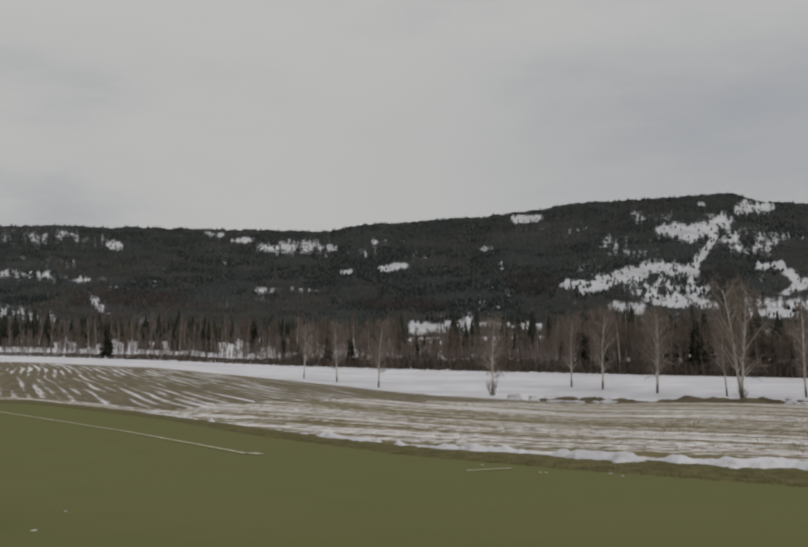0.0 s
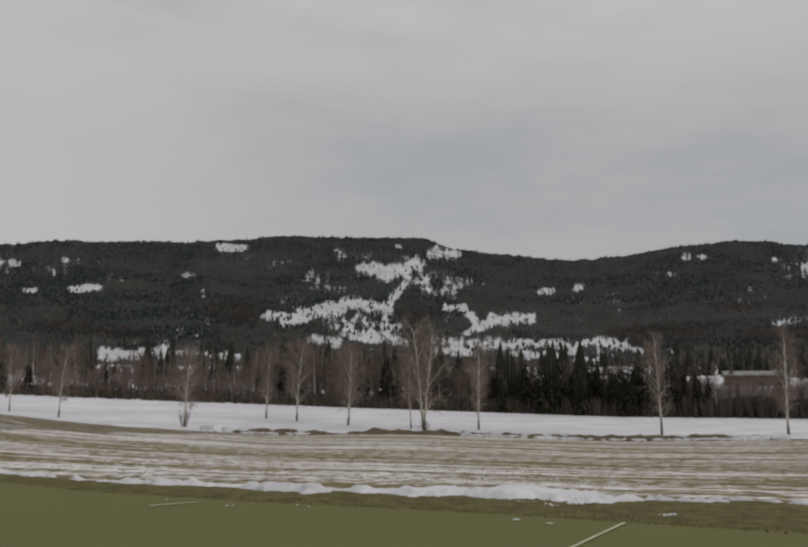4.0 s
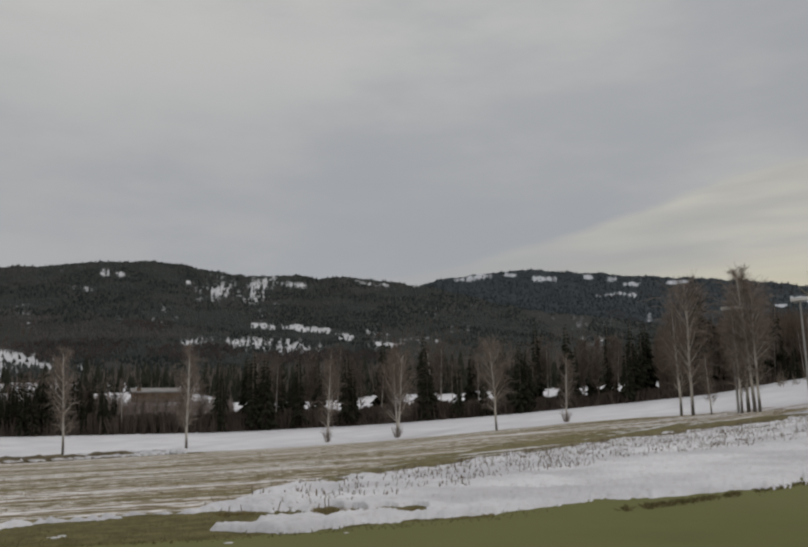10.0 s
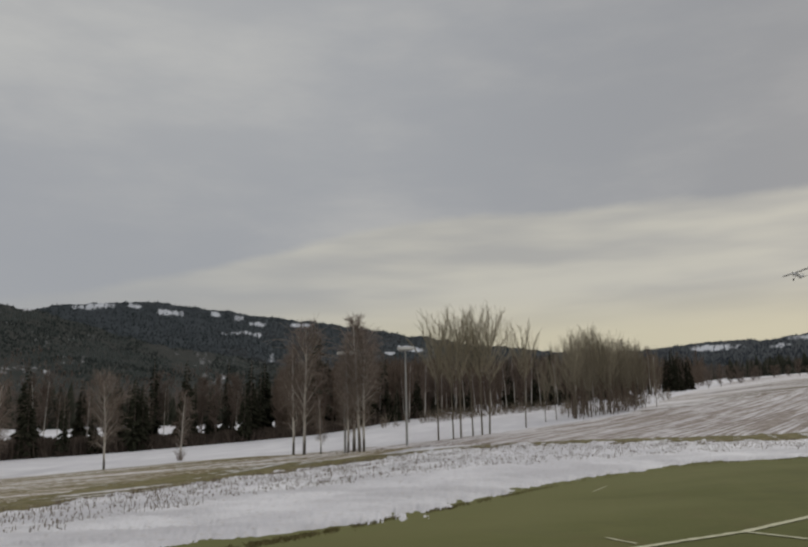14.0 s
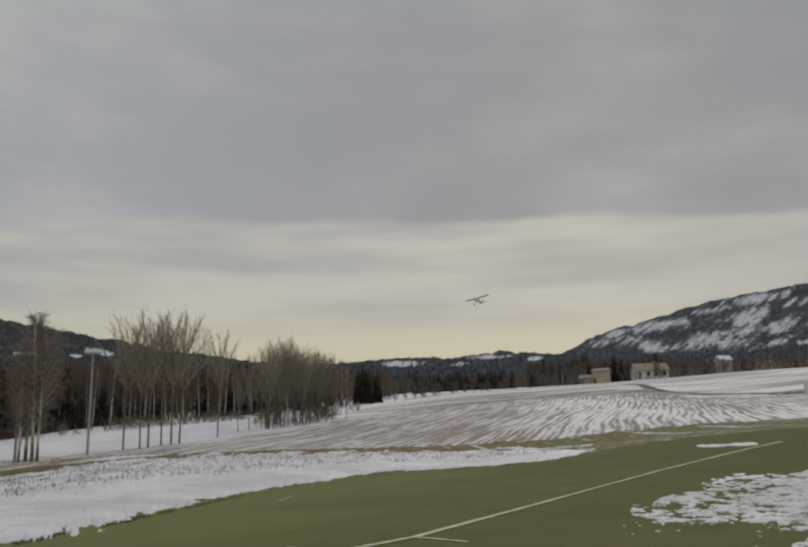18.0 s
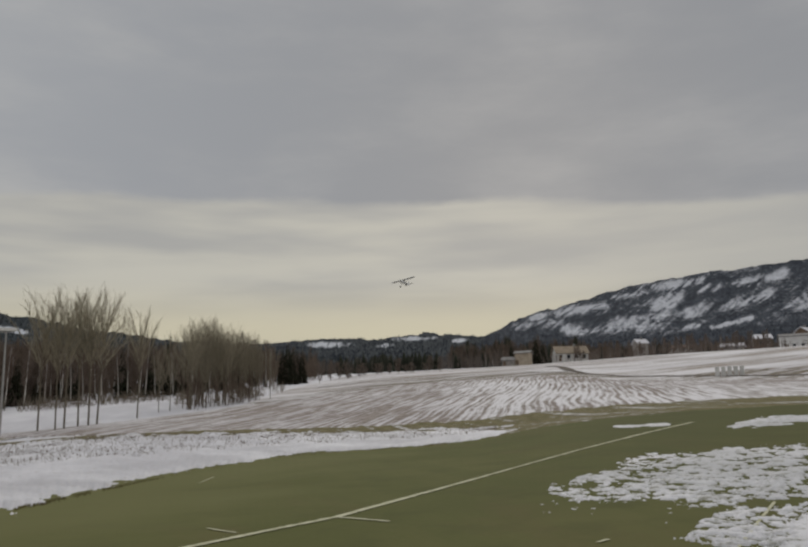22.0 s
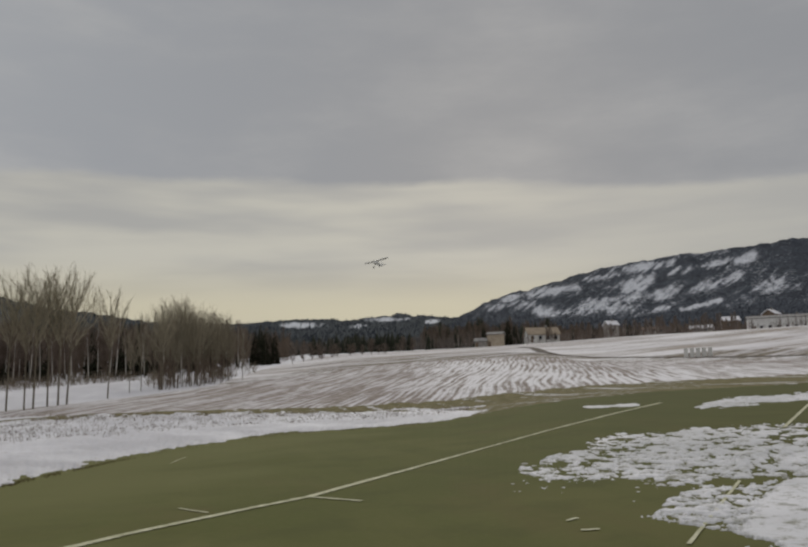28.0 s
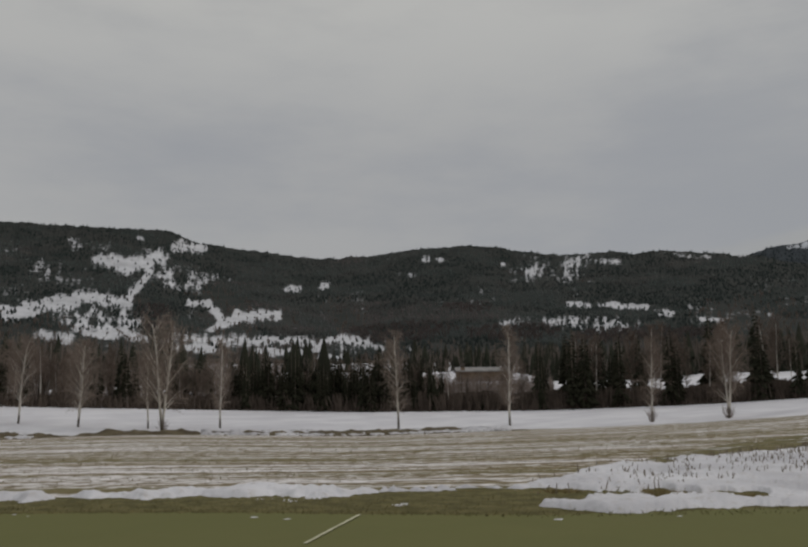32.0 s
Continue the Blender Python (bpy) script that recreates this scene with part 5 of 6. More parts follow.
# thicket among the trunks of the belt
n = 2600
a = rng.uniform(-33, 45, n)
r = R4(a) * rng.uniform(1.0, 1.4, n)
b = np.stack([-np.sin(np.radians(a)) * r, np.cos(np.radians(a)) * r, ground(a, r) - 0.2], -1)
twiggy_wood("thicket", "brown leafless thicket between the trunks of the woods", b, rng.uniform(1.2, 3.6, n) * np.where(a < -14, 0.7, 1.0), rng, BROWN_CANOPY, 10, 0.016, 0.35)

n = 1300
a = rng.uniform(-33.5, -7, n)
r = R4(a) * rng.uniform(1.12, 2.1, n)
b = np.stack([-np.sin(np.radians(a)) * r, np.cos(np.radians(a)) * r, ground(a, r) - 0.2], -1)
twiggy_wood("young_woods", "dark young bare woods behind the spruces", b, rng.uniform(1.6, 3.8, n), rng, BEND_TWIGS, 18, 0.013, 0.32)

n = 1100
a = rng.uniform(-33, -12, n)
r = rng.uniform(210, 440, n)
b = np.stack([-np.sin(np.radians(a)) * r, np.cos(np.radians(a)) * r, ground(a, r) - 0.2], -1)
twiggy_wood("far_scrub", "dark scrub on the level land behind the spruces", b, rng.uniform(2.0, 4.2, n), rng, BEND_TWIGS, 16, 0.020, 0.34)

# brush on the slope round the barn
n = 1700
a = rng.uniform(-41, -31.5, n)
r = R4(a) * rng.uniform(1.04, 1.6, n)
b = np.stack([-np.sin(np.radians(a)) * r, np.cos(np.radians(a)) * r, ground(a, r) - 0.2], -1)
twiggy_wood("barn_brush", "brown leafless brush on the snowy slope by the barn", b, rng.uniform(1.0, 3.2, n), rng, BROWN_CANOPY, 16, 0.014, 0.4)

# a brown wood of young birches behind the northern belt
n = 1500
a = rng.uniform(-6, 40, n)
r = R4(a) * rng.uniform(1.15, 2.3, n)
keep = layered(a * 0.5, r * 0.02, 93) > 0.40
b = np.stack([-np.sin(np.radians(a)) * r, np.cos(np.radians(a)) * r, ground(a, r) - 0.2], -1)[keep]
twiggy_wood("young_birches", "young bare birches with mauve-brown twigs behind the belt", b, rng.uniform(2.5, 5.5, len(b)), rng, BROWN_CANOPY, 20, 0.012, 0.26)

# scrub below the bright clearing at the foot of the hill
n = 520
a = rng.uniform(-5, 7, n)
r = rng.uniform(125, 300, n)
b = np.stack([-np.sin(np.radians(a)) * r, np.cos(np.radians(a)) * r, ground(a, r) - 0.2], -1)
far_broadleaf("scrub", "low brown scrub behind the belt of woods", b, rng.uniform(1.5, 3.2, n), rng, BROWN_CANOPY)

# the woods go on behind the belt, with snowy gaps
n = 6500
a = rng.uniform(-97, 60, n)
r = R4(a) * 1.4 + (440 - R4(a) * 1.4) * rng.uniform(0, 1, n) ** 1.3
keep = (layered(a * 0.45, r * 0.012, 91) > 0.43) & ~((a < -16) & (a > -32) & (r > 170) & (rng.uniform(0, 1, n) < 0.85)) & ~((a < 6) & (a > -3.5) & (r > 170) & (rng.uniform(0, 1, n) < 0.85))
foot_el = np.degrees(np.arctan2(ground(a, r) - EYE, r))
keep = np.where((a < -32) & (a > -74), foot_el > strip_high(a) - 0.05, keep) & ~((a > 15.6) & (a < 17.8) & (foot_el < 2.4))
a, r = a[keep], r[keep]
b = np.stack([-np.sin(np.radians(a)) * r, np.cos(np.radians(a)) * r, ground(a, r) - 0.2], -1)
fir = rng.uniform(0, 1, len(a)) < 0.25
twiggy_wood("back_woods", "bare brown woods behind the belt of trees", b[~fir], rng.uniform(5, 10, (~fir).sum()), rng, BROWN_CANOPY)
far_conifers("back_spruces", "dark spruces among the woods behind", b[fir], rng.uniform(5, 10, fir.sum()), rng, DARK_CONIFERS, 0.22)

# the dark edge of the woods behind the meadow
n = 4200
a = rng.uniform(-76, -32, n)
e = strip_high(a) + rng.uniform(-0.08, 0.9, n) ** 1.0
r = R4(a) + (430 - R4(a)) * np.clip((e - wood_el(a)) / (far_el(a) - wood_el(a)), 0.05, 1)
for k in range(12):
    here = np.degrees(np.arctan2(ground(a, r) - EYE, r))
    r = np.clip(r * (1 + 0.35 * (e - here)), R4(a) * 1.1, 430)
b = np.stack([-np.sin(np.radians(a)) * r, np.cos(np.radians(a)) * r, ground(a, r) - 0.2], -1)
fir = rng.uniform(0, 1, n) < 0.3
twiggy_wood("meadow_woods", "bare brown woods along the far edge of the meadow", b[~fir], rng.uniform(2.0, 5.5, (~fir).sum()), rng, BROWN_CANOPY)
far_conifers("meadow_spruces", "dark spruces along the far edge of the meadow", b[fir], rng.uniform(2.0, 6.5, fir.sum()), rng, DARK_CONIFERS, 0.22)

# darker woods behind the bend
n = 1900
a = np.where(rng.uniform(0, 1, n) < 0.3, rng.uniform(-80, -69, n), rng.uniform(-97, -69, n))
r = R4(a) * rng.uniform(1.02, 1.45, n)
z = ground(a, r) - 0.2
top = np.interp(a, [-97, -92, -84, -74, -69], [5.7, 6.2, 6.5, 6.5, 5.6]) + rng.normal(0, 0.35, n) - 0.3
b = np.stack([-np.sin(np.radians(a)) * r, np.cos(np.radians(a)) * r, z], -1)
tall = np.maximum(2.0, EYE + r * np.tan(np.radians(top)) - z)
twiggy_wood("bend_woods", "dense bare brown woods behind the tall trees", b, tall, rng, BEND_TWIGS, 26, 0.010, 0.22)
for k in range(22):
    a_ = random.uniform(-95, -76)
    r_ = float(R4(a_)) * random.uniform(1.0, 1.12)
    foot = math.degrees(math.atan2(float(ground(a_, r_)) - EYE, r_))
    tagged(stand(random.choice(spruces), a_, foot, random.uniform(1.2, 3.4), 10.0, r=r_), group="spruces behind the tall trees")

for k in range(26):
    a_ = -77 - 17.5 * (k + random.random()) / 26
    r_ = float(R4(a_)) * random.uniform(0.94, 1.02)
    foot = math.degrees(math.atan2(float(ground(a_, r_)) - EYE, r_))
    tagged(stand(woods[2], a_, foot, random.uniform(2.6, 4.2), 10.0, r=r_), group="belt of woods")

for a_, e_, tall_ in ((-87.5, 3.1, 4.0), (-84.6, 2.9, 3.4), (-90.9, 3.2, 3.4), (-94.8, 3.5, 2.5), (-95.15, 3.5, 2.8), (-95.5, 3.5, 2.6), (-95.75, 3.5, 2.3), (-71.6, 1.6, 7.6), (-76.2, 1.9, 4.6)):
    r_ = float(R4(a_)) * 1.04
    tagged(stand(spruces[1], a_, e_, tall_, 10.0, r=r_), "dark conifer that stands out among the bare trees", group="spruces behind the tall trees")

# far woods beyond the rise: dark spruces in the middle, brown woods on both sides
n = 1500
a = rng.uniform(-113, -90, n)
r = rng.uniform(300, 420, n)
b = np.stack([-np.sin(np.radians(a)) * r, np.cos(np.radians(a)) * r, ground(a, r) - 0.3], -1)
fir = rng.uniform(0, 1, n) < 0.07 + 0.60 * np.exp(-(((a + 102.2) / 2.7) ** 4))
far_conifers("valley_spruces", "dark spruce wood beyond the snowy rise", b[fir], rng.uniform(3.5, 8.0, fir.sum()), rng, DARK_CONIFERS, 0.24)
twiggy_wood("valley_birches", "bare brown trees beyond the snowy rise", b[~fir], rng.uniform(2.5, 7.5, (~fir).sum()), rng, VALLEY_TWIGS, 18, 0.016, 0.3)

# shoots that fill the clump between its trunks
n = 95
a = rng.uniform(-93.4, -88.6, n)
r = R3(a) + (R4(a) - R3(a)) * rng.uniform(0.08, 0.42, n)
z = ground(a, r) - 0.2
top = rng.uniform(3.4, 5.8, n) - np.maximum(-a - 91.0, 0) * 0.25
b = np.stack([-np.sin(np.radians(a)) * r, np.cos(np.radians(a)) * r, z], -1)
twiggy_wood("clump_shoots", "slim brown shoots that fill the clump of bare trees", b, np.maximum(2.0, EYE + r * np.tan(np.radians(top)) - z), rng, BEND_TWIGS, 14, 0.012, 0.16)

# brown undergrowth round the feet of the clump and along the woods by the bend
n = 3800
a = np.where(rng.uniform(0, 1, n) < 0.45, rng.uniform(-93.6, -87.5, n), rng.uniform(-95, -76, n))
f = np.where(a > -87.5, rng.uniform(0.72, 1.05, n), rng.uniform(0.3, 0.98, n))
r = R3(a) + (R4(a) - R3(a)) * f
keep = layered(a * 1.3, r * 0.09, 97) > 0.48
a, r = a[keep], r[keep]
n = len(a)
base = np.stack([-np.sin(np.radians(a)) * r, np.cos(np.radians(a)) * r, ground(a, r) - 0.1], -1)
tip = base + np.stack([rng.normal(0, 0.3, n), rng.normal(0, 0.3, n), rng.uniform(0.4, 1.5, n)], -1)
v, f = tubes(list(zip(base, tip, rng.uniform(0.012, 0.035, n), np.full(n, 0.010))), 3)
tagged(mesh_object("undergrowth", v, f, STEMS), "brown leafless undergrowth at the feet of the trees", "bushes", kind="stuff")


# ---- markings and snow on the turf ----
def on_land(p, lift):
    az_, r_ = math.degrees(math.atan2(-p.x, p.y)), math.hypot(p.x, p.y)
    return Vector((p.x, p.y, float(ground(az_, r_)) + lift))


def painted_line(points, width, label, name="painted_line", mat=None, category="line marking", lift=0.044):
    """A worn line of white paint on the turf, or another strip that follows the land, its rim uneven."""
    path = []
    for (a0, e0), (a1, e1) in zip(points, points[1:]):
        n = max(2, int(4 * abs(a1 - a0) + 6 * abs(e1 - e0)))
        path += [spot(a0 + (a1 - a0) * k / n, e0 + (e1 - e0) * k / n)[0] for k in range(n)]
    path.append(spot(*points[-1])[0])
    verts, faces = [], []
    for k, p in enumerate(path):
        d = (path[min(k + 1, len(path) - 1)] - path[max(k - 1, 0)]).normalized()
        side = Vector((-d.y, d.x, 0))
        for s in (-1, 1):
            w = width * (0.5 + random.uniform(-0.10, 0.06))
            verts.append(on_land(p + side * s * w, lift + 0.022 * min(math.hypot(p.x, p.y) / 30, 1)))
        if k:
            faces.append((2 * k - 2, 2 * k - 1, 2 * k + 1, 2 * k))
    return tagged(mesh_object(name, verts, faces, mat or LINE), label, category, kind="structure")


painted_line([(-80.5, -8.15), (-88.0, -6.85), (-98.4, -5.18), (-105.5, -3.45), (-109.0, -2.55), (-114.2, -1.22), (-118.6, -0.18), (-121.4, 0.42)], 0.20, "long worn white line on the turf")
painted_line([(-98.5, -5.2), (-101.8, -5.55)], 0.11, "short white tick beside the long line")
painted_line([(-90.2, -5.6), (-92.0, -5.95)], 0.07, "short faint white tick on the turf")
painted_line([(33.0, -1.55), (24.0, -3.25), (16.6, -4.8)], 0.12, "worn white line at the far end of the turf")
painted_line([(16.3, -4.78), (15.6, -4.88)], 0.30, "small white end mark of a line")
painted_line([(2.1, -6.07), (-0.8, -5.9)], 0.10, "faint white line on the turf")
painted_line([(-28.1, -7.0), (-24.6, -8.7)], 0.055, "white line that runs up to the verge")
painted_line([(-134.0, 0.55), (-130.0, 0.15), (-128.4, -1.3)], 0.10, "white line across the far turf")
painted_line([(-125.6, -4.5), (-122.3, -8.3)], 0.055, "white line under thin snow")
painted_line([(-115.0, -6.98), (-115.7, -6.80)], 0.07, "short white dash on the turf")
painted_line([(-115.85, -7.55), (-117.0, -7.49)], 0.09, "short broad white dash on the turf")
MUD = make_plain("wet_track_soil", (0.070, 0.058, 0.047), (0.150, 0.126, 0.102), 0.9)
painted_line([(-112.6, 4.36), (-113.5, 4.26), (-114.0, 4.02), (-115.2, 3.72), (-117.6, 3.50), (-121.0, 3.38), (-127.0, 3.15), (-136.0, 3.0)], 2.4, "dark wet farm track winding past the house", "farm_track", MUD, "track", 0.16)
painted_line([(-97.0, 3.25), (-101.0, 3.66), (-106.0, 3.90), (-111.0, 4.0), (-114.0, 3.92)], 1.4, "brown wheel track along the top of the field", "wheel_track", MUD, "track", 0.16)
painted_line([(-89.6, -2.75), (-90.5, -2.4)], 0.05, "short white tick near the snow")


def snow_patch(name, az0, az1, el0, el1, inside, label, cells=0.045, thick=0.018, seed=3):
    """Thin, holed snow on the turf: small plates of it wherever inside(bearing, elevation) plus noise is over nought."""
    az = np.arange(az0, az1, cells)
    el = np.arange(el0, el1, cells * 0.5)
    a, e = np.meshgrid(az, el)
    rr = np.geomspace(4, 70, 900)
    prof = np.stack([np.degrees(np.arctan2(ground(x, rr) - EYE, rr)) for x in az])
    r = np.stack([np.interp(el, np.maximum.accumulate(p), rr) for p in prof], 1)
    x, y = -np.sin(np.radians(a)) * r, np.cos(np.radians(a)) * r
    lump = layered(a * 0.5 + e * 0.4, e * 2.0, seed, 4)
    spots = layered(a * 0.7 - e * 1.2, e * 7.5, seed + 8, 3)
    mask = inside(a, e) - 0.26 + 1.4 * (lump - 0.5) + 2.2 * (spots - 0.5) + 2.9 * (layered(a * 2.4 - e * 3, e * 17.0, seed + 19, 3) - 0.5)
    z = ground(a, r) + np.clip(0.044 + 0.0006 * r + 0.07 * mask, 0.0, 0.052 + 0.0006 * r) + np.clip(mask, 0, 0.7) * thick * (0.6 + lump)
    keep = mask > -0.3
    quad = grid_faces(len(el), len(az))
    ok = keep.ravel()[quad].any(1)
    quad = quad[ok]
    used_v = np.unique(quad)
    index = np.full(a.size, -1)
    index[used_v] = np.arange(len(used_v))
    v = np.stack([x, y, z], -1).reshape(-1, 3)[used_v]
    return tagged(mesh_object(name, v, index[quad], THIN, True), label, "snow", kind="structure")


far_top = curve([(-111.7, -3.55), (-115.6, -2.55), (-117.2, -1.75), (-121.8, -1.4), (-125, -1.3), (-129, -1.15), (-140, -0.9)], 0.3)
far_low = curve([(-111.7, -3.8), (-113.9, -4.45), (-116.1, -4.3), (-119.2, -4.25), (-121, -4.9), (-122.7, -4.6), (-124.7, -4.3), (-128.8, -4.1), (-140, -3.9)], 0.3)
near_top = curve([(-120.2, -6.7), (-121.3, -5.5), (-123.3, -4.7), (-125.4, -4.75), (-128.8, -4.2), (-140, -4.0)], 0.3)


def far_patch(a, e):
    return np.minimum(np.minimum((far_top(a) - e) / 0.20, (e - far_low(a)) / 0.18), (-112.2 - a) / 0.5).clip(-2.5, 0.12) + 0.10 * np.clip((-113 - a) / 12, 0, 1) - 0.30 * np.clip((a + 119) / 6, 0, 1)


def near_patch(a, e):
    left = -120.0 - np.clip((-6.7 - e) * 6.0, 0, 8)
    solid = np.clip((-127.2 - a - (e + 5.2) * 0.9) / 0.8, 0, 1)
    return np.minimum((near_top(a) - 0.12 - e) / 0.18, (left - a) / 0.5).clip(-2.5, 0.16) + solid * 1.6 * (e < near_top(a) - 0.15)


def lens(a0, a1, e0, e1, high):
    """A flat lens of snow between two ends."""
    def inside(a, e):
        t = ((a - a0) / (a1 - a0)).clip(0, 1)
        return 0.9 - ((e - e0 - (e1 - e0) * t) / high) ** 2 - np.maximum(np.abs((a - (a0 + a1) / 2) / (a1 - a0)) * 2 - 0.75, 0) * 6
    return inside


snow_patch("snow_patch", -142, -111.2, -5.4, -0.7, far_patch, "thin ragged snow with grass showing through")
snow_patch("snow_patch", -142, -119.4, -11.0, -4.0, near_patch, "larger patch of old snow lying on the turf", seed=6)
snow_patch("snow_patch", -142, -122.9, -0.2, 1.3, lambda a, e: np.minimum((0.10 + np.clip(-123.3 - a, 0, 2) * 0.16 + (-123.3 - a) * 0.063 - e) / 0.12, (e - 0.04 - (-123.3 - a) * 0.05) / 0.10).clip(-2, 0.8) + 0.1 - 2.0 * np.clip(a + 123.9, 0, 2), "long strip of snow at the far side of the turf", seed=9)
snow_patch("snow_patch", -121.0, -115.9, -0.05, 0.6, lens(-116.4, -120.3, 0.24, 0.33, 0.075), "narrow strip of snow on the far turf", seed=12)
snow_patch("snow_patch", -26.2, -20.0, -6.6, -5.4, lens(-20.7, -25.5, -5.85, -6.22, 0.11), "flat lens of snow on the verge", seed=14)
snow_patch("snow_patch", -32.0, -29.6, -6.9, -6.1, lens(-30.0, -31.5, -6.52, -6.46, 0.10), "small lens of snow on the verge", seed=15)

# crumbs of snow on the turf
rng = np.random.default_rng(21)
verts, faces = [], []
for k in range(40):
    a_, e_ = (rng.uniform(-121, -111.5), -4.3 - 1.6 * rng.uniform(0, 1) ** 2) if k < 26 else (rng.uniform(-50, 32), 0)
    p, d = spot(a_, e_) if k < 26 else (place(a_, float(R1(a_)) * rng.uniform(0.93, 0.985)), 10)
    if k in (26, 27):
        p, d = spot(*((29.0, -8.95), (27.3, -7.95))[k - 26])
    s = rng.uniform(0.015, 0.045) * (1 if k < 28 else 1.6)
    i = len(verts)
    m = 7
    for j in range(m):
        t = 6.283 * j / m
        verts.append((p.x + math.cos(t) * s * rng.uniform(0.6, 1.4), p.y + math.sin(t) * s * rng.uniform(0.6, 1.4), p.z + 0.04))
    verts.append((p.x, p.y, p.z + 0.043 + s * 0.10))
    faces += [(i + j, i + (j + 1) % m, i + m) for j in range(m)]
# lumps of snow along the earth bank
n = 2600
a = np.where(rng.uniform(0, 1, n) < 0.25, rng.uniform(-8, -0.8, n), rng.uniform(-38, -18, n))
a = a[layered(a * 1.2, 0 * a, 37) > 0.36]
r = R3(a) * (1 + rng.uniform(-0.012, 0.045, len(a)))
lump_v, lump_f = [], []
for a_, r_ in zip(a, r):
    p, s = place(float(a_), float(r_), 0.03), rng.uniform(0.12, 0.42)
    i = len(lump_v)
    for level, wide in ((-0.1, 1.0), (0.45, 0.75)):
        for j in range(6):
            t = 1.047 * j + level
            q = s * wide * rng.uniform(0.7, 1.25)
            lump_v.append((p.x + math.cos(t) * q, p.y + math.sin(t) * q, p.z + s * level * rng.uniform(0.7, 1.3)))
    lump_v.append((p.x, p.y, p.z + s * 0.6))
    lump_f += [(i + j, i + (j + 1) % 6, i + 6 + (j + 1) % 6, i + 6 + j) for j in range(6)] + [(i + 6 + j, i + 6 + (j + 1) % 6, i + 12) for j in range(6)]
tagged(mesh_object("snow_lumps", lump_v, lump_f, BERM, True), "lumps of ploughed-up snow on the earth bank", "snow", kind="stuff")
tagged(mesh_object("snow_crumbs", verts, faces, SNOW), "small crumbs of snow scattered on the turf", "snow", kind="stuff")

# maize stubs that stand in rows in the snow strip
u, w = direction(-123.0), direction(-33.0)
n = 130000
side = rng.integers(0, 90, n) * 0.55 + 13.0 + rng.normal(0, 0.07, n)
run = rng.uniform(-20, 75, n)
x, y = u.x * run + w.x * side, u.y * run + w.y * side
a, r = np.degrees(np.arctan2(-x, y)), np.hypot(x, y)
part_in = (r - R1(a)) / (R2(a) - R1(a))
left_fade = np.clip((-38 - a) / 16, 0, 1)
ok = (part_in > 0.30 + 0.20 * layered(a * 0.8, r * 0.2, 55) - 0.12 * np.clip((a + 60) / 15, 0, 1)) & (part_in < 1.06) & (a > -109) & (rng.uniform(0, 1, n) < left_fade * np.clip(layered(a * 1.3, r * 0.35, 57) * 2.6 - 0.62, 0, 1))
a, r = a[ok], r[ok]
n = len(a)
base = np.stack([-np.sin(np.radians(a)) * r, np.cos(np.radians(a)) * r, ground(a, r) - 0.02], -1)
tip = base + np.stack([rng.normal(0, 0.05, n), rng.normal(0, 0.05, n), rng.uniform(0.10, 0.30, n)], -1)
v, f = tubes(list(zip(base, tip, np.full(n, 0.015), np.full(n, 0.009))), 3)
tagged(mesh_object("stubble_stalks", v, f, STEMS), "dry cut stalks standing in rows in the snow", "stubble", kind="stuff")
# short stubble in rows over the field
n = 90000
side = rng.integers(0, 110, n) * 0.5 + 14.0 + rng.normal(0, 0.05, n)
run = rng.uniform(-45, 60, n)
x, y = u.x * run + w.x * side, u.y * run + w.y * side
a, r = np.degrees(np.arctan2(-x, y)), np.hypot(x, y)
part_in = (r - R2(a)) / (R3(a) - R2(a))
ok = (part_in > 0.02) & (part_in < 0.7) & (a > -74) & (a < 30) & (rng.uniform(0, 1, n) < np.clip(layered(a * 0.3, side * 0.4, 58) * 2.6 - 0.8, 0, 1) * (1.1 - part_in))
a, r = a[ok], r[ok]
n = len(a)
base = np.stack([-np.sin(np.radians(a)) * r, np.cos(np.radians(a)) * r, ground(a, r) + 0.02], -1)
tip = base + np.stack([rng.normal(0, 0.03, n), rng.normal(0, 0.03, n), rng.uniform(0.02, 0.06, n)], -1)
v, f = tubes(list(zip(base, tip, np.full(n, 0.016), np.full(n, 0.008))), 3)
tagged(mesh_object("short_stubble", v, f, STRAW), "short straw stubble in rows over the field", "stubble", kind="stuff")
# frayed brown grass along the rim of the snow
n = 9000
a = rng.uniform(-106, -66, n)
rim = 0.14 - 0.07 * np.exp(-(((a + 70) / 11) ** 2)) - 0.075 * np.exp(-(((a + 50) / 8) ** 2)) + 0.10 * np.clip((-a - 80) / 15, 0, 1)
r = (bank_from(a) + rim * (R2(a) * 1.03 - bank_from(a))) * (1.0 + rng.normal(0.0, 0.014, n))
keep = layered(a * 1.1, 0 * a, 59) > 0.47
a, r = a[keep], r[keep]
n = len(a)
base = np.stack([-np.sin(np.radians(a)) * r, np.cos(np.radians(a)) * r, ground(a, r) + 0.02], -1)
tip = base + np.stack([rng.normal(0, 0.05, n), rng.normal(0, 0.05, n), rng.uniform(0.02, 0.075, n)], -1)
v, f = tubes(list(zip(base, tip, np.full(n, 0.014), np.full(n, 0.004))), 3)
tagged(mesh_object("rim_grass", v, f, TUFTS), "frayed dry grass along the rim of the snow", "grass", kind="stuff")
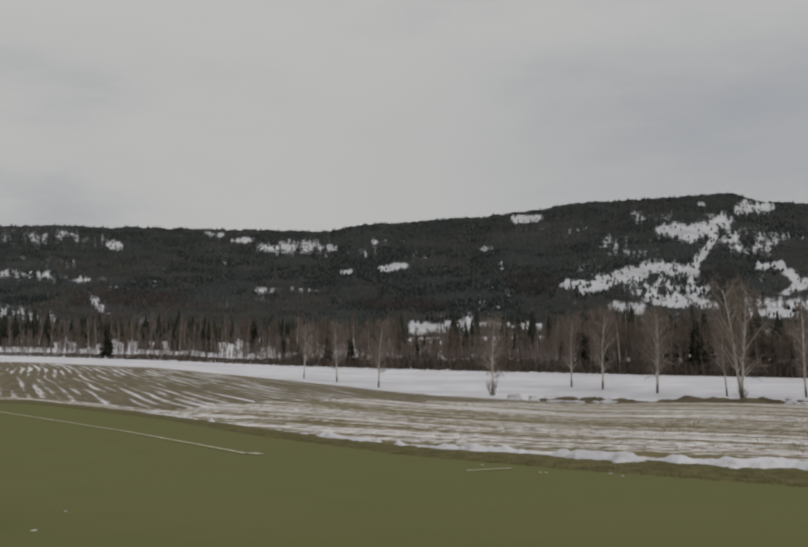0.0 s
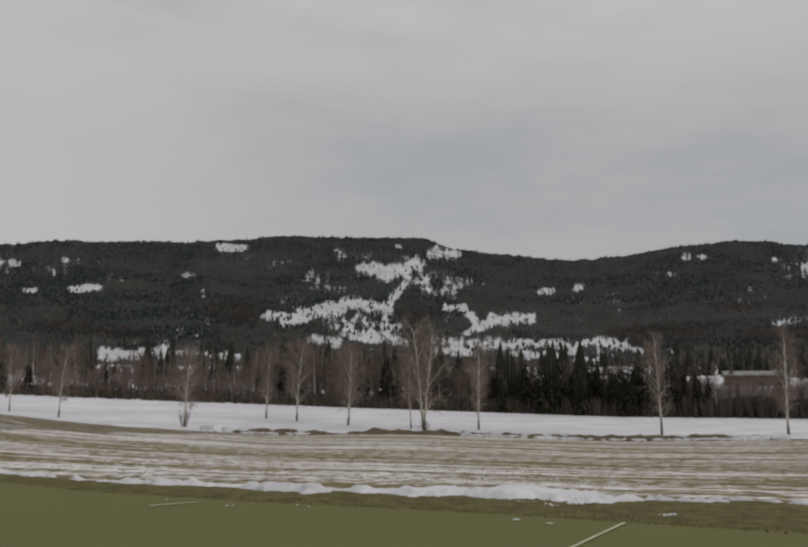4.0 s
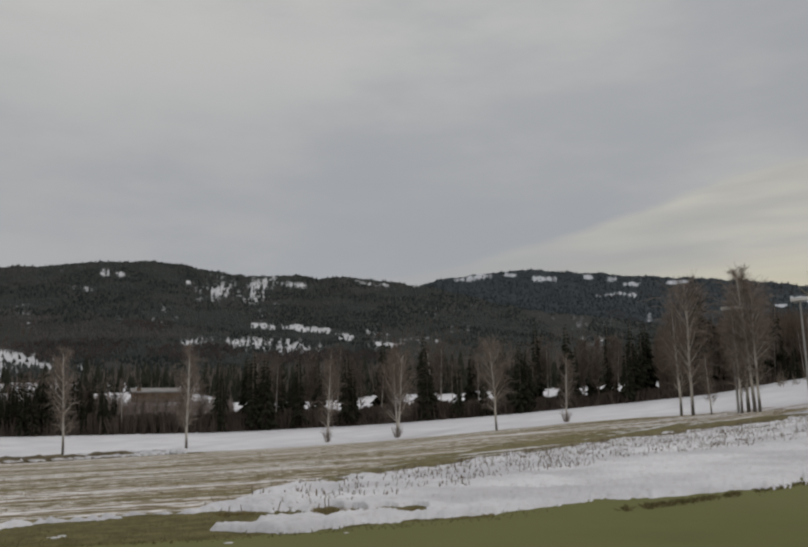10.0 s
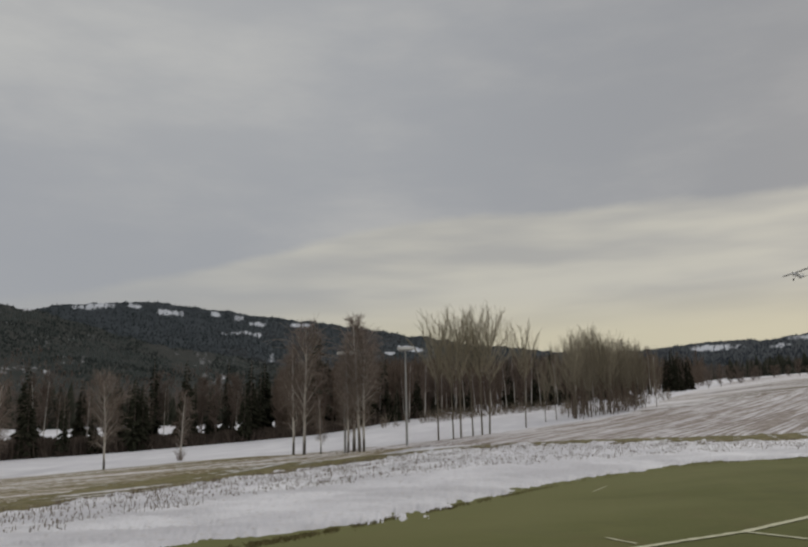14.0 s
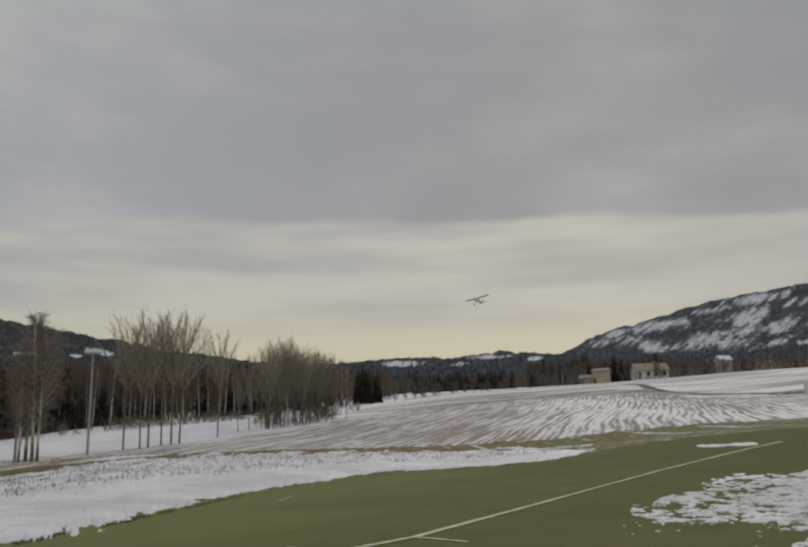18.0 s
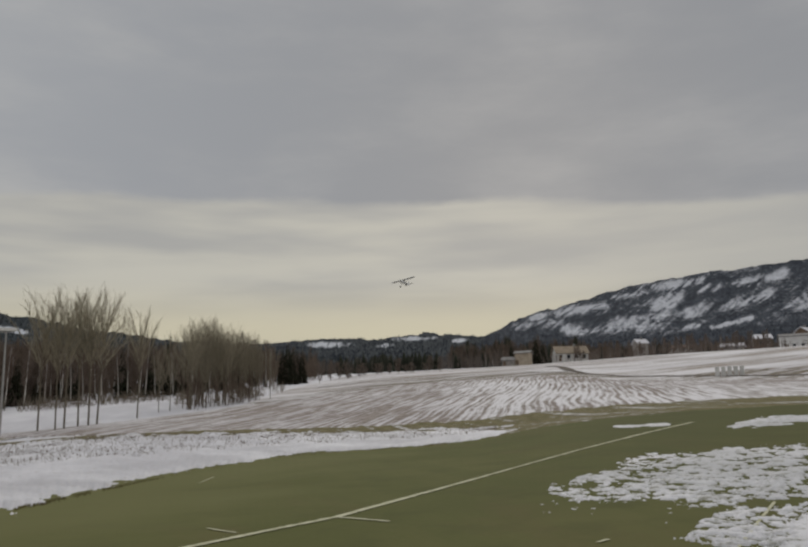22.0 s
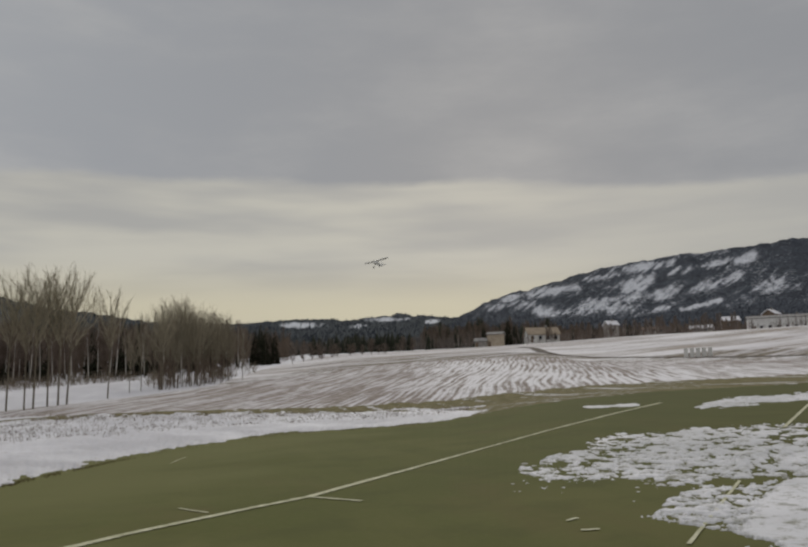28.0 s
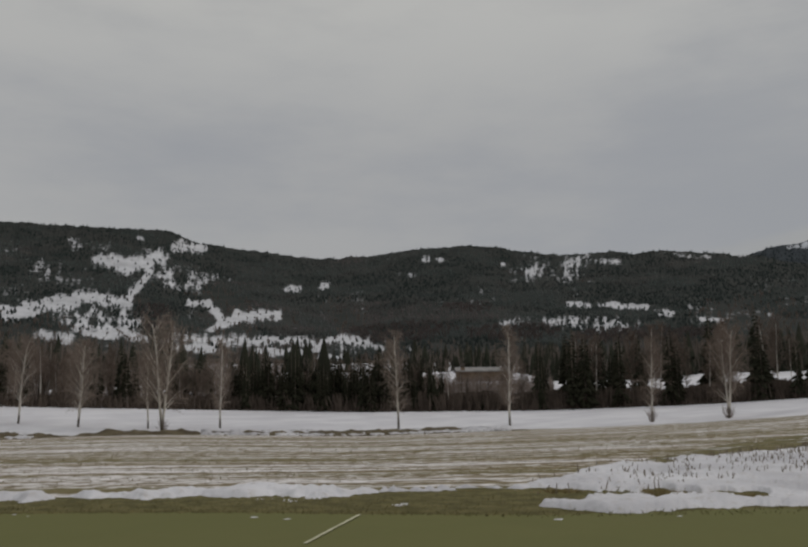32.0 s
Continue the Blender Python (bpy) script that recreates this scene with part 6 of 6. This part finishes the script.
# dry tufts on the verge and in the dry strip
n = 9000
a = rng.uniform(-62, 38, n)
r = R1(a) + (R2(a) - R1(a)) * rng.uniform(-0.03, 0.4, n)
base = np.stack([-np.sin(np.radians(a)) * r, np.cos(np.radians(a)) * r, ground(a, r)], -1)
tip = base + np.stack([rng.normal(0, 0.05, n), rng.normal(0, 0.05, n), rng.uniform(0.04, 0.10, n)], -1)
v, f = tubes(list(zip(base, tip, np.full(n, 0.012), np.full(n, 0.003))), 3)
tagged(mesh_object("verge_tufts", v, f, TUFTS), "tufts of dry grass on the verge", "grass", kind="stuff")


# ---- lamp posts ----
METAL = make_plain("galvanised_steel", (0.30, 0.30, 0.29), (0.42, 0.41, 0.39), 3.0, 0.5)
WHITE = make_plain("white_enamel", (0.66, 0.65, 0.62), (0.78, 0.77, 0.74), 2.0, 0.45)


def part(name, verts, faces, mat, parent, label="", smooth=False):
    ob = mesh_object(name, verts, faces, mat, smooth)
    ob.parent = parent
    if label:
        ob["label"] = label
    return ob


def box(x0, x1, y0, y1, z0, z1, bevel=0.0):
    """Vertices and faces of a block, its edges bevelled."""
    bm = bmesh.new()
    bmesh.ops.create_cube(bm, size=1.0)
    for v in bm.verts:
        v.co = Vector(((x0 + x1) / 2 + v.co.x * (x1 - x0), (y0 + y1) / 2 + v.co.y * (y1 - y0), (z0 + z1) / 2 + v.co.z * (z1 - z0)))
    if bevel:
        bmesh.ops.bevel(bm, geom=bm.edges[:], offset=bevel, segments=2, affect="EDGES")
    bm.verts.index_update()
    out = [tuple(v.co) for v in bm.verts], [[v.index for v in f.verts] for f in bm.faces]
    bm.free()
    return out


def grass_tussock(az_, el_, wide, high, seed):
    """A low brown hummock with bent blades that pokes out of the snow."""
    p, d = spot(az_, el_)
    rng = np.random.default_rng(seed)
    along = direction(az_ - 90)
    root = tagged(new("grass_tussock"), "low brown tussock of dead grass poking out of the snow", "grass tussock", "tussocks at the edge of the turf")
    root.location = p
    verts, faces = [], []
    rings, m = 4, 16
    for k in range(rings):
        q, z = 1.0 - 0.27 * k, high * (-0.4, 0.5, 0.87, 1.0)[k]
        for j in range(m):
            t = 6.283 * j / m
            s = q * rng.uniform(0.62, 1.25)
            u_, w_ = math.cos(t) * s * wide, math.sin(t) * s * 0.32
            verts.append((along.x * u_ - along.y * w_, along.y * u_ + along.x * w_, z * rng.uniform(0.75, 1.15)))
    faces = [(k * m + j, k * m + (j + 1) % m, (k + 1) * m + (j + 1) % m, (k + 1) * m + j) for k in range(rings - 1) for j in range(m)] + [tuple((rings - 1) * m + j for j in range(m))]
    part("mound", verts, faces, TUFTS, root, smooth=True)
    n = 340
    u_, w_ = rng.normal(0, 0.5, n) * wide, rng.normal(0, 0.11, n)
    base = np.stack([along.x * u_ - along.y * w_, along.y * u_ + along.x * w_, np.full(n, 0.4 * high)], -1)
    tip = base + np.stack([rng.normal(0, 0.06, n), rng.normal(0, 0.06, n), high * rng.uniform(0.35, 1.0, n)], -1)
    tagged(part("dead_grass", *tubes(list(zip(base, tip, np.full(n, 0.010), np.full(n, 0.003))), 3), DEAD_GRASS, root, "dry bent grass blades"), kind="stuff")


for seed, (az_, el_, wide, high) in enumerate(((-47.2, -6.15, 0.32, 0.19), (-48.9, -6.05, 0.20, 0.13), (-51.1, -5.95, 0.24, 0.10), (-52.7, -6.05, 0.28, 0.13), (-41.2, -5.75, 0.42, 0.10), (-35.6, -5.65, 0.38, 0.06))):
    grass_tussock(az_, el_, wide, high, 300 + seed)


def earth_clod(az_, el_, size, seed):
    """A small torn-up sod: an uneven lump with a flat foot."""
    p, d = spot(az_, el_)
    rng = np.random.default_rng(seed)
    bm = bmesh.new()
    bmesh.ops.create_icosphere(bm, subdivisions=2, radius=size)
    for v in bm.verts:
        v.co *= float(rng.uniform(0.75, 1.2))
        v.co.z = max(v.co.z * 0.6, -0.2 * size) + 0.2 * size
    ob = mesh_object("earth_clod", [tuple(v.co) for v in bm.verts], [[v.index for v in f.verts] for f in bm.faces], BANK, True)
    bm.free()
    ob.location = p + Vector((0, 0, 0.045))
    return tagged(ob, "small dark clod of earth lying on the turf", "clod of earth")


earth_clod(-80.4, -3.7, 0.07, 5)


def lamp_post(az_, el_, top_el):
    p, d = spot(az_, el_)
    tall = d * (math.tan(radians(top_el)) - math.tan(radians(el_)))
    root = tagged(new("lamp_post"), "tall grey lamp post with a flat white head", "lamp post", "lamp posts by the trees")
    v, f = tubes([((0, 0, -0.3), (0, 0, tall * 0.5), 0.11, 0.09), ((0, 0, tall * 0.5), (0, 0, tall), 0.09, 0.06)], 10)
    part("pole", v, f, METAL, root, smooth=True)
    part("base_plate", *box(-0.2, 0.2, -0.2, 0.2, -0.05, 0.06, 0.01), METAL, root)
    v, f = tubes([((-0.5, 0, tall - 0.05), (0.6, 0, tall + 0.05), 0.04, 0.04)], 6)
    part("arm", v, f, METAL, root)
    head = part("lamp_head", *box(-0.65, 0.75, -0.22, 0.22, tall + 0.06, tall + 0.30, 0.05), WHITE, root, "flat white lamp head")
    part("lens", *box(-0.5, 0.6, -0.16, 0.16, tall + 0.03, tall + 0.058), METAL, head)
    root.matrix_basis = Matrix.Translation(p) @ Matrix.Rotation(radians(az_ - 8), 4, "Z")


lamp_post(-73.6, 0.1, 6.55)
lamp_post(-77.7, 0.45, 6.8)


# ---- houses ----
GLASS = make_plain("dark_window_glass", (0.02, 0.024, 0.03), (0.05, 0.055, 0.065), 0.5, 0.15)
ROOF_SNOW = make_snow("roof_snow", 0.1)
ROOF_BROWN = make_plain("brown_tile_roof", (0.10, 0.07, 0.055), (0.19, 0.14, 0.11), 2.0)
ROOF_BEIGE = make_plain("pale_brown_roof", (0.24, 0.19, 0.14), (0.36, 0.30, 0.23), 1.0)
ROOF_GREY = make_plain("grey_sheet_roof", (0.20, 0.19, 0.18), (0.30, 0.29, 0.28), 1.0)
CLAD = {"beige": make_plain("beige_cladding", (0.36, 0.30, 0.23), (0.48, 0.41, 0.32), 1.0), "white": make_plain("white_cladding", (0.58, 0.57, 0.55), (0.70, 0.69, 0.67), 1.0),
        "grey": make_plain("grey_boards", (0.24, 0.22, 0.20), (0.36, 0.33, 0.30), 1.0), "brown": make_plain("brown_boards", (0.12, 0.085, 0.06), (0.20, 0.15, 0.11), 1.0)}


def house(az_, r_, foot, wide, deep, wall, rise, colour, roof, turn, label, windows=3, category="house", name="house"):
    """A gabled house: walls, two roof slopes, gables, windows with frames, a door and a chimney."""
    root = tagged(new(name), label, category, "houses of the village")
    w, d = wide / 2, deep / 2
    vg = [(-w, -d, -1.5), (w, -d, -1.5), (w, d, -1.5), (-w, d, -1.5), (-w, -d, wall), (w, -d, wall), (w, d, wall), (-w, d, wall), (-w, 0, wall + rise), (w, 0, wall + rise)]
    part("wall", vg, [(0, 1, 5, 4), (2, 3, 7, 6), (1, 2, 6, 9, 5), (3, 0, 4, 8, 7)], CLAD[colour], root)
    o = 0.4
    slope = rise / d
    for s in (-1, 1):
        lo = wall - o * slope
        q = [(-w - o, s * (d + o), lo), (w + o, s * (d + o), lo), (w + o, 0, wall + rise), (-w - o, 0, wall + rise)]
        v = [(x, y, z + h) for h in (0.02, 0.28) for x, y, z in q]
        part("roof", v, [(0, 1, 2, 3), (4, 5, 6, 7), (0, 1, 5, 4), (1, 2, 6, 5), (2, 3, 7, 6), (3, 0, 4, 7)], roof, root)
    for k in range(windows):
        x = -w + wide * (k + 0.5) / windows
        win = part("window", *box(x - 0.5, x + 0.5, -d - 0.03, -d + 0.05, 0.9, 2.1), GLASS, root)
        fr = [box(x - 0.6, x + 0.6, -d - 0.07, -d + 0.03, z0, z1) for z0, z1 in ((0.8, 0.9), (2.1, 2.2))] + [box(x0, x1, -d - 0.07, -d + 0.03, 0.9, 2.1) for x0, x1 in ((x - 0.6, x - 0.5), (x + 0.5, x + 0.6))]
        verts, faces = [], []
        for bv, bf in fr:
            faces += [[i + len(verts) for i in q] for q in bf]
            verts += bv
        part("frame", verts, faces, CLAD["white"], win)
    part("door", *box(-w + wide * 0.06, -w + wide * 0.06 + 0.9, -d - 0.04, -d + 0.05, 0.0, 2.05), CLAD["brown"], root)
    if windows:
        part("chimney", *box(w * 0.3 - 0.35, w * 0.3 + 0.35, -0.35, 0.35, wall + rise * 0.4, wall + rise + 0.9, 0.03), ROOF_GREY, root)
    p = place(az_, r_)
    p.z = EYE + r_ * math.tan(radians(foot))
    root.matrix_basis = Matrix.Translation(p) @ Matrix.Rotation(radians(az_ + turn), 4, "Z")
    return root


house(-114.05, 280, 4.62, 10.2, 7.0, 2.6, 2.3, "white", ROOF_BEIGE, 14, "white wooden house with a pale brown gabled roof", 4)
house(-111.0, 268, 4.38, 4.6, 4.5, 4.2, 0.7, "beige", ROOF_GREY, -12, "tall narrow beige shed with a flat-pitched roof", 0, "shed", "shed")
house(-110.05, 268, 4.34, 3.8, 3.6, 2.4, 0.9, "grey", ROOF_GREY, -12, "low grey lean-to beside the shed", 0, "shed", "shed")
house(-118.6, 330, 5.0, 4.0, 5.0, 3.6, 1.5, "grey", ROOF_SNOW, 24, "grey house with a snowy roof among the trees", 1)
house(-121.2, 340, 4.85, 9.0, 6.0, 1.9, 1.2, "grey", ROOF_BROWN, 8, "low grey house behind the field", 3)
house(-124.2, 335, 4.8, 8.0, 6.0, 1.8, 1.2, "grey", ROOF_SNOW, -8, "low grey house with snow on its roof", 2)
house(-126.0, 345, 5.0, 5.6, 6.0, 3.0, 1.6, "brown", ROOF_SNOW, 12, "brown house with a snowy roof", 2)
house(-129.2, 310, 4.64, 24.0, 8.0, 4.6, 1.0, "white", ROOF_GREY, 6, "long white building above the field", 9, "building", "long_building")
house(-128.4, 350, 5.3, 4.0, 5.0, 3.0, 1.6, "brown", ROOF_SNOW, 60, "brown gabled house behind the long building", 1)
house(-36.3, 190, 1.98, 11.0, 6.0, 1.1, 0.8, "brown", ROOF_GREY, 6, "low brown barn with a grey roof behind the brush", 0, "barn", "barn")

# hedge and garden trees round the village
rng = np.random.default_rng(33)
n = 700
a = rng.uniform(-140, -108.5, n)
r = np.where(rng.uniform(0, 1, n) < 0.5, rng.uniform(272, 284, n), rng.uniform(285, 380, n))
z = ground(a, r) - 0.2
b = np.stack([-np.sin(np.radians(a)) * r, np.cos(np.radians(a)) * r, z], -1)
twiggy_wood("village_trees", "bare garden trees and hedges round the village", b, rng.uniform(1.2, 4.2, n), rng, BROWN_CANOPY, 14, 0.022, 0.4)
# a dark band of bare trees and a few spruces behind the houses
n = 1500
a = rng.uniform(-134, -106, n)
r = rng.uniform(352, 420, n)
b = np.stack([-np.sin(np.radians(a)) * r, np.cos(np.radians(a)) * r, EYE + r * np.tan(radians(4.55)) - 0.4], -1)
top = np.interp(a, [-134, -127, -122, -119, -116, -113, -109, -106], [5.9, 5.7, 5.5, 5.7, 6.0, 6.2, 6.3, 5.9]) + rng.normal(0, 0.16, n)
tall = np.maximum(1.5, EYE + r * np.tan(np.radians(top)) - b[:, 2]) * np.clip(0.45 + 0.9 * layered(a * 1.6, r * 0.03, 36), 0.5, 1.05)
fir = rng.uniform(0, 1, n) < 0.10
twiggy_wood("village_woods", "dark bare trees in a band behind the village", b[~fir], tall[~fir], rng, BEND_TWIGS, 20, 0.016, 0.32)
far_conifers("village_spruces", "a few dark spruces in the band behind the village", b[fir], tall[fir], rng, DARK_CONIFERS, 0.2)
for k in range(160):
    a_, r_ = random.uniform(-126.4, -108), random.uniform(270, 335)
    p = place(a_, r_)
    tree = copy_thing(random.choice(woods), Matrix.Identity(4))
    tree.matrix_basis = Matrix.Translation(p) @ Matrix.Rotation(random.uniform(0, 6), 4, "Z") @ Matrix.Scale(random.uniform(0.25, 0.58), 4)
    tree.name = "garden_tree"
    tagged(tree, "small bare brown tree among the houses", group="garden trees")
for a_, r_, tall_ in ((-119.8, 300, 5.6), (-111.85, 272, 9.6), (-112.3, 285, 8.0), (-122.8, 300, 3.9), (-110.2, 300, 8.5), (-117.4, 300, 4.5), (-95.5, 182, 6.5), (-96.1, 187, 7.5), (-95.2, 187, 6.0)):
    p = place(a_, r_)
    p.z = min(p.z, EYE + r_ * math.tan(radians(4.8)))
    tree = copy_thing(spruces[1], Matrix.Identity(4))
    tree.matrix_basis = Matrix.Translation(p) @ Matrix.Scale(tall_ / 10.0, 4)
    tagged(tree, "dark spruce standing by itself near the village", group="lone spruces")

for k in range(16):
    a_ = -97.0 - 8.5 * (k + random.random()) / 16
    bush = copy_thing(woods[1], Matrix.Identity(4))
    bush.name = "bush"
    p = place(a_, float(R4(a_)) * random.uniform(0.86, 1.0))
    p.z -= 0.4
    bush.matrix_basis = Matrix.Translation(p) @ Matrix.Rotation(random.uniform(0, 6), 4, "Z") @ Matrix.Diagonal((0.6, 0.6, random.uniform(0.24, 0.44), 1.0))
    tagged(bush, "small bare bush on the edge of the snowy field", "bush", "bushes on the rise")

# pale fence on the rise
fence = tagged(new("fence"), "short pale slatted fence standing in the snowy field", "fence")
for k in range(5):
    part("slat", *box(k * 0.9, k * 0.9 + 0.65, -0.04, 0.04, -0.2, 1.6, 0.02), CLAD["white"], fence)
part("rail", *box(0, 4.0, 0.045, 0.10, 0.5, 0.65), CLAD["grey"], fence)
p, _ = spot(-123.05, 3.27)
fence.matrix_basis = Matrix.Translation(p) @ Matrix.Rotation(radians(-122.0), 4, "Z")


# ---- model aeroplane in flight ----
FOAM = make_plain("white_foam", (0.62, 0.62, 0.60), (0.74, 0.74, 0.72), 6.0, 0.5)
TRIM = make_plain("dark_trim_film", (0.10, 0.10, 0.09), (0.17, 0.16, 0.14), 6.0, 0.4)
RUBBER = make_plain("black_rubber", (0.012, 0.012, 0.012), (0.03, 0.03, 0.03), 6.0, 0.8)


def loft(sections):
    """A closed body through ring sections: x, middle z, half width, half height."""
    m, verts, faces = 12, [], []
    for x, z, w, h in sections:
        for j in range(m):
            t = 6.283 * j / m
            verts.append((x, math.cos(t) * w, z + math.sin(t) * h))
    for k in range(len(sections) - 1):
        faces += [(k * m + j, k * m + (j + 1) % m, (k + 1) * m + (j + 1) % m, (k + 1) * m + j) for j in range(m)]
    faces += [tuple(range(m)), tuple(range((len(sections) - 1) * m, len(sections) * m))]
    return verts, faces


def wing_shape(x, chord, span, z, thick, taper=1.0, dihedral=0.0):
    """A wing of aerofoil section: leading edge at x, along y."""
    outline = [(0.0, 0.0), (0.08, 0.6), (0.3, 1.0), (0.65, 0.6), (1.0, 0.05), (0.6, -0.15), (0.2, -0.25)]
    stations = [(-span / 2, taper), (-span / 4, (1 + taper) / 2), (0, 1.0), (span / 4, (1 + taper) / 2), (span / 2, taper)]
    m, verts, faces = len(outline), [], []
    for y, c in stations:
        for f, t in outline:
            verts.append((x - chord * c * f, y, z + t * thick * c + abs(y) * dihedral))
    for k in range(len(stations) - 1):
        faces += [(k * m + j, k * m + (j + 1) % m, (k + 1) * m + (j + 1) % m, (k + 1) * m + j) for j in range(m)]
    faces += [tuple(range(m)), tuple(range((len(stations) - 1) * m, len(stations) * m))]
    return verts, faces


plane = tagged(new("model_aeroplane"), "white high-wing model aeroplane with black wheels flying over the field", "model plane")
part("fuselage", *loft([(0.62, 0.0, 0.03, 0.03), (0.58, 0.0, 0.065, 0.07), (0.40, 0.02, 0.085, 0.10), (0.10, 0.04, 0.085, 0.13), (-0.15, 0.03, 0.07, 0.10), (-0.60, 0.03, 0.035, 0.05), (-0.85, 0.04, 0.015, 0.03)]), FOAM, plane, smooth=True)
main = part("wing", *wing_shape(0.32, 0.30, 1.8, 0.17, 0.035, 0.9, 0.03), FOAM, plane)
for s in (-1, 1):
    part("wing_stripe", *box(0.10, 0.22, s * 0.62 - 0.11, s * 0.62 + 0.11, 0.160, 0.178), TRIM, main)
    part("wing_strut", *tubes([((0.22, s * 0.07, -0.06), (0.20, s * 0.48, 0.175), 0.008, 0.008)], 6), FOAM, plane)
    part("landing_leg", *tubes([((0.26, s * 0.06, -0.08), (0.27, s * 0.21, -0.25), 0.012, 0.010)], 6), TRIM, plane)
    bm = bmesh.new()
    bmesh.ops.create_cone(bm, cap_ends=True, segments=20, radius1=0.075, radius2=0.075, depth=0.05, matrix=Matrix.Translation((0.27, s * 0.235, -0.26)) @ Matrix.Rotation(radians(90), 4, "X"))
    bmesh.ops.bevel(bm, geom=[e for e in bm.edges if len(e.link_faces) == 2 and e.calc_face_angle() > 1], offset=0.018, segments=3, affect="EDGES")
    bm.verts.index_update()
    wheel = part("wheel", [tuple(v.co) for v in bm.verts], [[v.index for v in f.verts] for f in bm.faces], RUBBER, plane, "black rubber wheel")
    bm.free()
    part("hub", *box(0.25, 0.29, s * 0.235 - 0.032, s * 0.235 + 0.032, -0.28, -0.24, 0.008), WHITE, wheel)
part("tailplane", *wing_shape(-0.66, 0.18, 0.62, 0.06, 0.012, 0.75), FOAM, plane)
part("fin", [(-0.62, -0.008, 0.07), (-0.86, -0.008, 0.05), (-0.88, -0.006, 0.30), (-0.77, -0.006, 0.31), (-0.62, 0.008, 0.07), (-0.86, 0.008, 0.05), (-0.88, 0.006, 0.30), (-0.77, 0.006, 0.31)],
     [(0, 1, 2, 3), (7, 6, 5, 4), (0, 4, 5, 1), (1, 5, 6, 2), (2, 6, 7, 3), (3, 7, 4, 0)], FOAM, plane)
part("spinner", *loft([(0.62, 0, 0.03, 0.03), (0.66, 0, 0.024, 0.024), (0.69, 0, 0.004, 0.004)]), TRIM, plane)
part("propeller", *box(0.645, 0.653, -0.02, 0.02, -0.16, 0.16, 0.003), TRIM, plane)
far_away = 60.0
spot_in_air = Vector((0, 0, EYE)) + direction(-103.1, 10.25) * far_away
# it comes towards the airfield, a little to the north of the eye
plane.matrix_basis = Matrix.Translation(spot_in_air) @ Matrix.Rotation(radians(90 - 103.1 + 180 - 24), 4, "Z") @ Matrix.Rotation(radians(9), 4, "X") @ Matrix.Rotation(radians(-3), 4, "Y")
